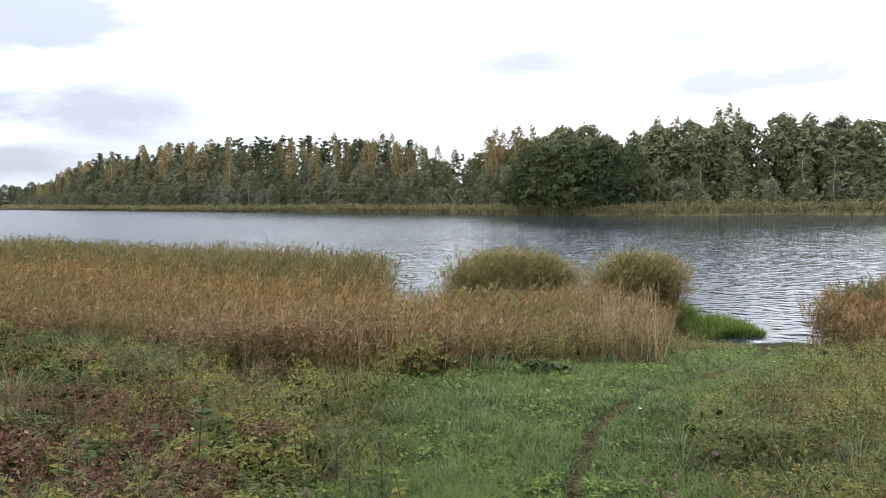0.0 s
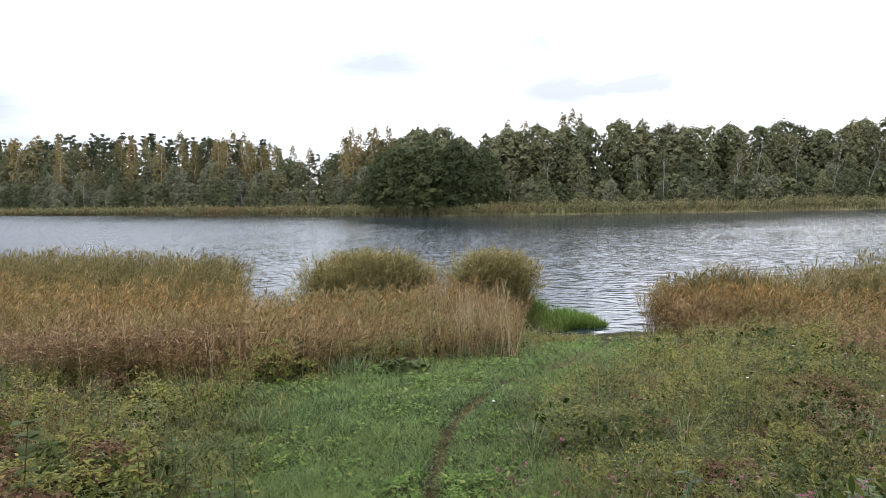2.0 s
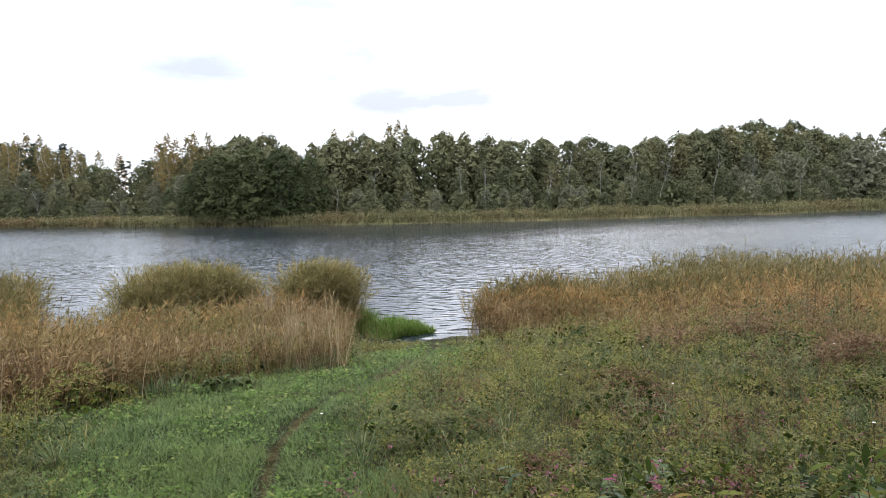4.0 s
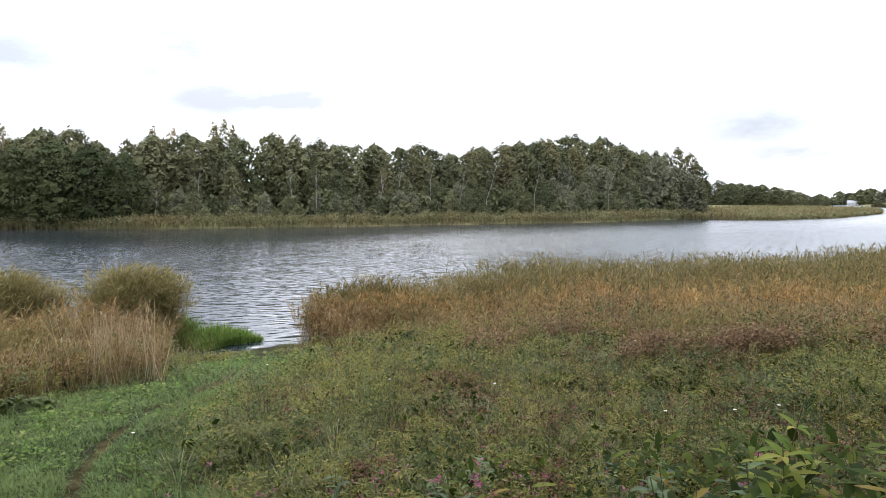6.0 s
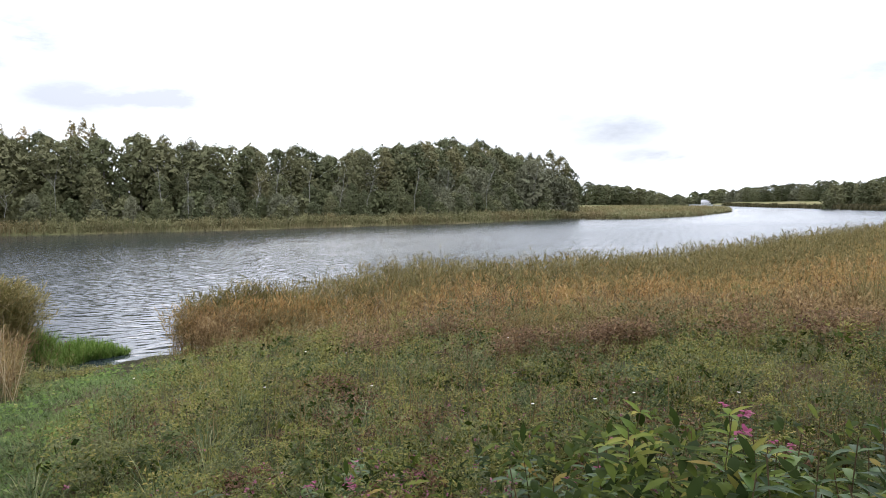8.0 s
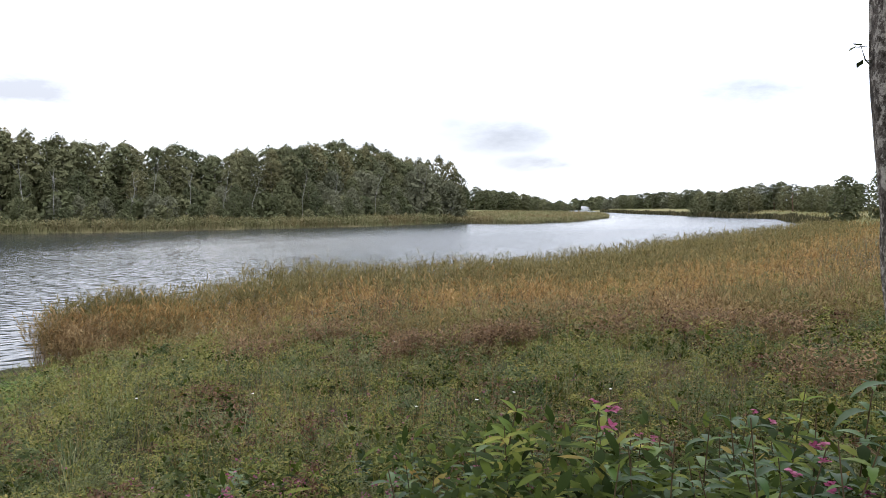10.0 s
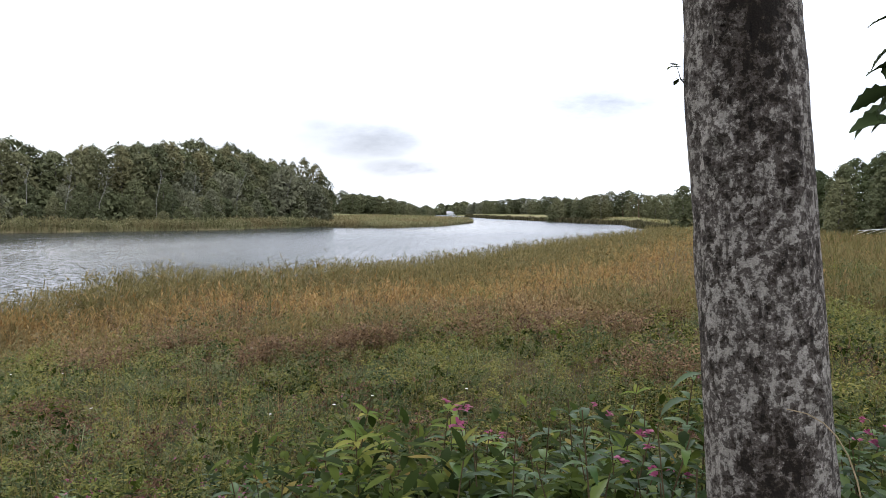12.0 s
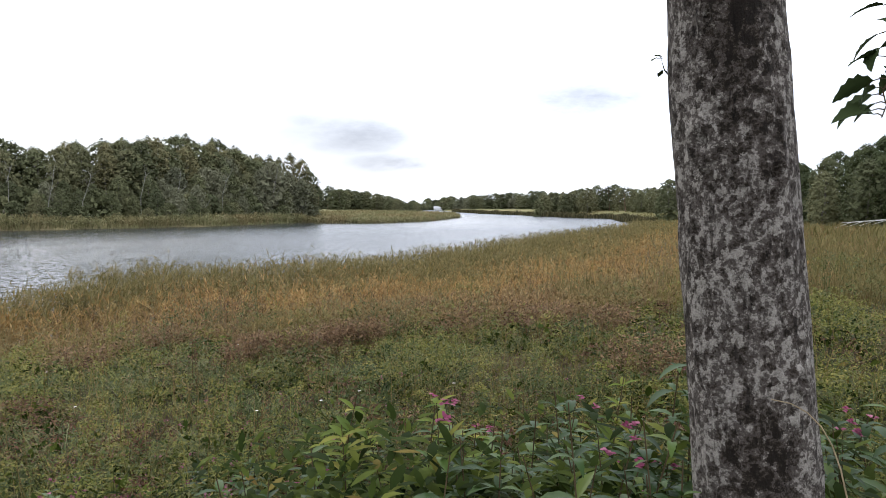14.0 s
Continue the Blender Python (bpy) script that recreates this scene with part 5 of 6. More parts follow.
def build_mounds():
    """Rounded bushy herbs: leafy tops in small pads; darker leaves paint shade inside."""
    rng = np.random.default_rng(36)
    cx, cy, cr = scatter(rng, 620, 3.0, 14, -40, 104)
    ex, ey, er = scatter(rng, 110, 2.85, 5.0, -40, -2)
    cx, cy, cr = np.concatenate([cx, ex]), np.concatenate([cy, ey]), np.concatenate([cr, er])
    s = inland(cx, cy)
    ok = (s > 1.5) & (off_path(cx, cy) > 0.75) & (is_lawn(cx, cy) < 0.35) & (belt(cx, cy, s) > 0.85) & (smooth_noise(cx, cy, 0.9, 2.7) > rng.uniform(-0.7, 0.35, len(cx)))
    tx, ty = 2.29, -0.34
    ok &= np.hypot(cx - tx, cy - ty) > 0.5
    cx, cy, cr = cx[ok], cy[ok], cr[ok]
    n = len(cx)
    R = 0.115 * np.sqrt(cr) * rng.uniform(0.65, 1.35, n)
    H = rng.uniform(0.2, 0.46, n) * np.interp(cr, [3, 6, 12], [0.85, 1.0, 1.25]) * np.where((cy > 7) & (off_path(cx, cy) < 1.6), 0.6, 1.0)
    left = np.clip((-0.6 - cx) / 1.0, 0, 1) * np.clip((6.5 - cy) / 2, 0, 1)
    u = rng.uniform(0, 1, n)
    kind = np.where(u < 0.14 + 0.36 * left, 3, np.where(u < 0.26 + 0.5 * left, 1, np.where(u < 0.42 + 0.4 * left, 2, 0)))
    base = np.stack([cx, cy, ground_z(cx, cy)], -1)
    pads, per = 11, 40
    for z, mat, size, narrow, label in ((0, HERB, 0.03, 0.4, "rounded yellow-green bushy herbs on the bank"), (1, HERB_DARK, 0.036, 0.5, "rounded dark green bushy herbs on the bank"),
                                        (2, HERB_GREY, 0.042, 0.22, "rounded grey-green bushy herbs on the bank"), (3, HERB_RED, 0.028, 0.42, "rounded reddened bushy herbs on the bank")):
        i = np.repeat(np.flatnonzero(kind == z), pads)
        q, phi = np.sqrt(rng.uniform(0, 1, len(i))), rng.uniform(0, 6.283, len(i))
        a = 0.42 * R[i] * rng.uniform(0.6, 1.2, len(i))
        c = base[i] + np.stack([R[i] * q * np.cos(phi), R[i] * q * np.sin(phi), H[i] * (1 - 0.7 * q ** 2) * rng.uniform(0.8, 1.1, len(i))], -1)
        j = np.repeat(np.arange(len(i)), per)
        m = len(j)
        rho, psi = np.sqrt(rng.uniform(0, 1, m)) * rng.uniform(0.8, 1.2, m), rng.uniform(0, 6.283, m)
        d = np.stack([np.cos(psi), np.sin(psi), np.zeros(m)], -1)
        P = c[j] + d * (rho * a[j])[:, None]
        P[:, 2] += a[j] * (0.5 * (1 - rho ** 2) * rng.uniform(0.2, 1.1, m) - 0.25 * rho ** 2)
        P[:, 2] = np.maximum(P[:, 2], base[i][j][:, 2] + 0.01)
        N = np.array([0, 0, 1.0]) + 0.7 * d * rho[:, None] + rng.normal(0, 0.35, (m, 3))
        k = np.maximum(1.0, cr[i][j] / 6.0) ** 0.5 * np.interp(cr[i][j], [3, 6], [0.8, 1.0])
        stuff("bushy_herbs", [facing_quads(rng, P, N, size * k * (1 + 0.55 * left[i][j]) * rng.uniform(0.55, 1.4, m), narrow)], mat, label, "herbs")
    # dark-coloured leaves inside the mounds put shade under the pads
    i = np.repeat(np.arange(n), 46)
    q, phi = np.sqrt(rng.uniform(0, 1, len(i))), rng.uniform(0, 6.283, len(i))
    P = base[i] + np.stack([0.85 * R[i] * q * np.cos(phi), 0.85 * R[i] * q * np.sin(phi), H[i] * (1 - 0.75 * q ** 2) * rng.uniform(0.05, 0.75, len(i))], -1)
    stuff("bushy_herbs", [facing_quads(rng, P, rng.normal(0, 1, (len(i), 3)), R[i] * rng.uniform(0.16, 0.32, len(i)), 0.5)], UNDER_AND_SHADE_LEAF, "dark leaves painting shade inside the bushy herbs", "herbs")


def build_dry_stems():
    """Thin brown seed stems that stand over the herbs."""
    rng = np.random.default_rng(38)
    x, y, r = scatter(rng, 5200, 4.0, 15, -40, 108)
    s = inland(x, y)
    ok = (s > 2) & (off_path(x, y) > 0.7) & (is_lawn(x, y) < 0.3) & (belt(x, y, s) > 0.8) & (smooth_noise(x, y, 0.8, 4.4) > rng.uniform(-0.5, 0.7, len(x)))
    x, y, r = x[ok], y[ok], r[ok]
    stuff("dry_stems", herb_plants(rng, x, y, r, rng.uniform(0.3, 0.62, len(x)), 9, 0.022, 0.35), REED_BROWN, "thin dry brown seed stems above the herbs", "herbs")


def build_pink_flowers():
    """Small pink flower heads low among the herbs."""
    rng = np.random.default_rng(39)
    az, d = np.radians(np.concatenate([rng.uniform(16, 58, 110), rng.uniform(50, 100, 60), rng.uniform(-36, -18, 16)])), np.concatenate([rng.gamma(2.0, 0.16, 110) + 2.85, rng.uniform(2.9, 6.0, 60), rng.uniform(2.9, 3.8, 16)])
    i = np.repeat(np.arange(len(az)), 7)
    x, y = d * np.sin(az), d * np.cos(az)
    z = ground_z(x, y) + rng.uniform(0.22, 0.42, len(az))
    P = np.stack([x, y, z], -1)[i] + rng.normal(0, 0.009, (len(i), 3))
    n = len(i)
    L = rng.uniform(0.008, 0.017, n)
    stuff("pink_flowers", [leaf_quads(P, rng.uniform(0, 6.28, n), rng.uniform(0.3, 1.8, n), L, L * 0.8, rng.uniform(-0.6, 0.6, n))], HERB_PINK, "small pink flower heads among the herbs", "flowers")


def build_straw():
    """Single pale dry stalks along the inner edge of the reeds."""
    rng = np.random.default_rng(47)
    n = 1300
    x = np.concatenate([rng.uniform(-5, 2.9, n // 2), 2.95 - np.abs(rng.normal(0, 0.55, n // 2))])
    y = np.interp(x, FRONT[:, 0], FRONT[:, 1]) + rng.gamma(2.0, 0.4, n) - 0.25
    ok = (rng.uniform(0, 1, n) < 0.35 + 0.6 * smooth_noise(x, y, 0.8, 3.0)) & (off_path(x, y) > 0.7)
    x, y = x[ok], y[ok]
    n = len(x)
    P = np.stack([x, y, ground_z(x, y) - 0.02], -1)
    h, az, lean, bend = rng.uniform(0.35, 0.8, n) * np.where(x > 1.9, 1.4, 1.0), rng.uniform(0, 6.28, n), rng.uniform(0, 0.3, n), rng.uniform(-0.1, 0.35, n)
    out = [ribbons(P, az, lean, bend, h, rng.uniform(0.005, 0.010, n), STALK, rng.uniform(-1.5, 1.5, n))]
    c = rng.uniform(0, 1, n) < 0.25
    m = int(c.sum())
    out.append(ribbons(arc(P, az, lean, bend, h, 0.95)[c], az[c], rng.uniform(0, 0.5, m), rng.uniform(0.2, 1.2, m), rng.uniform(0.05, 0.11, m), rng.uniform(0.009, 0.018, m), (0.4, 1.0, 0.2)))
    stuff("straw_stalks", out, STRAW, "pale dry stalks at the edge of the reeds", "reeds")


def build_clover():
    """Small round leaves and creeping herbs in the short grass."""
    rng = np.random.default_rng(49)
    x, y, r = scatter(rng, 90000, 2.2, 14, -25, 45)
    tuft = smooth_noise(x, y, 0.45, 8.0) + 0.6 * smooth_noise(x, y, 1.5, 1.0)
    ok = (np.maximum(is_lawn(x, y), 1.0 * (off_path(x, y) < 0.9)) > rng.uniform(0, 1, len(x))) & (tuft > rng.uniform(-0.3, 0.6, len(x))) & (inland(x, y) > 0.4) & (off_path(x, y) > 0.07 + 0.05 * smooth_noise(x, y, 0.3, 2.0))
    x, y, r, tuft = x[ok], y[ok], r[ok], tuft[ok]
    n = len(x)
    k = np.maximum(1.0, r / 5.0) ** 0.7
    P = np.stack([x, y, ground_z(x, y) + (0.03 + 0.07 * np.clip(tuft, 0, 1.2)) * rng.uniform(0.5, 1.2, n) * k ** 0.5], -1)
    L = rng.uniform(0.02, 0.045, n) * k
    stuff("clover", [leaf_quads(P, rng.uniform(0, 6.28, n), rng.uniform(0.9, 1.7, n), L, L * rng.uniform(0.5, 0.9, n), rng.uniform(-0.5, 0.5, n))], CLOVER, "small round green leaves in the short grass", "grass")


def build_dock():
    """Stands of withered dock: upright dark reddish-brown stalks."""
    rng = np.random.default_rng(43)
    pieces = []
    for az, d, w, n, tall in ((-15.5, 8.2, 0.6, 520, 0.58), (-11.0, 8.4, 0.55, 460, 0.55), (-7.0, 8.6, 0.4, 220, 0.48), (-18.5, 9.6, 0.5, 200, 0.5), (62.0, 8.6, 0.36, 480, 0.42), (56.6, 8.3, 0.3, 320, 0.42), (66.0, 9.0, 0.28, 240, 0.4), (80.4, 9.2, 0.34, 300, 0.45), (85.5, 9.0, 0.3, 260, 0.45), (73.5, 8.8, 0.24, 150, 0.4), (89.0, 6.2, 0.4, 220, 0.45), (50.0, 11.0, 0.4, 220, 0.5), (44.0, 9.4, 0.3, 160, 0.4)):
        cx, cy = at_azimuth(az, d)
        a, u = rng.uniform(0, 6.28, n), np.sqrt(rng.uniform(0, 1, n))
        n = int(n * 0.6)
        a, u = a[:n], u[:n] * rng.uniform(0.6, 1.5, n)
        x, y = cx + 1.5 * w * u * np.cos(a), cy + 0.9 * w * u * np.sin(a)
        pieces += herb_plants(rng, x, y, np.hypot(x, y), tall * rng.uniform(0.7, 1.1, n), 9, 0.045, 0.4)
    stuff("dock_stand", pieces, DOCK, "withered dark reddish-brown dock stalks", "herbs")


def build_meadow():
    """Coarse grass on the land up the river, farther off."""
    rng = np.random.default_rng(41)
    x, y, r = scatter(rng, 90000, 13, 300, 55, 118)
    s = inland(x, y)
    ok = (s > 0.3) & ((belt(x, y, s) > 0.75) | (r > 100))
    x, y, r = x[ok], y[ok], r[ok]
    n = len(x)
    P = np.stack([x, y, ground_z(x, y) - 0.02], -1)
    k = (r / 14.0) ** 0.8
    h = rng.uniform(0.25, 0.75, n) * (1 + 0.4 * smooth_noise(x, y, 3.0))
    stuff("meadow_grass", [ribbons(P, rng.uniform(0, 6.28, n), rng.uniform(0, 0.4, n), rng.uniform(0.2, 1.2, n), h, rng.uniform(0.009, 0.022, n) * k, (0.9, 1.0, 0.2))], MEADOW, "tall fading meadow grass", "grass")


build_far_reeds()
build_edge_reeds()
build_reeds()
build_reed_clumps()
build_grass()
build_tufts()
build_lawn()
build_near_turf()
build_herbs()
build_mounds()
build_dry_stems()
build_pink_flowers()
build_straw()
build_clover()
build_dock()
build_meadow()


# ------------------------------------------------------------------ the tree beside the walk
def make_lichen_bark():
    """Grey-brown bark under crusts of pale lichen, with dark stains and short vertical cracks."""
    m, nt, bsdf, out = nodes_of("lichen_bark")
    co = nt.nodes.new("ShaderNodeTexCoord")
    place = co.outputs["Object"]

    def stretched(sx, sy, sz, dx=0.0):
        mp = nt.nodes.new("ShaderNodeMapping")
        mp.inputs["Scale"].default_value = (sx, sy, sz)
        mp.inputs["Location"].default_value = (dx, 1.7 * dx, 0.6 * dx)
        nt.links.new(place, mp.inputs[0])
        return mp.outputs[0]

    crust = noise_node(nt, 33.0, 10, stretched(1, 1, 0.9), 0.62)
    crust.inputs["Distortion"].default_value = 0.35
    flecks = noise_node(nt, 105.0, 7, stretched(1, 1, 1.2, 3.1), 0.62)
    flecks.inputs["Distortion"].default_value = 0.4
    grain = noise_node(nt, 240.0, 4, place, 0.7)
    # crusts break into flakes with crisp, crooked edges
    def flakes(scale, wobble, reach):
        warp = noise_node(nt, wobble, 4, place, 0.6)
        off = nt.nodes.new("ShaderNodeVectorMath")
        off.operation = "MULTIPLY_ADD"
        nt.links.new(warp.outputs["Color"], off.inputs[0])
        off.inputs[1].default_value = (reach, reach, reach)
        nt.links.new(stretched(1, 1, 0.8), off.inputs[2])
        cells = nt.nodes.new("ShaderNodeTexVoronoi")
        cells.inputs["Scale"].default_value = scale
        nt.links.new(off.outputs[0], cells.inputs["Vector"])
        pick = nt.nodes.new("ShaderNodeSeparateColor")
        nt.links.new(cells.outputs["Color"], pick.inputs[0])
        return pick.outputs[0]
    flake = math_node(nt, "ADD", math_node(nt, "MULTIPLY", math_node(nt, "SUBTRACT", flakes(40.0, 55.0, 0.035), 0.5), 0.17), math_node(nt, "MULTIPLY", math_node(nt, "SUBTRACT", flakes(105.0, 90.0, 0.018), 0.5), 0.11))
    large = noise_node(nt, 5.5, 4, stretched(1, 1, 0.6, 7.3), 0.6)
    # a broad dark stain high on the trunk and a brown one low down
    stain = None
    for at, size, depth in (((2.12, -0.31, 4.1), (0.11, 0.11, 0.42), 0.24), ((2.13, -0.42, 3.72), (0.06, 0.06, 0.18), 0.17), ((2.12, -0.40, 2.72), (0.12, 0.12, 0.30), 0.14)):
        off = nt.nodes.new("ShaderNodeVectorMath")
        off.operation = "SUBTRACT"
        nt.links.new(place, off.inputs[0])
        off.inputs[1].default_value = at
        rel = nt.nodes.new("ShaderNodeVectorMath")
        rel.operation = "DIVIDE"
        nt.links.new(off.outputs[0], rel.inputs[0])
        rel.inputs[1].default_value = size
        far = nt.nodes.new("ShaderNodeVectorMath")
        far.operation = "LENGTH"
        nt.links.new(rel.outputs[0], far.inputs[0])
        blot = math_node(nt, "MULTIPLY", math_node(nt, "SUBTRACT", 1.15, far.outputs["Value"], True), depth)
        stain = blot if stain is None else math_node(nt, "MAXIMUM", stain, blot)
    level = math_node(nt, "ADD", math_node(nt, "MULTIPLY", crust.outputs[0], 0.62), math_node(nt, "MULTIPLY", flecks.outputs[0], 0.38))
    level = math_node(nt, "ADD", level, math_node(nt, "MULTIPLY", math_node(nt, "SUBTRACT", large.outputs[0], 0.56), 0.22))
    level = math_node(nt, "ADD", math_node(nt, "SUBTRACT", level, stain), flake)
    tone = colour_ramp(nt, [(0.30, (0.014, 0.010, 0.007)), (0.385, (0.034, 0.026, 0.018)), (0.405, (0.07, 0.057, 0.048)), (0.46, (0.088, 0.074, 0.065)), (0.488, (0.094, 0.08, 0.07)), (0.492, (0.135, 0.12, 0.106)), (0.522, (0.155, 0.14, 0.125)), (0.526, (0.255, 0.236, 0.211)), (0.64, (0.36, 0.335, 0.30))])
    nt.links.new(level, tone.inputs[0])
    gr = colour_ramp(nt, [(0.3, (0.45, 0.43, 0.41)), (0.62, (0.96, 0.94, 0.92))])
    nt.links.new(grain.outputs[0], gr.inputs[0])
    col = mixed(nt, tone.outputs[0], gr.outputs[0], 1.0, "MULTIPLY")
    crack = noise_node(nt, 30.0, 5, stretched(1, 1, 0.22, 1.3), 0.6)
    lines = colour_ramp(nt, [(0.345, (0.16, 0.13, 0.11)), (0.385, (1, 1, 1))])
    nt.links.new(crack.outputs[0], lines.inputs[0])
    col = mixed(nt, col, lines.outputs[0], 0.75, "MULTIPLY")
    nt.links.new(col, bsdf.inputs["Base Color"])
    bsdf.inputs["Roughness"].default_value = 0.92
    bsdf.inputs["Specular IOR Level"].default_value = 0.2
    bump = nt.nodes.new("ShaderNodeBump")
    bump.inputs["Strength"].default_value = 0.9
    bump.inputs["Distance"].default_value = 0.012
    nt.links.new(math_node(nt, "ADD", math_node(nt, "MULTIPLY", level, 1.6), math_node(nt, "ADD", math_node(nt, "MULTIPLY", grain.outputs[0], 0.25), math_node(nt, "MULTIPLY", crack.outputs[0], 0.8))), bump.inputs["Height"])
    nt.links.new(bump.outputs[0], bsdf.inputs["Normal"])
    return m


LICHEN_BARK = make_lichen_bark()
NEAR_LEAF = foliage("maple_leaf", [(0.0, (0.02, 0.032, 0.012)), (0.6, (0.035, 0.055, 0.018)), (1.0, (0.07, 0.08, 0.02))], thin=0.12)
BALSAM_LEAF = foliage("balsam_leaf", [(0.0, (0.018, 0.042, 0.010)), (0.5, (0.038, 0.082, 0.017)), (0.85, (0.075, 0.13, 0.026)), (1.0, (0.13, 0.17, 0.035))], per_object=0.9, rough=0.5, gloss=0.2, thin=0.3)
BALSAM_STEM = foliage("balsam_stem", [(0.0, (0.05, 0.07, 0.025)), (1.0, (0.10, 0.05, 0.035))], thin=0.0)
PETAL = foliage("pink_petal", [(0.0, (0.19, 0.035, 0.09)), (0.6, (0.30, 0.075, 0.15)), (1.0, (0.44, 0.19, 0.27))], per_object=0.5)
WHITE_PETAL = foliage("white_petal", [(0.0, (0.7, 0.7, 0.66)), (1.0, (0.8, 0.8, 0.78))], thin=0.2)

EYE = np.array([0.1, -0.19])
TREE_AT = lambda z: (2.29 + 0.006 * (z - 3.4), -0.338 + 0.09 * (z - 3.4))


def build_near_tree():
    root = new("maple_tree")
    z = np.concatenate([np.linspace(1.45, 2.5, 40), np.linspace(2.512, 4.3, 150), np.linspace(4.36, 9.0, 60)])
    a = np.linspace(0, 2 * np.pi, 180, endpoint=False)
    Z, A = np.meshgrid(z, a, indexing="ij")
    R = 0.166 * np.interp(Z, [1.5, 2.0, 2.6, 3.4, 4.2, 9.0], [1.5, 1.18, 1.045, 1.0, 0.955, 0.66])
    bumps = np.array([noise.fractal((math.cos(aa) * 2.2, math.sin(aa) * 2.2, zz * 3.0), 1.0, 2.0, 5) + 0.6 * noise.noise((math.cos(aa) * 9, math.sin(aa) * 9, zz * 4)) for zz, aa in zip(Z.ravel(), A.ravel())]).reshape(Z.shape)
    R = R * (1 + 0.015 * np.sin(3 * A + Z)) + 0.007 * bumps
    # scars of lost branches: a raised ring round a hollow
    for za, aa, big in ((3.69, radians(146), 0.035), (3.60, radians(211), 0.026), (4.02, radians(160), 0.02), (3.05, radians(222), 0.02)):
        d = np.hypot((Z - za) * 0.8, 0.166 * (np.mod(A - aa + np.pi, 2 * np.pi) - np.pi)) / big
        R += 0.014 * np.exp(-((d - 1.0) ** 2) * 3.0) - 0.014 * np.exp(-(d ** 2) * 3.0)
    cx, cy = TREE_AT(Z)
    V = np.stack([cx + R * np.cos(A), cy + R * np.sin(A), Z], -1).reshape(-1, 3)
    n, k = len(z), len(a)
    i, j = np.meshgrid(np.arange(n - 1), np.arange(k), indexing="ij")
    F = np.stack([i * k + j, i * k + (j + 1) % k, (i + 1) * k + (j + 1) % k, (i + 1) * k + j], -1).reshape(-1, 4)
    trunk = part("trunk", quad_mesh("trunk", V, F, LICHEN_BARK, True), root)
    rng = np.random.default_rng(3)
    centres = []
    # unseen limbs and crown, added overhead and spread wide to shade trunk and balsam
    for b in range(15):
        zz = 6.4 + 0.17 * b
        pts, rad = limb(rng, (*TREE_AT(zz), zz), b * 2.4, rng.uniform(0.25, 0.8), rng.uniform(2.2, 3.6), 0.05, 6)
        part("limb", quad_mesh("limb", *tube(pts, rad, 7), LICHEN_BARK, True), root)
        centres += list(pts[2:])
    centres = np.array(centres) + rng.normal(0, 0.1, (len(centres), 3))
    V, F = leaf_cloud(rng, centres, np.full(len(centres), 0.5), 110, 0.16, 0.6)
    part("crown", quad_mesh("crown", V, F, NEAR_LEAF), root)
    # a tuft of small dark leaves on a twig at the side of the trunk
    zz = 4.0
    x0, y0 = TREE_AT(zz)
    pts = np.array([(x0 - 0.02, y0 + 0.15, zz - 0.11), (x0 - 0.025, y0 + 0.168, zz - 0.09), (x0 - 0.025, y0 + 0.18, zz - 0.05)])
    twig = part("twig", quad_mesh("twig", *tube(pts, [0.003, 0.002, 0.001], 4), BARK_DARK), root)
    n = 6
    P = pts[rng.integers(1, 3, n)] + rng.normal(0, 0.012, (n, 3))
    V, F = ribbons(P, rng.uniform(0, 6.28, n), rng.uniform(1, 2, n), rng.uniform(0, 0.8, n), np.full(n, 0.035), np.full(n, 0.018), LEAF)
    part("leaves", quad_mesh("leaves", V, F, NEAR_LEAF), twig)
    tagged(root, "grey lichen-patched tree trunk leaning beside the path", "tree")


def leaf_blade(name, length, width, droop, fold, material, teeth=0.0, k=9):
    """One leaf along +y: folded along its midrib, drooping to the tip."""
    s = np.linspace(0, 1, k)
    w = width / 2 * np.sin(np.pi * s ** 0.8) ** 0.9 + 0.001
    if teeth:
        w = w * (1 + teeth * np.where(np.arange(k) % 2, 1, -1))
    y = length * np.sin(droop * s) / max(droop, 1e-3)
    z = length * (np.cos(droop * s) - 1) / max(droop, 1e-3)
    V = np.stack([np.stack([-w, y, z + fold * w], -1), np.stack([0 * s, y, z], -1), np.stack([w, y, z + fold * w], -1)], 1).reshape(-1, 3)
    F = [[3 * i + c, 3 * i + c + 1, 3 * i + c + 4, 3 * i + c + 3] for i in range(k - 1) for c in range(2)]
    return quad_mesh(name, V, F, material, True)


LEAVES = [leaf_blade("leaf", 0.16, 0.048, 0.9, 0.35, BALSAM_LEAF, 0.1, 11), leaf_blade("leaf", 0.19, 0.055, 1.3, 0.25, BALSAM_LEAF, 0.1, 11), leaf_blade("leaf", 0.12, 0.042, 0.5, 0.4, BALSAM_LEAF, 0.1, 11)]
BROAD = [leaf_blade("leaf", 0.10, 0.07, 0.8, 0.3, HERB_DARK, 0.06), leaf_blade("leaf", 0.075, 0.055, 0.6, 0.3, HERB_DARK, 0.06)]


YELLOW_LEAF = foliage("yellowing_leaf", [(0.0, (0.07, 0.125, 0.02)), (0.5, (0.14, 0.195, 0.03)), (0.88, (0.24, 0.25, 0.045)), (1.0, (0.45, 0.38, 0.09))], per_object=0.85, gloss=0.15, thin=0.4)
YELLOW = [leaf_blade("leaf", 0.15, 0.05, 0.5, 0.3, YELLOW_LEAF), leaf_blade("leaf", 0.12, 0.045, 0.9, 0.35, YELLOW_LEAF)]


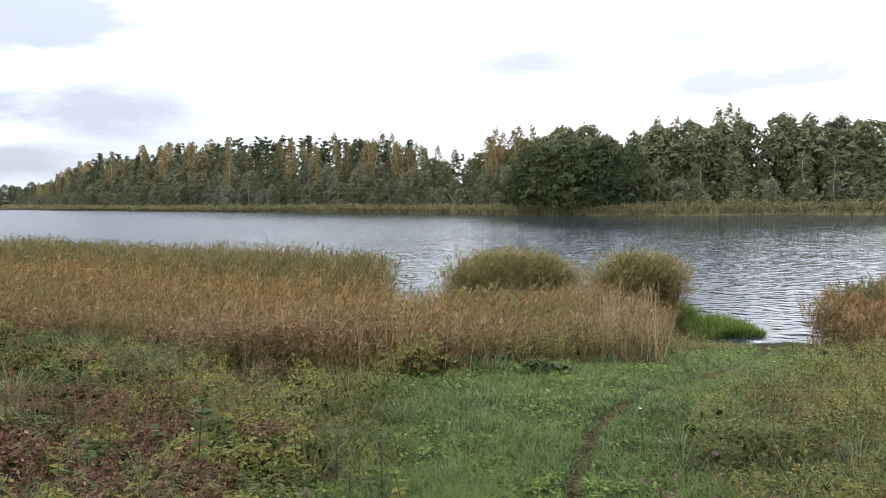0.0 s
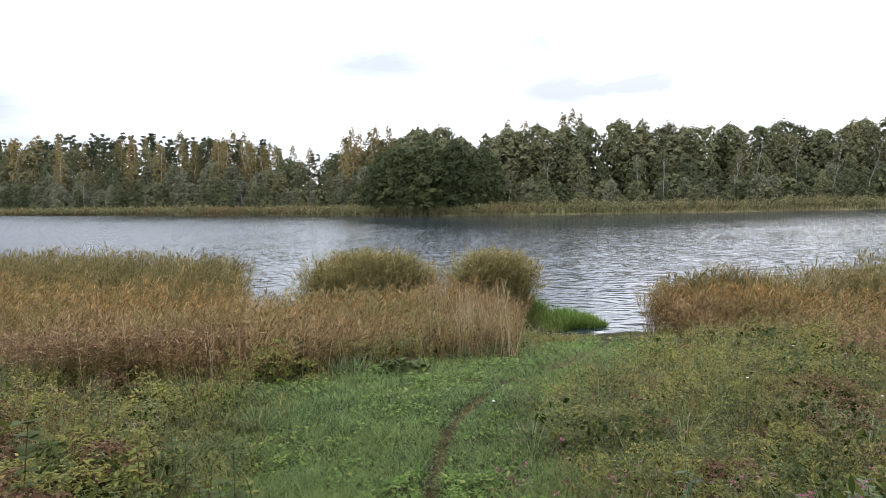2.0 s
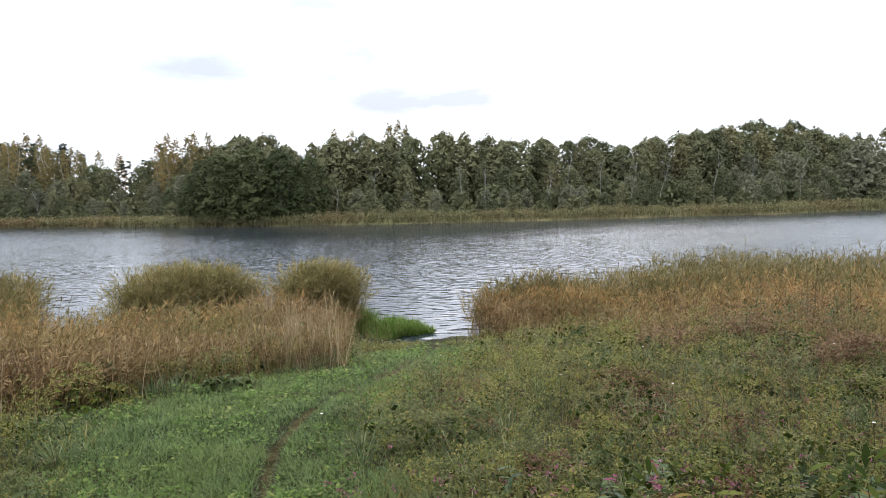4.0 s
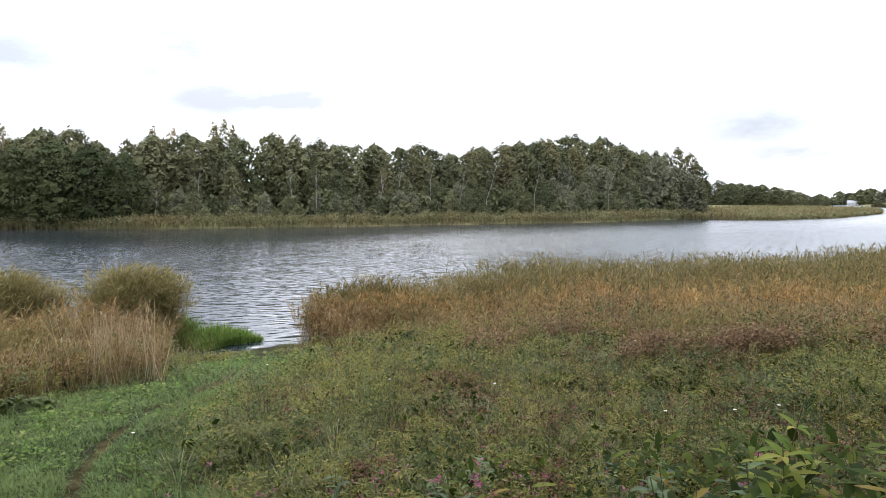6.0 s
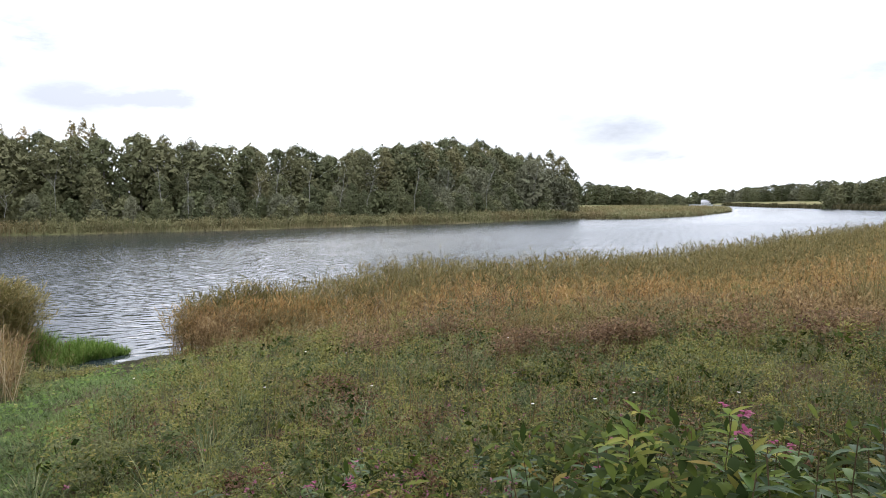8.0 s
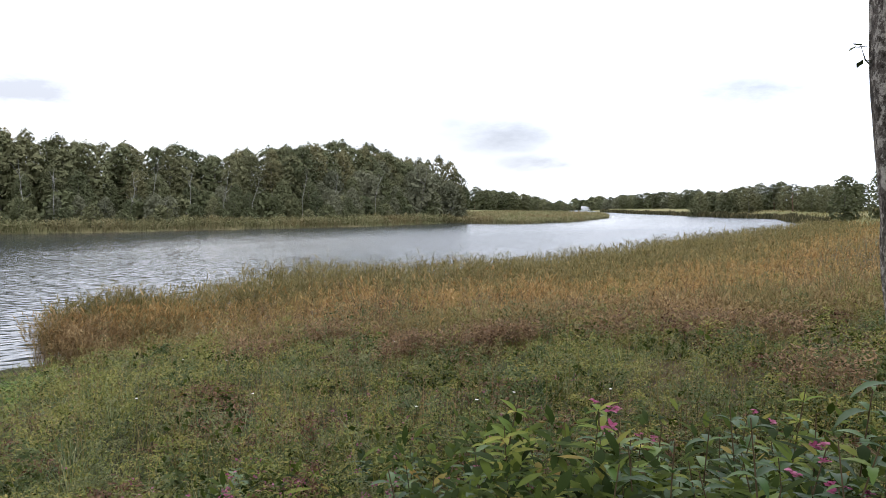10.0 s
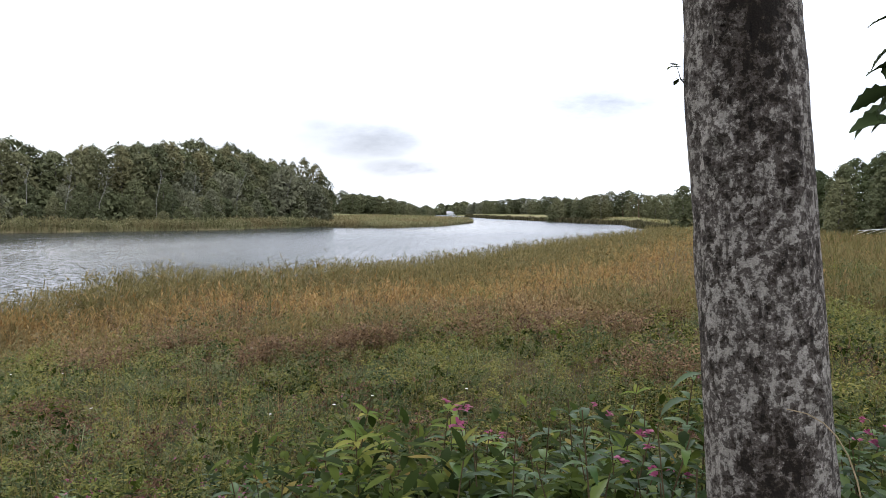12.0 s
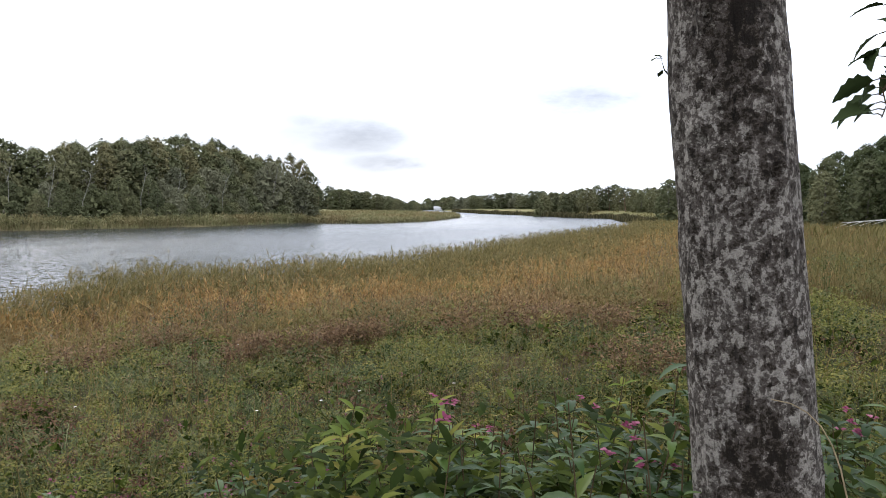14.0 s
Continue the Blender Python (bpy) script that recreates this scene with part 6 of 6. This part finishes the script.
def flower_mesh(seed):
    rng = np.random.default_rng(seed)
    n = 9
    P = rng.normal(0, 0.009, (n, 3))
    return quad_mesh("flower", *ribbons(P, rng.uniform(0, 6.28, n), rng.uniform(0.3, 1.4, n), rng.uniform(0.4, 1.4, n), rng.uniform(0.018, 0.034, n), rng.uniform(0.014, 0.026, n), (0.4, 1.0, 0.6)), PETAL)


FLOWERS = [flower_mesh(1), flower_mesh(2)]


def leafy_plant(name, seed, height, leaves, whorl, flowers, label, category, big=1.0):
    rng = np.random.default_rng(seed)
    root = new(name)
    k = 6
    q = np.linspace(0, 1, k)
    side = rng.normal(0, 0.09 * height, 2)
    pts = np.stack([side[0] * q ** 1.5, side[1] * q ** 1.5, height * q - 0.03], -1)
    part("stem", quad_mesh("stem", *tube(pts, np.linspace(0.0045, 0.002, k), 6), BALSAM_STEM, True), root)
    az = rng.uniform(0, 6.28)
    u = 0.22
    while u < 1.0:
        p = [float(np.interp(u, q, pts[:, c])) for c in range(3)]
        for w in range(whorl):
            az += 6.283 / whorl + rng.normal(0, 0.2)
            ob = part("leaf", leaves[rng.integers(0, len(leaves))], root)
            size = big * rng.uniform(0.35, 1.0) * (0.6 + 0.6 * math.sin(math.pi * min(u, 0.95)))
            ob.matrix_basis = Matrix.Translation(p) @ Matrix.Rotation(az, 4, "Z") @ Matrix.Rotation(rng.uniform(0.1, 0.75), 4, "X") @ Matrix.Scale(size, 4)
        az += 0.6
        u += rng.uniform(0.09, 0.13)
    for f in range(flowers):
        ob = part("flower", FLOWERS[f % 2], root, "pink hooded flower")
        p = pts[-1] + rng.normal(0, 0.035, 3) + (0, 0, 0.01)
        ob.matrix_basis = Matrix.Translation(p) @ Matrix.Rotation(rng.uniform(0, 6.28), 4, "Z") @ Matrix.Scale(rng.uniform(0.6, 1.0), 4)
    return tagged(root, label, category)


def build_balsam():
    rng = np.random.default_rng(51)
    label = "pink-flowering balsam with long pointed green leaves"
    plain = "leafy yellow-green balsam without open flowers"
    firsts = []
    # azimuth, distance, height: a loose stand in front of the trunk, thinning towards the path
    spots = []
    for i in range(100):
        az = rng.uniform(50, 112) if i < 60 else rng.uniform(70, 104)
        d = rng.uniform(1.9, 3.6) + max(0.0, (68 - az)) * 0.02
        spots.append((az, d, rng.uniform(0.55, 0.98)))
    for i in range(9):
        spots.append((rng.uniform(28, 52), rng.uniform(3.0, 3.9), rng.uniform(0.3, 0.5)))
    for i, (az, d, h) in enumerate(spots):
        x, y = EYE[0] + d * math.sin(radians(az)), EYE[1] + d * math.cos(radians(az))
        tx, ty = TREE_AT(2.0)
        if math.hypot(x - tx, y - ty) < 0.32:
            continue
        top = 3.5 - d * math.tan(radians(np.interp(az, [28, 50, 62, 78, 90, 112], [25, 21, 17, 14.5, 15, 12]) + rng.uniform(-0.5, 5.0)))
        g = float(ground_z(x, y))
        h = min(max(top - g, 0.3), 1.15)
        m = Matrix.Translation((x, y, g)) @ Matrix.Rotation(rng.uniform(0, 6.28), 4, "Z")
        if len(firsts) < 7:
            n = (2, 0, 3, 0, 0, 0, 0)[len(firsts)]
            ob = leafy_plant("balsam_plant", 100 + i, 0.9, LEAVES, 3, n, label if n else plain, "plant")
            ob["group"] = "balsam stand under the tree"
            firsts.append(ob)
            ob.matrix_basis = m
        else:
            ob = copy_thing(firsts[i % 7], m)
        ob.matrix_basis = m @ Matrix.Diagonal((min(0.95, 0.3 + h), min(0.95, 0.3 + h), h / 0.9, 1))


def build_undergrowth():
    """The low tangle of pointed leaves from which the balsam rises."""
    rng = np.random.default_rng(59)
    n = 9000
    az = rng.uniform(34, 114, n)
    near = np.interp(az, [34, 50, 62, 114], [3.1, 2.4, 1.9, 1.8])
    d = near + rng.gamma(1.6, 0.5, n)
    x, y = EYE[0] + d * np.sin(np.radians(az)), EYE[1] + d * np.cos(np.radians(az))
    tx, ty = TREE_AT(2.0)
    ok = (np.hypot(x - tx, y - ty) > 0.24) & (rng.uniform(0, 1, n) < np.interp(az, [34, 48, 60], [0.15, 0.4, 1.0]) * (0.75 + 0.5 * smooth_noise(x, y, 0.5, 2.0)))
    x, y, d, az = x[ok], y[ok], d[ok], az[ok]
    n = len(x)
    top = np.interp(az, [34, 50, 62, 114], [0.22, 0.36, 0.6, 0.7]) * (0.8 + 0.35 * smooth_noise(x, y, 0.4, 5.0)) * np.clip(1.5 - 0.3 * (d - 1.9), 0.35, 1.2)
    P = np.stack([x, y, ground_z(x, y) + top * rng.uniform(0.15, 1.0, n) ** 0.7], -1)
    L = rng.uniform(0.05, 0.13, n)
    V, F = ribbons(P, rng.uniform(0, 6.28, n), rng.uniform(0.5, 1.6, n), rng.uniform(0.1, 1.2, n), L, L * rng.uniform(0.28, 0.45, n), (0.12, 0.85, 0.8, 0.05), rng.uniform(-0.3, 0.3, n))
    stuff("undergrowth", [(V, F)], UNDER_AND_SHADE_LEAF, "dense low tangle of dark pointed leaves", "plants")


def build_yellow_shoots():
    """Yellow-green shoots that stand up out of the balsam."""
    rng = np.random.default_rng(53)
    for i, (az, d, el) in enumerate(((61.3, 2.8, 13.6), (63.0, 2.65, 16.5), (59.5, 2.75, 17.5), (70.8, 2.9, 15.6), (72.6, 2.75, 17.0), (66.3, 3.1, 17.5), (84.0, 3.2, 13.0), (90.5, 2.7, 9.6), (92.3, 2.5, 12.0), (88.5, 3.0, 11.0), (86.0, 2.9, 14.0), (94.0, 2.6, 13.0), (104.0, 2.7, 12.0))):
        x, y = EYE[0] + d * math.sin(radians(az)), EYE[1] + d * math.cos(radians(az))
        g = float(ground_z(x, y))
        ob = leafy_plant("balsam_plant", 400 + i, 3.5 - d * math.tan(radians(el)) - g, YELLOW if i < 7 else LEAVES, 4 if i < 7 else 3, 0, "tall yellow-green balsam shoot with upright leaves" if i < 7 else "tall dark green balsam shoot with long leaves", "plant", 1.05 if i < 7 else 1.1)
        ob["group"] = "balsam stand under the tree"
        ob.matrix_basis = Matrix.Translation((x, y, g))


BROAD_LIGHT = foliage("yellowing_herb_leaf", [(0.0, (0.075, 0.10, 0.022)), (0.5, (0.14, 0.16, 0.036)), (1.0, (0.27, 0.23, 0.06))], per_object=0.7, gloss=0.15)
BROAD_RED = foliage("reddened_herb_leaf", [(0.0, (0.05, 0.028, 0.018)), (0.5, (0.11, 0.05, 0.032)), (1.0, (0.19, 0.12, 0.07))], per_object=0.7, gloss=0.12)
FLUFF = foliage("seed_fluff", [(0.0, (0.15, 0.115, 0.09)), (1.0, (0.33, 0.27, 0.22))], thin=0.3)
PALE_LEAVES = [leaf_blade("leaf", 0.085, 0.05, 0.8, 0.3, BROAD_LIGHT, 0.06), leaf_blade("leaf", 0.065, 0.04, 0.5, 0.35, BROAD_LIGHT, 0.06)]
RED_LEAVES = [leaf_blade("leaf", 0.07, 0.026, 1.0, 0.4, BROAD_RED, 0.06), leaf_blade("leaf", 0.055, 0.022, 0.6, 0.5, BROAD_RED, 0.06)]


def seed_head(seed):
    rng = np.random.default_rng(seed)
    n = 40
    P = rng.normal(0, 0.012, (n, 3))
    L = rng.uniform(0.010, 0.022, n)
    return quad_mesh("seed_head", *leaf_quads(P, rng.uniform(0, 6.28, n), rng.uniform(0.1, 1.9, n), L, L * 0.45, rng.uniform(-0.8, 0.8, n)), FLUFF)


def build_left_plants():
    """Leafy, yellowing and reddened herbs close to the standing place, in a tangle."""
    rng = np.random.default_rng(57)
    heads = [seed_head(1), seed_head(2)]
    models = (("nettle_plant", 300, BROAD, 4, "leafy dark green nettle among the withered herbs", "nettles on the bank", 0.4),
              ("loosestrife_plant", 301, PALE_LEAVES, 3, "yellowing leafy herb in the tangle on the bank", "yellowing herbs on the bank", 0.75),
              ("willowherb_plant", 302, RED_LEAVES, 3, "reddened willowherb with fluffy brown seed heads", "willowherbs on the bank", 1.0))
    firsts = {}
    for i in range(56):
        u = rng.uniform()
        name, seed, leaves, whorl, label, group, share = next(mod for mod in models if u < mod[6])
        d = rng.uniform(2.75, 4.6)
        az = rng.uniform(-36, 4 - 9 * (d - 2.75))
        x, y = d * math.sin(radians(az)), d * math.cos(radians(az))
        h = rng.uniform(0.2, 0.42)
        if i == 0:
            name, seed, leaves, whorl, label, group, share = models[0]
            x, y, h = -1.28, 3.4, 0.66
        m = Matrix.Translation((x, y, float(ground_z(x, y)))) @ Matrix.Rotation(rng.uniform(0, 6.28), 4, "Z")
        if name not in firsts:
            firsts[name] = ob = leafy_plant(name, seed, 0.5, leaves, whorl, 0, label, "plant", 1.1)
            ob["group"] = group
            if leaves is RED_LEAVES:
                for k in range(5):
                    head = part("seed_head", heads[k % 2], ob, "fluffy pale brown seed head")
                    head.matrix_basis = Matrix.Translation((rng.normal(0, 0.03), rng.normal(0, 0.03), 0.5 - 0.035 * k)) @ Matrix.Scale(rng.uniform(0.7, 1.2), 4)
        else:
            ob = copy_thing(firsts[name], m)
        ob.matrix_basis = m @ Matrix.Scale(h / 0.5, 4)


def build_dark_patch():
    """A low cushion of broad dark leaves at the edge of the lawn."""
    rng = np.random.default_rng(61)
    n = 420
    a, q = rng.uniform(0, 6.28, n), np.sqrt(rng.uniform(0, 1, n))
    x, y = 1.15 + 0.40 * q * np.cos(a), 8.0 + 0.24 * q * np.sin(a)
    P = np.stack([x, y, ground_z(x, y) + rng.uniform(0.02, 0.2, n) * (1 - q ** 2)], -1)
    L = rng.uniform(0.05, 0.11, n)
    me = quad_mesh("nettle_patch", *ribbons(P, rng.uniform(0, 6.28, n), rng.uniform(0.5, 1.3, n), rng.uniform(0.2, 1.0, n), L, L * 0.55, LEAF), HERB_DARK)
    tagged(new("nettle_patch", me), "low cushion of dark green leaves in the grass", "plant")


def build_sedge():
    """A bright stand of sedge along the inlet's side."""
    rng = np.random.default_rng(67)
    pieces = []
    for cx, cy, rx, ry, n, tall in ((6.7, 16.95, 0.75, 0.75, 4200, 0.55), (6.05, 18.1, 0.55, 0.85, 2600, 0.85), (7.35, 16.6, 0.35, 0.35, 900, 0.36)):
        a, q = rng.uniform(0, 6.28, n), np.sqrt(rng.uniform(0, 1, n))
        q = q * (1 + 0.2 * np.sin(2 * a + cx) + 0.15 * np.sin(5 * a))
        x, y = cx + rx * q * np.cos(a), cy + ry * q * np.sin(a)
        P = np.stack([x, y, np.full(n, -0.05)], -1)
        pieces.append(ribbons(P, rng.uniform(0, 6.28, n), rng.uniform(0.0, 0.45, n), rng.uniform(0.2, 1.4, n), tall * rng.uniform(0.55, 1.1, n) * np.clip(1.2 - 0.5 * q, 0.35, 1.2), rng.uniform(0.010, 0.02, n), BLADE))
    stuff("sedge_clump", pieces, SEDGE, "bright green sedge clump beside the inlet", "plant")


def build_stalks():
    """The arching dry grass stalk in front of the trunk, and dry stems in the meadow."""
    x0, y0 = 2.02, -0.62
    g = float(ground_z(x0, y0))
    q = np.linspace(0, 1, 14)
    pts = np.stack([x0 - 0.02 * q, y0 + 0.03 * q + 0.19 * q ** 3.2, g + (3.03 - g) * np.sin(q * math.pi / 2) ** 0.9], -1)
    me = quad_mesh("dry_stalk", *tube(pts, np.linspace(0.0035, 0.0012, 14), 5), STRAW, True)
    tagged(new("dry_stalk", me), "pale dry grass stalk arching before the trunk", "grass stalk")


def build_hanging_shoot():
    """A thin shoot that hangs from the crown of the near tree, its leaves dark against the sky."""
    rng = np.random.default_rng(71)
    def at(az, el, d):
        return np.array([EYE[0] + d * math.sin(radians(az)), EYE[1] + d * math.cos(radians(az)), 3.51 + d * math.tan(radians(el))])
    d = 1.75
    x0, y0 = TREE_AT(6.5)
    ctrl = np.array([(x0 - 0.05, y0 - 0.1, 6.5), at(104.60, 56, d), at(103.80, 40, d), at(103.40, 24, d), at(103.10, 16, d), at(102.90, 10, d), at(102.60, 6.2, d)])
    s = np.linspace(0, len(ctrl) - 1, 30)
    pts = np.stack([np.interp(s, np.arange(len(ctrl)), ctrl[:, c]) for c in range(3)], -1)
    pts[1:-1] += rng.normal(0, 0.004, (28, 3))
    shoot = part("hanging_shoot", quad_mesh("hanging_shoot", *tube(pts, np.linspace(0.005, 0.0012, 30), 6), BALSAM_STEM, True), bpy.data.objects["maple_tree"], "thin shoot with dark hanging leaves")
    shape = [leaf_blade("leaf", 0.105, 0.05, 0.7, 0.3, NEAR_LEAF, 0.14, 11), leaf_blade("leaf", 0.085, 0.044, 1.2, 0.4, NEAR_LEAF, 0.14, 11), leaf_blade("leaf", 0.075, 0.02, 0.3, 0.7, NEAR_LEAF, 0.1, 9)]
    for i in range(34):
        u = 0.995 - 0.6 * (i / 34)
        p = np.array([float(np.interp(u, np.linspace(0, 1, 30), pts[:, c])) for c in range(3)])
        az = rng.uniform(0, 6.28) if i % 3 else rng.uniform(-0.6, 0.5)
        q = p + np.array([-math.sin(az), math.cos(az), rng.uniform(-0.2, 0.5)]) * rng.uniform(0.012, 0.03)
        part("leaf_stalk", quad_mesh("leaf_stalk", *tube([p, (p + q) / 2 + (0, 0, 0.003), q], [0.0014, 0.0012, 0.001], 4), BALSAM_STEM), shoot)
        ob = part("leaf", shape[i % 3], shoot)
        ob.matrix_basis = Matrix.Translation(q) @ Matrix.Rotation(az, 4, "Z") @ Matrix.Rotation(rng.uniform(-0.7, 0.3), 4, "X") @ Matrix.Rotation(rng.uniform(-0.8, 0.8), 4, "Y") @ Matrix.Scale(rng.uniform(0.65, 1.05), 4)


def build_flowers():
    """Scattered white flower heads in the herbs."""
    rng = np.random.default_rng(73)
    first = None
    for i in range(11):
        az, d = rng.uniform(15, 75), rng.uniform(4.0, 8.5)
        x, y = d * math.sin(radians(az)), d * math.cos(radians(az))
        g = float(ground_z(x, y))
        m = Matrix.Translation((x, y, g)) @ Matrix.Rotation(rng.uniform(0, 6.28), 4, "Z")
        if first is None:
            first = ob = new("white_flower")
            part("stem", quad_mesh("stem", *tube([(0, 0, -0.02), (0.01, 0, 0.18), (0.0, 0.01, 0.36)], [0.003, 0.002, 0.002], 4), BALSAM_STEM), ob)
            n = 12
            P = np.tile(np.array([[0.0, 0.01, 0.36]]), (n, 1))
            part("head", quad_mesh("head", *ribbons(P, np.linspace(0, 6.28, n, endpoint=False), np.full(n, 1.2), np.full(n, 0.4), np.full(n, 0.011), np.full(n, 0.007), (0.5, 1.0, 0.6)), WHITE_PETAL), ob)
            tagged(ob, "small white meadow flower among the herbs", "flower", "white flowers")
            ob.matrix_basis = m
        else:
            copy_thing(first, m)


def boxed(x0, x1, y0, y1, z0, z1):
    V = np.array([(x, y, z) for z in (z0, z1) for x, y in ((x0, y0), (x1, y0), (x1, y1), (x0, y1))], float)
    F = np.array([[0, 3, 2, 1], [4, 5, 6, 7], [0, 1, 5, 4], [1, 2, 6, 5], [2, 3, 7, 6], [3, 0, 4, 7]])
    return V, F


def build_house():
    def plain(name, col, rough=0.7):
        m, nt, bsdf, out = nodes_of(name)
        co = nt.nodes.new("ShaderNodeTexCoord")
        n = noise_node(nt, 1.5, 4, co.outputs["Object"])
        nt.links.new(mixed(nt, col, tuple(c * 0.8 for c in col), n.outputs[0]), bsdf.inputs["Base Color"])
        bsdf.inputs["Roughness"].default_value = rough
        return m
    white, roof_m, glass = plain("white_plaster", (0.78, 0.78, 0.76)), plain("pale_roof", (0.3, 0.3, 0.31)), plain("dark_pane", (0.04, 0.05, 0.06), 0.2)
    x, y = at_azimuth(70.1, 600)
    root = new("house")
    root.matrix_basis = Matrix.Translation((x, y, float(ground_z(x, y)))) @ Matrix.Rotation(radians(-70), 4, "Z") @ Matrix.Scale(0.72, 4)
    part("wall", quad_mesh("wall", *boxed(-5, 5, -3.5, 3.5, -0.3, 3.4), white), root)
    V = np.array([(-5.4, -4, 3.4), (5.4, -4, 3.4), (5.4, 4, 3.4), (-5.4, 4, 3.4), (-5.4, 0, 6.4), (5.4, 0, 6.4)], float)
    part("roof", quad_mesh("roof", V, np.array([[0, 1, 5, 4], [3, 4, 5, 2], [0, 4, 3, 0], [1, 2, 5, 1]])[:2], roof_m), root)
    part("gable", quad_mesh("gable", np.array([(-5, -3.5, 3.4), (-5, 0, 6.2), (-5, 3.5, 3.4), (-5, 0, 3.4), (5, -3.5, 3.4), (5, 0, 6.2), (5, 3.5, 3.4), (5, 0, 3.4)], float), np.array([[0, 1, 2, 3], [4, 7, 6, 5]]), white), root)
    for wx in (-3, 0, 3):
        part("window", quad_mesh("window", *boxed(wx - 0.6, wx + 0.6, -3.56, -3.45, 1.0, 2.4), glass), root)
    tagged(root, "small white house with pale roof across the river", "house")


def build_dead_branch():
    rng = np.random.default_rng(83)
    p = [at_azimuth(a, 52) for a in (100.5, 103.5, 107)]
    z = [float(ground_z(*q)) for q in p]
    root = new("fallen_branch")
    pts = np.array([(p[0][0], p[0][1], z[0] + 0.55), (p[1][0], p[1][1], z[1] + 0.75), (p[2][0], p[2][1], z[2] + 0.1)])
    part("bough", quad_mesh("bough", *tube(pts, [0.02, 0.05, 0.07], 6), BARK_PALE, True), root)
    for i in range(4):
        b = pts[0] + (pts[1] - pts[0]) * (0.2 + 0.25 * i)
        e = b + np.array([rng.normal(0, 0.3), 0.9, -0.35])
        part("twig", quad_mesh("twig", *tube([b, (b + e) / 2, e], [0.025, 0.018, 0.01], 5), BARK_PALE), root)
    tagged(root, "bleached fallen branch lying at the edge of the wood", "branch")


build_near_tree()
build_balsam()
build_undergrowth()
build_yellow_shoots()
build_left_plants()
build_dark_patch()
build_sedge()
build_stalks()
build_hanging_shoot()
build_flowers()
build_house()
build_dead_branch()
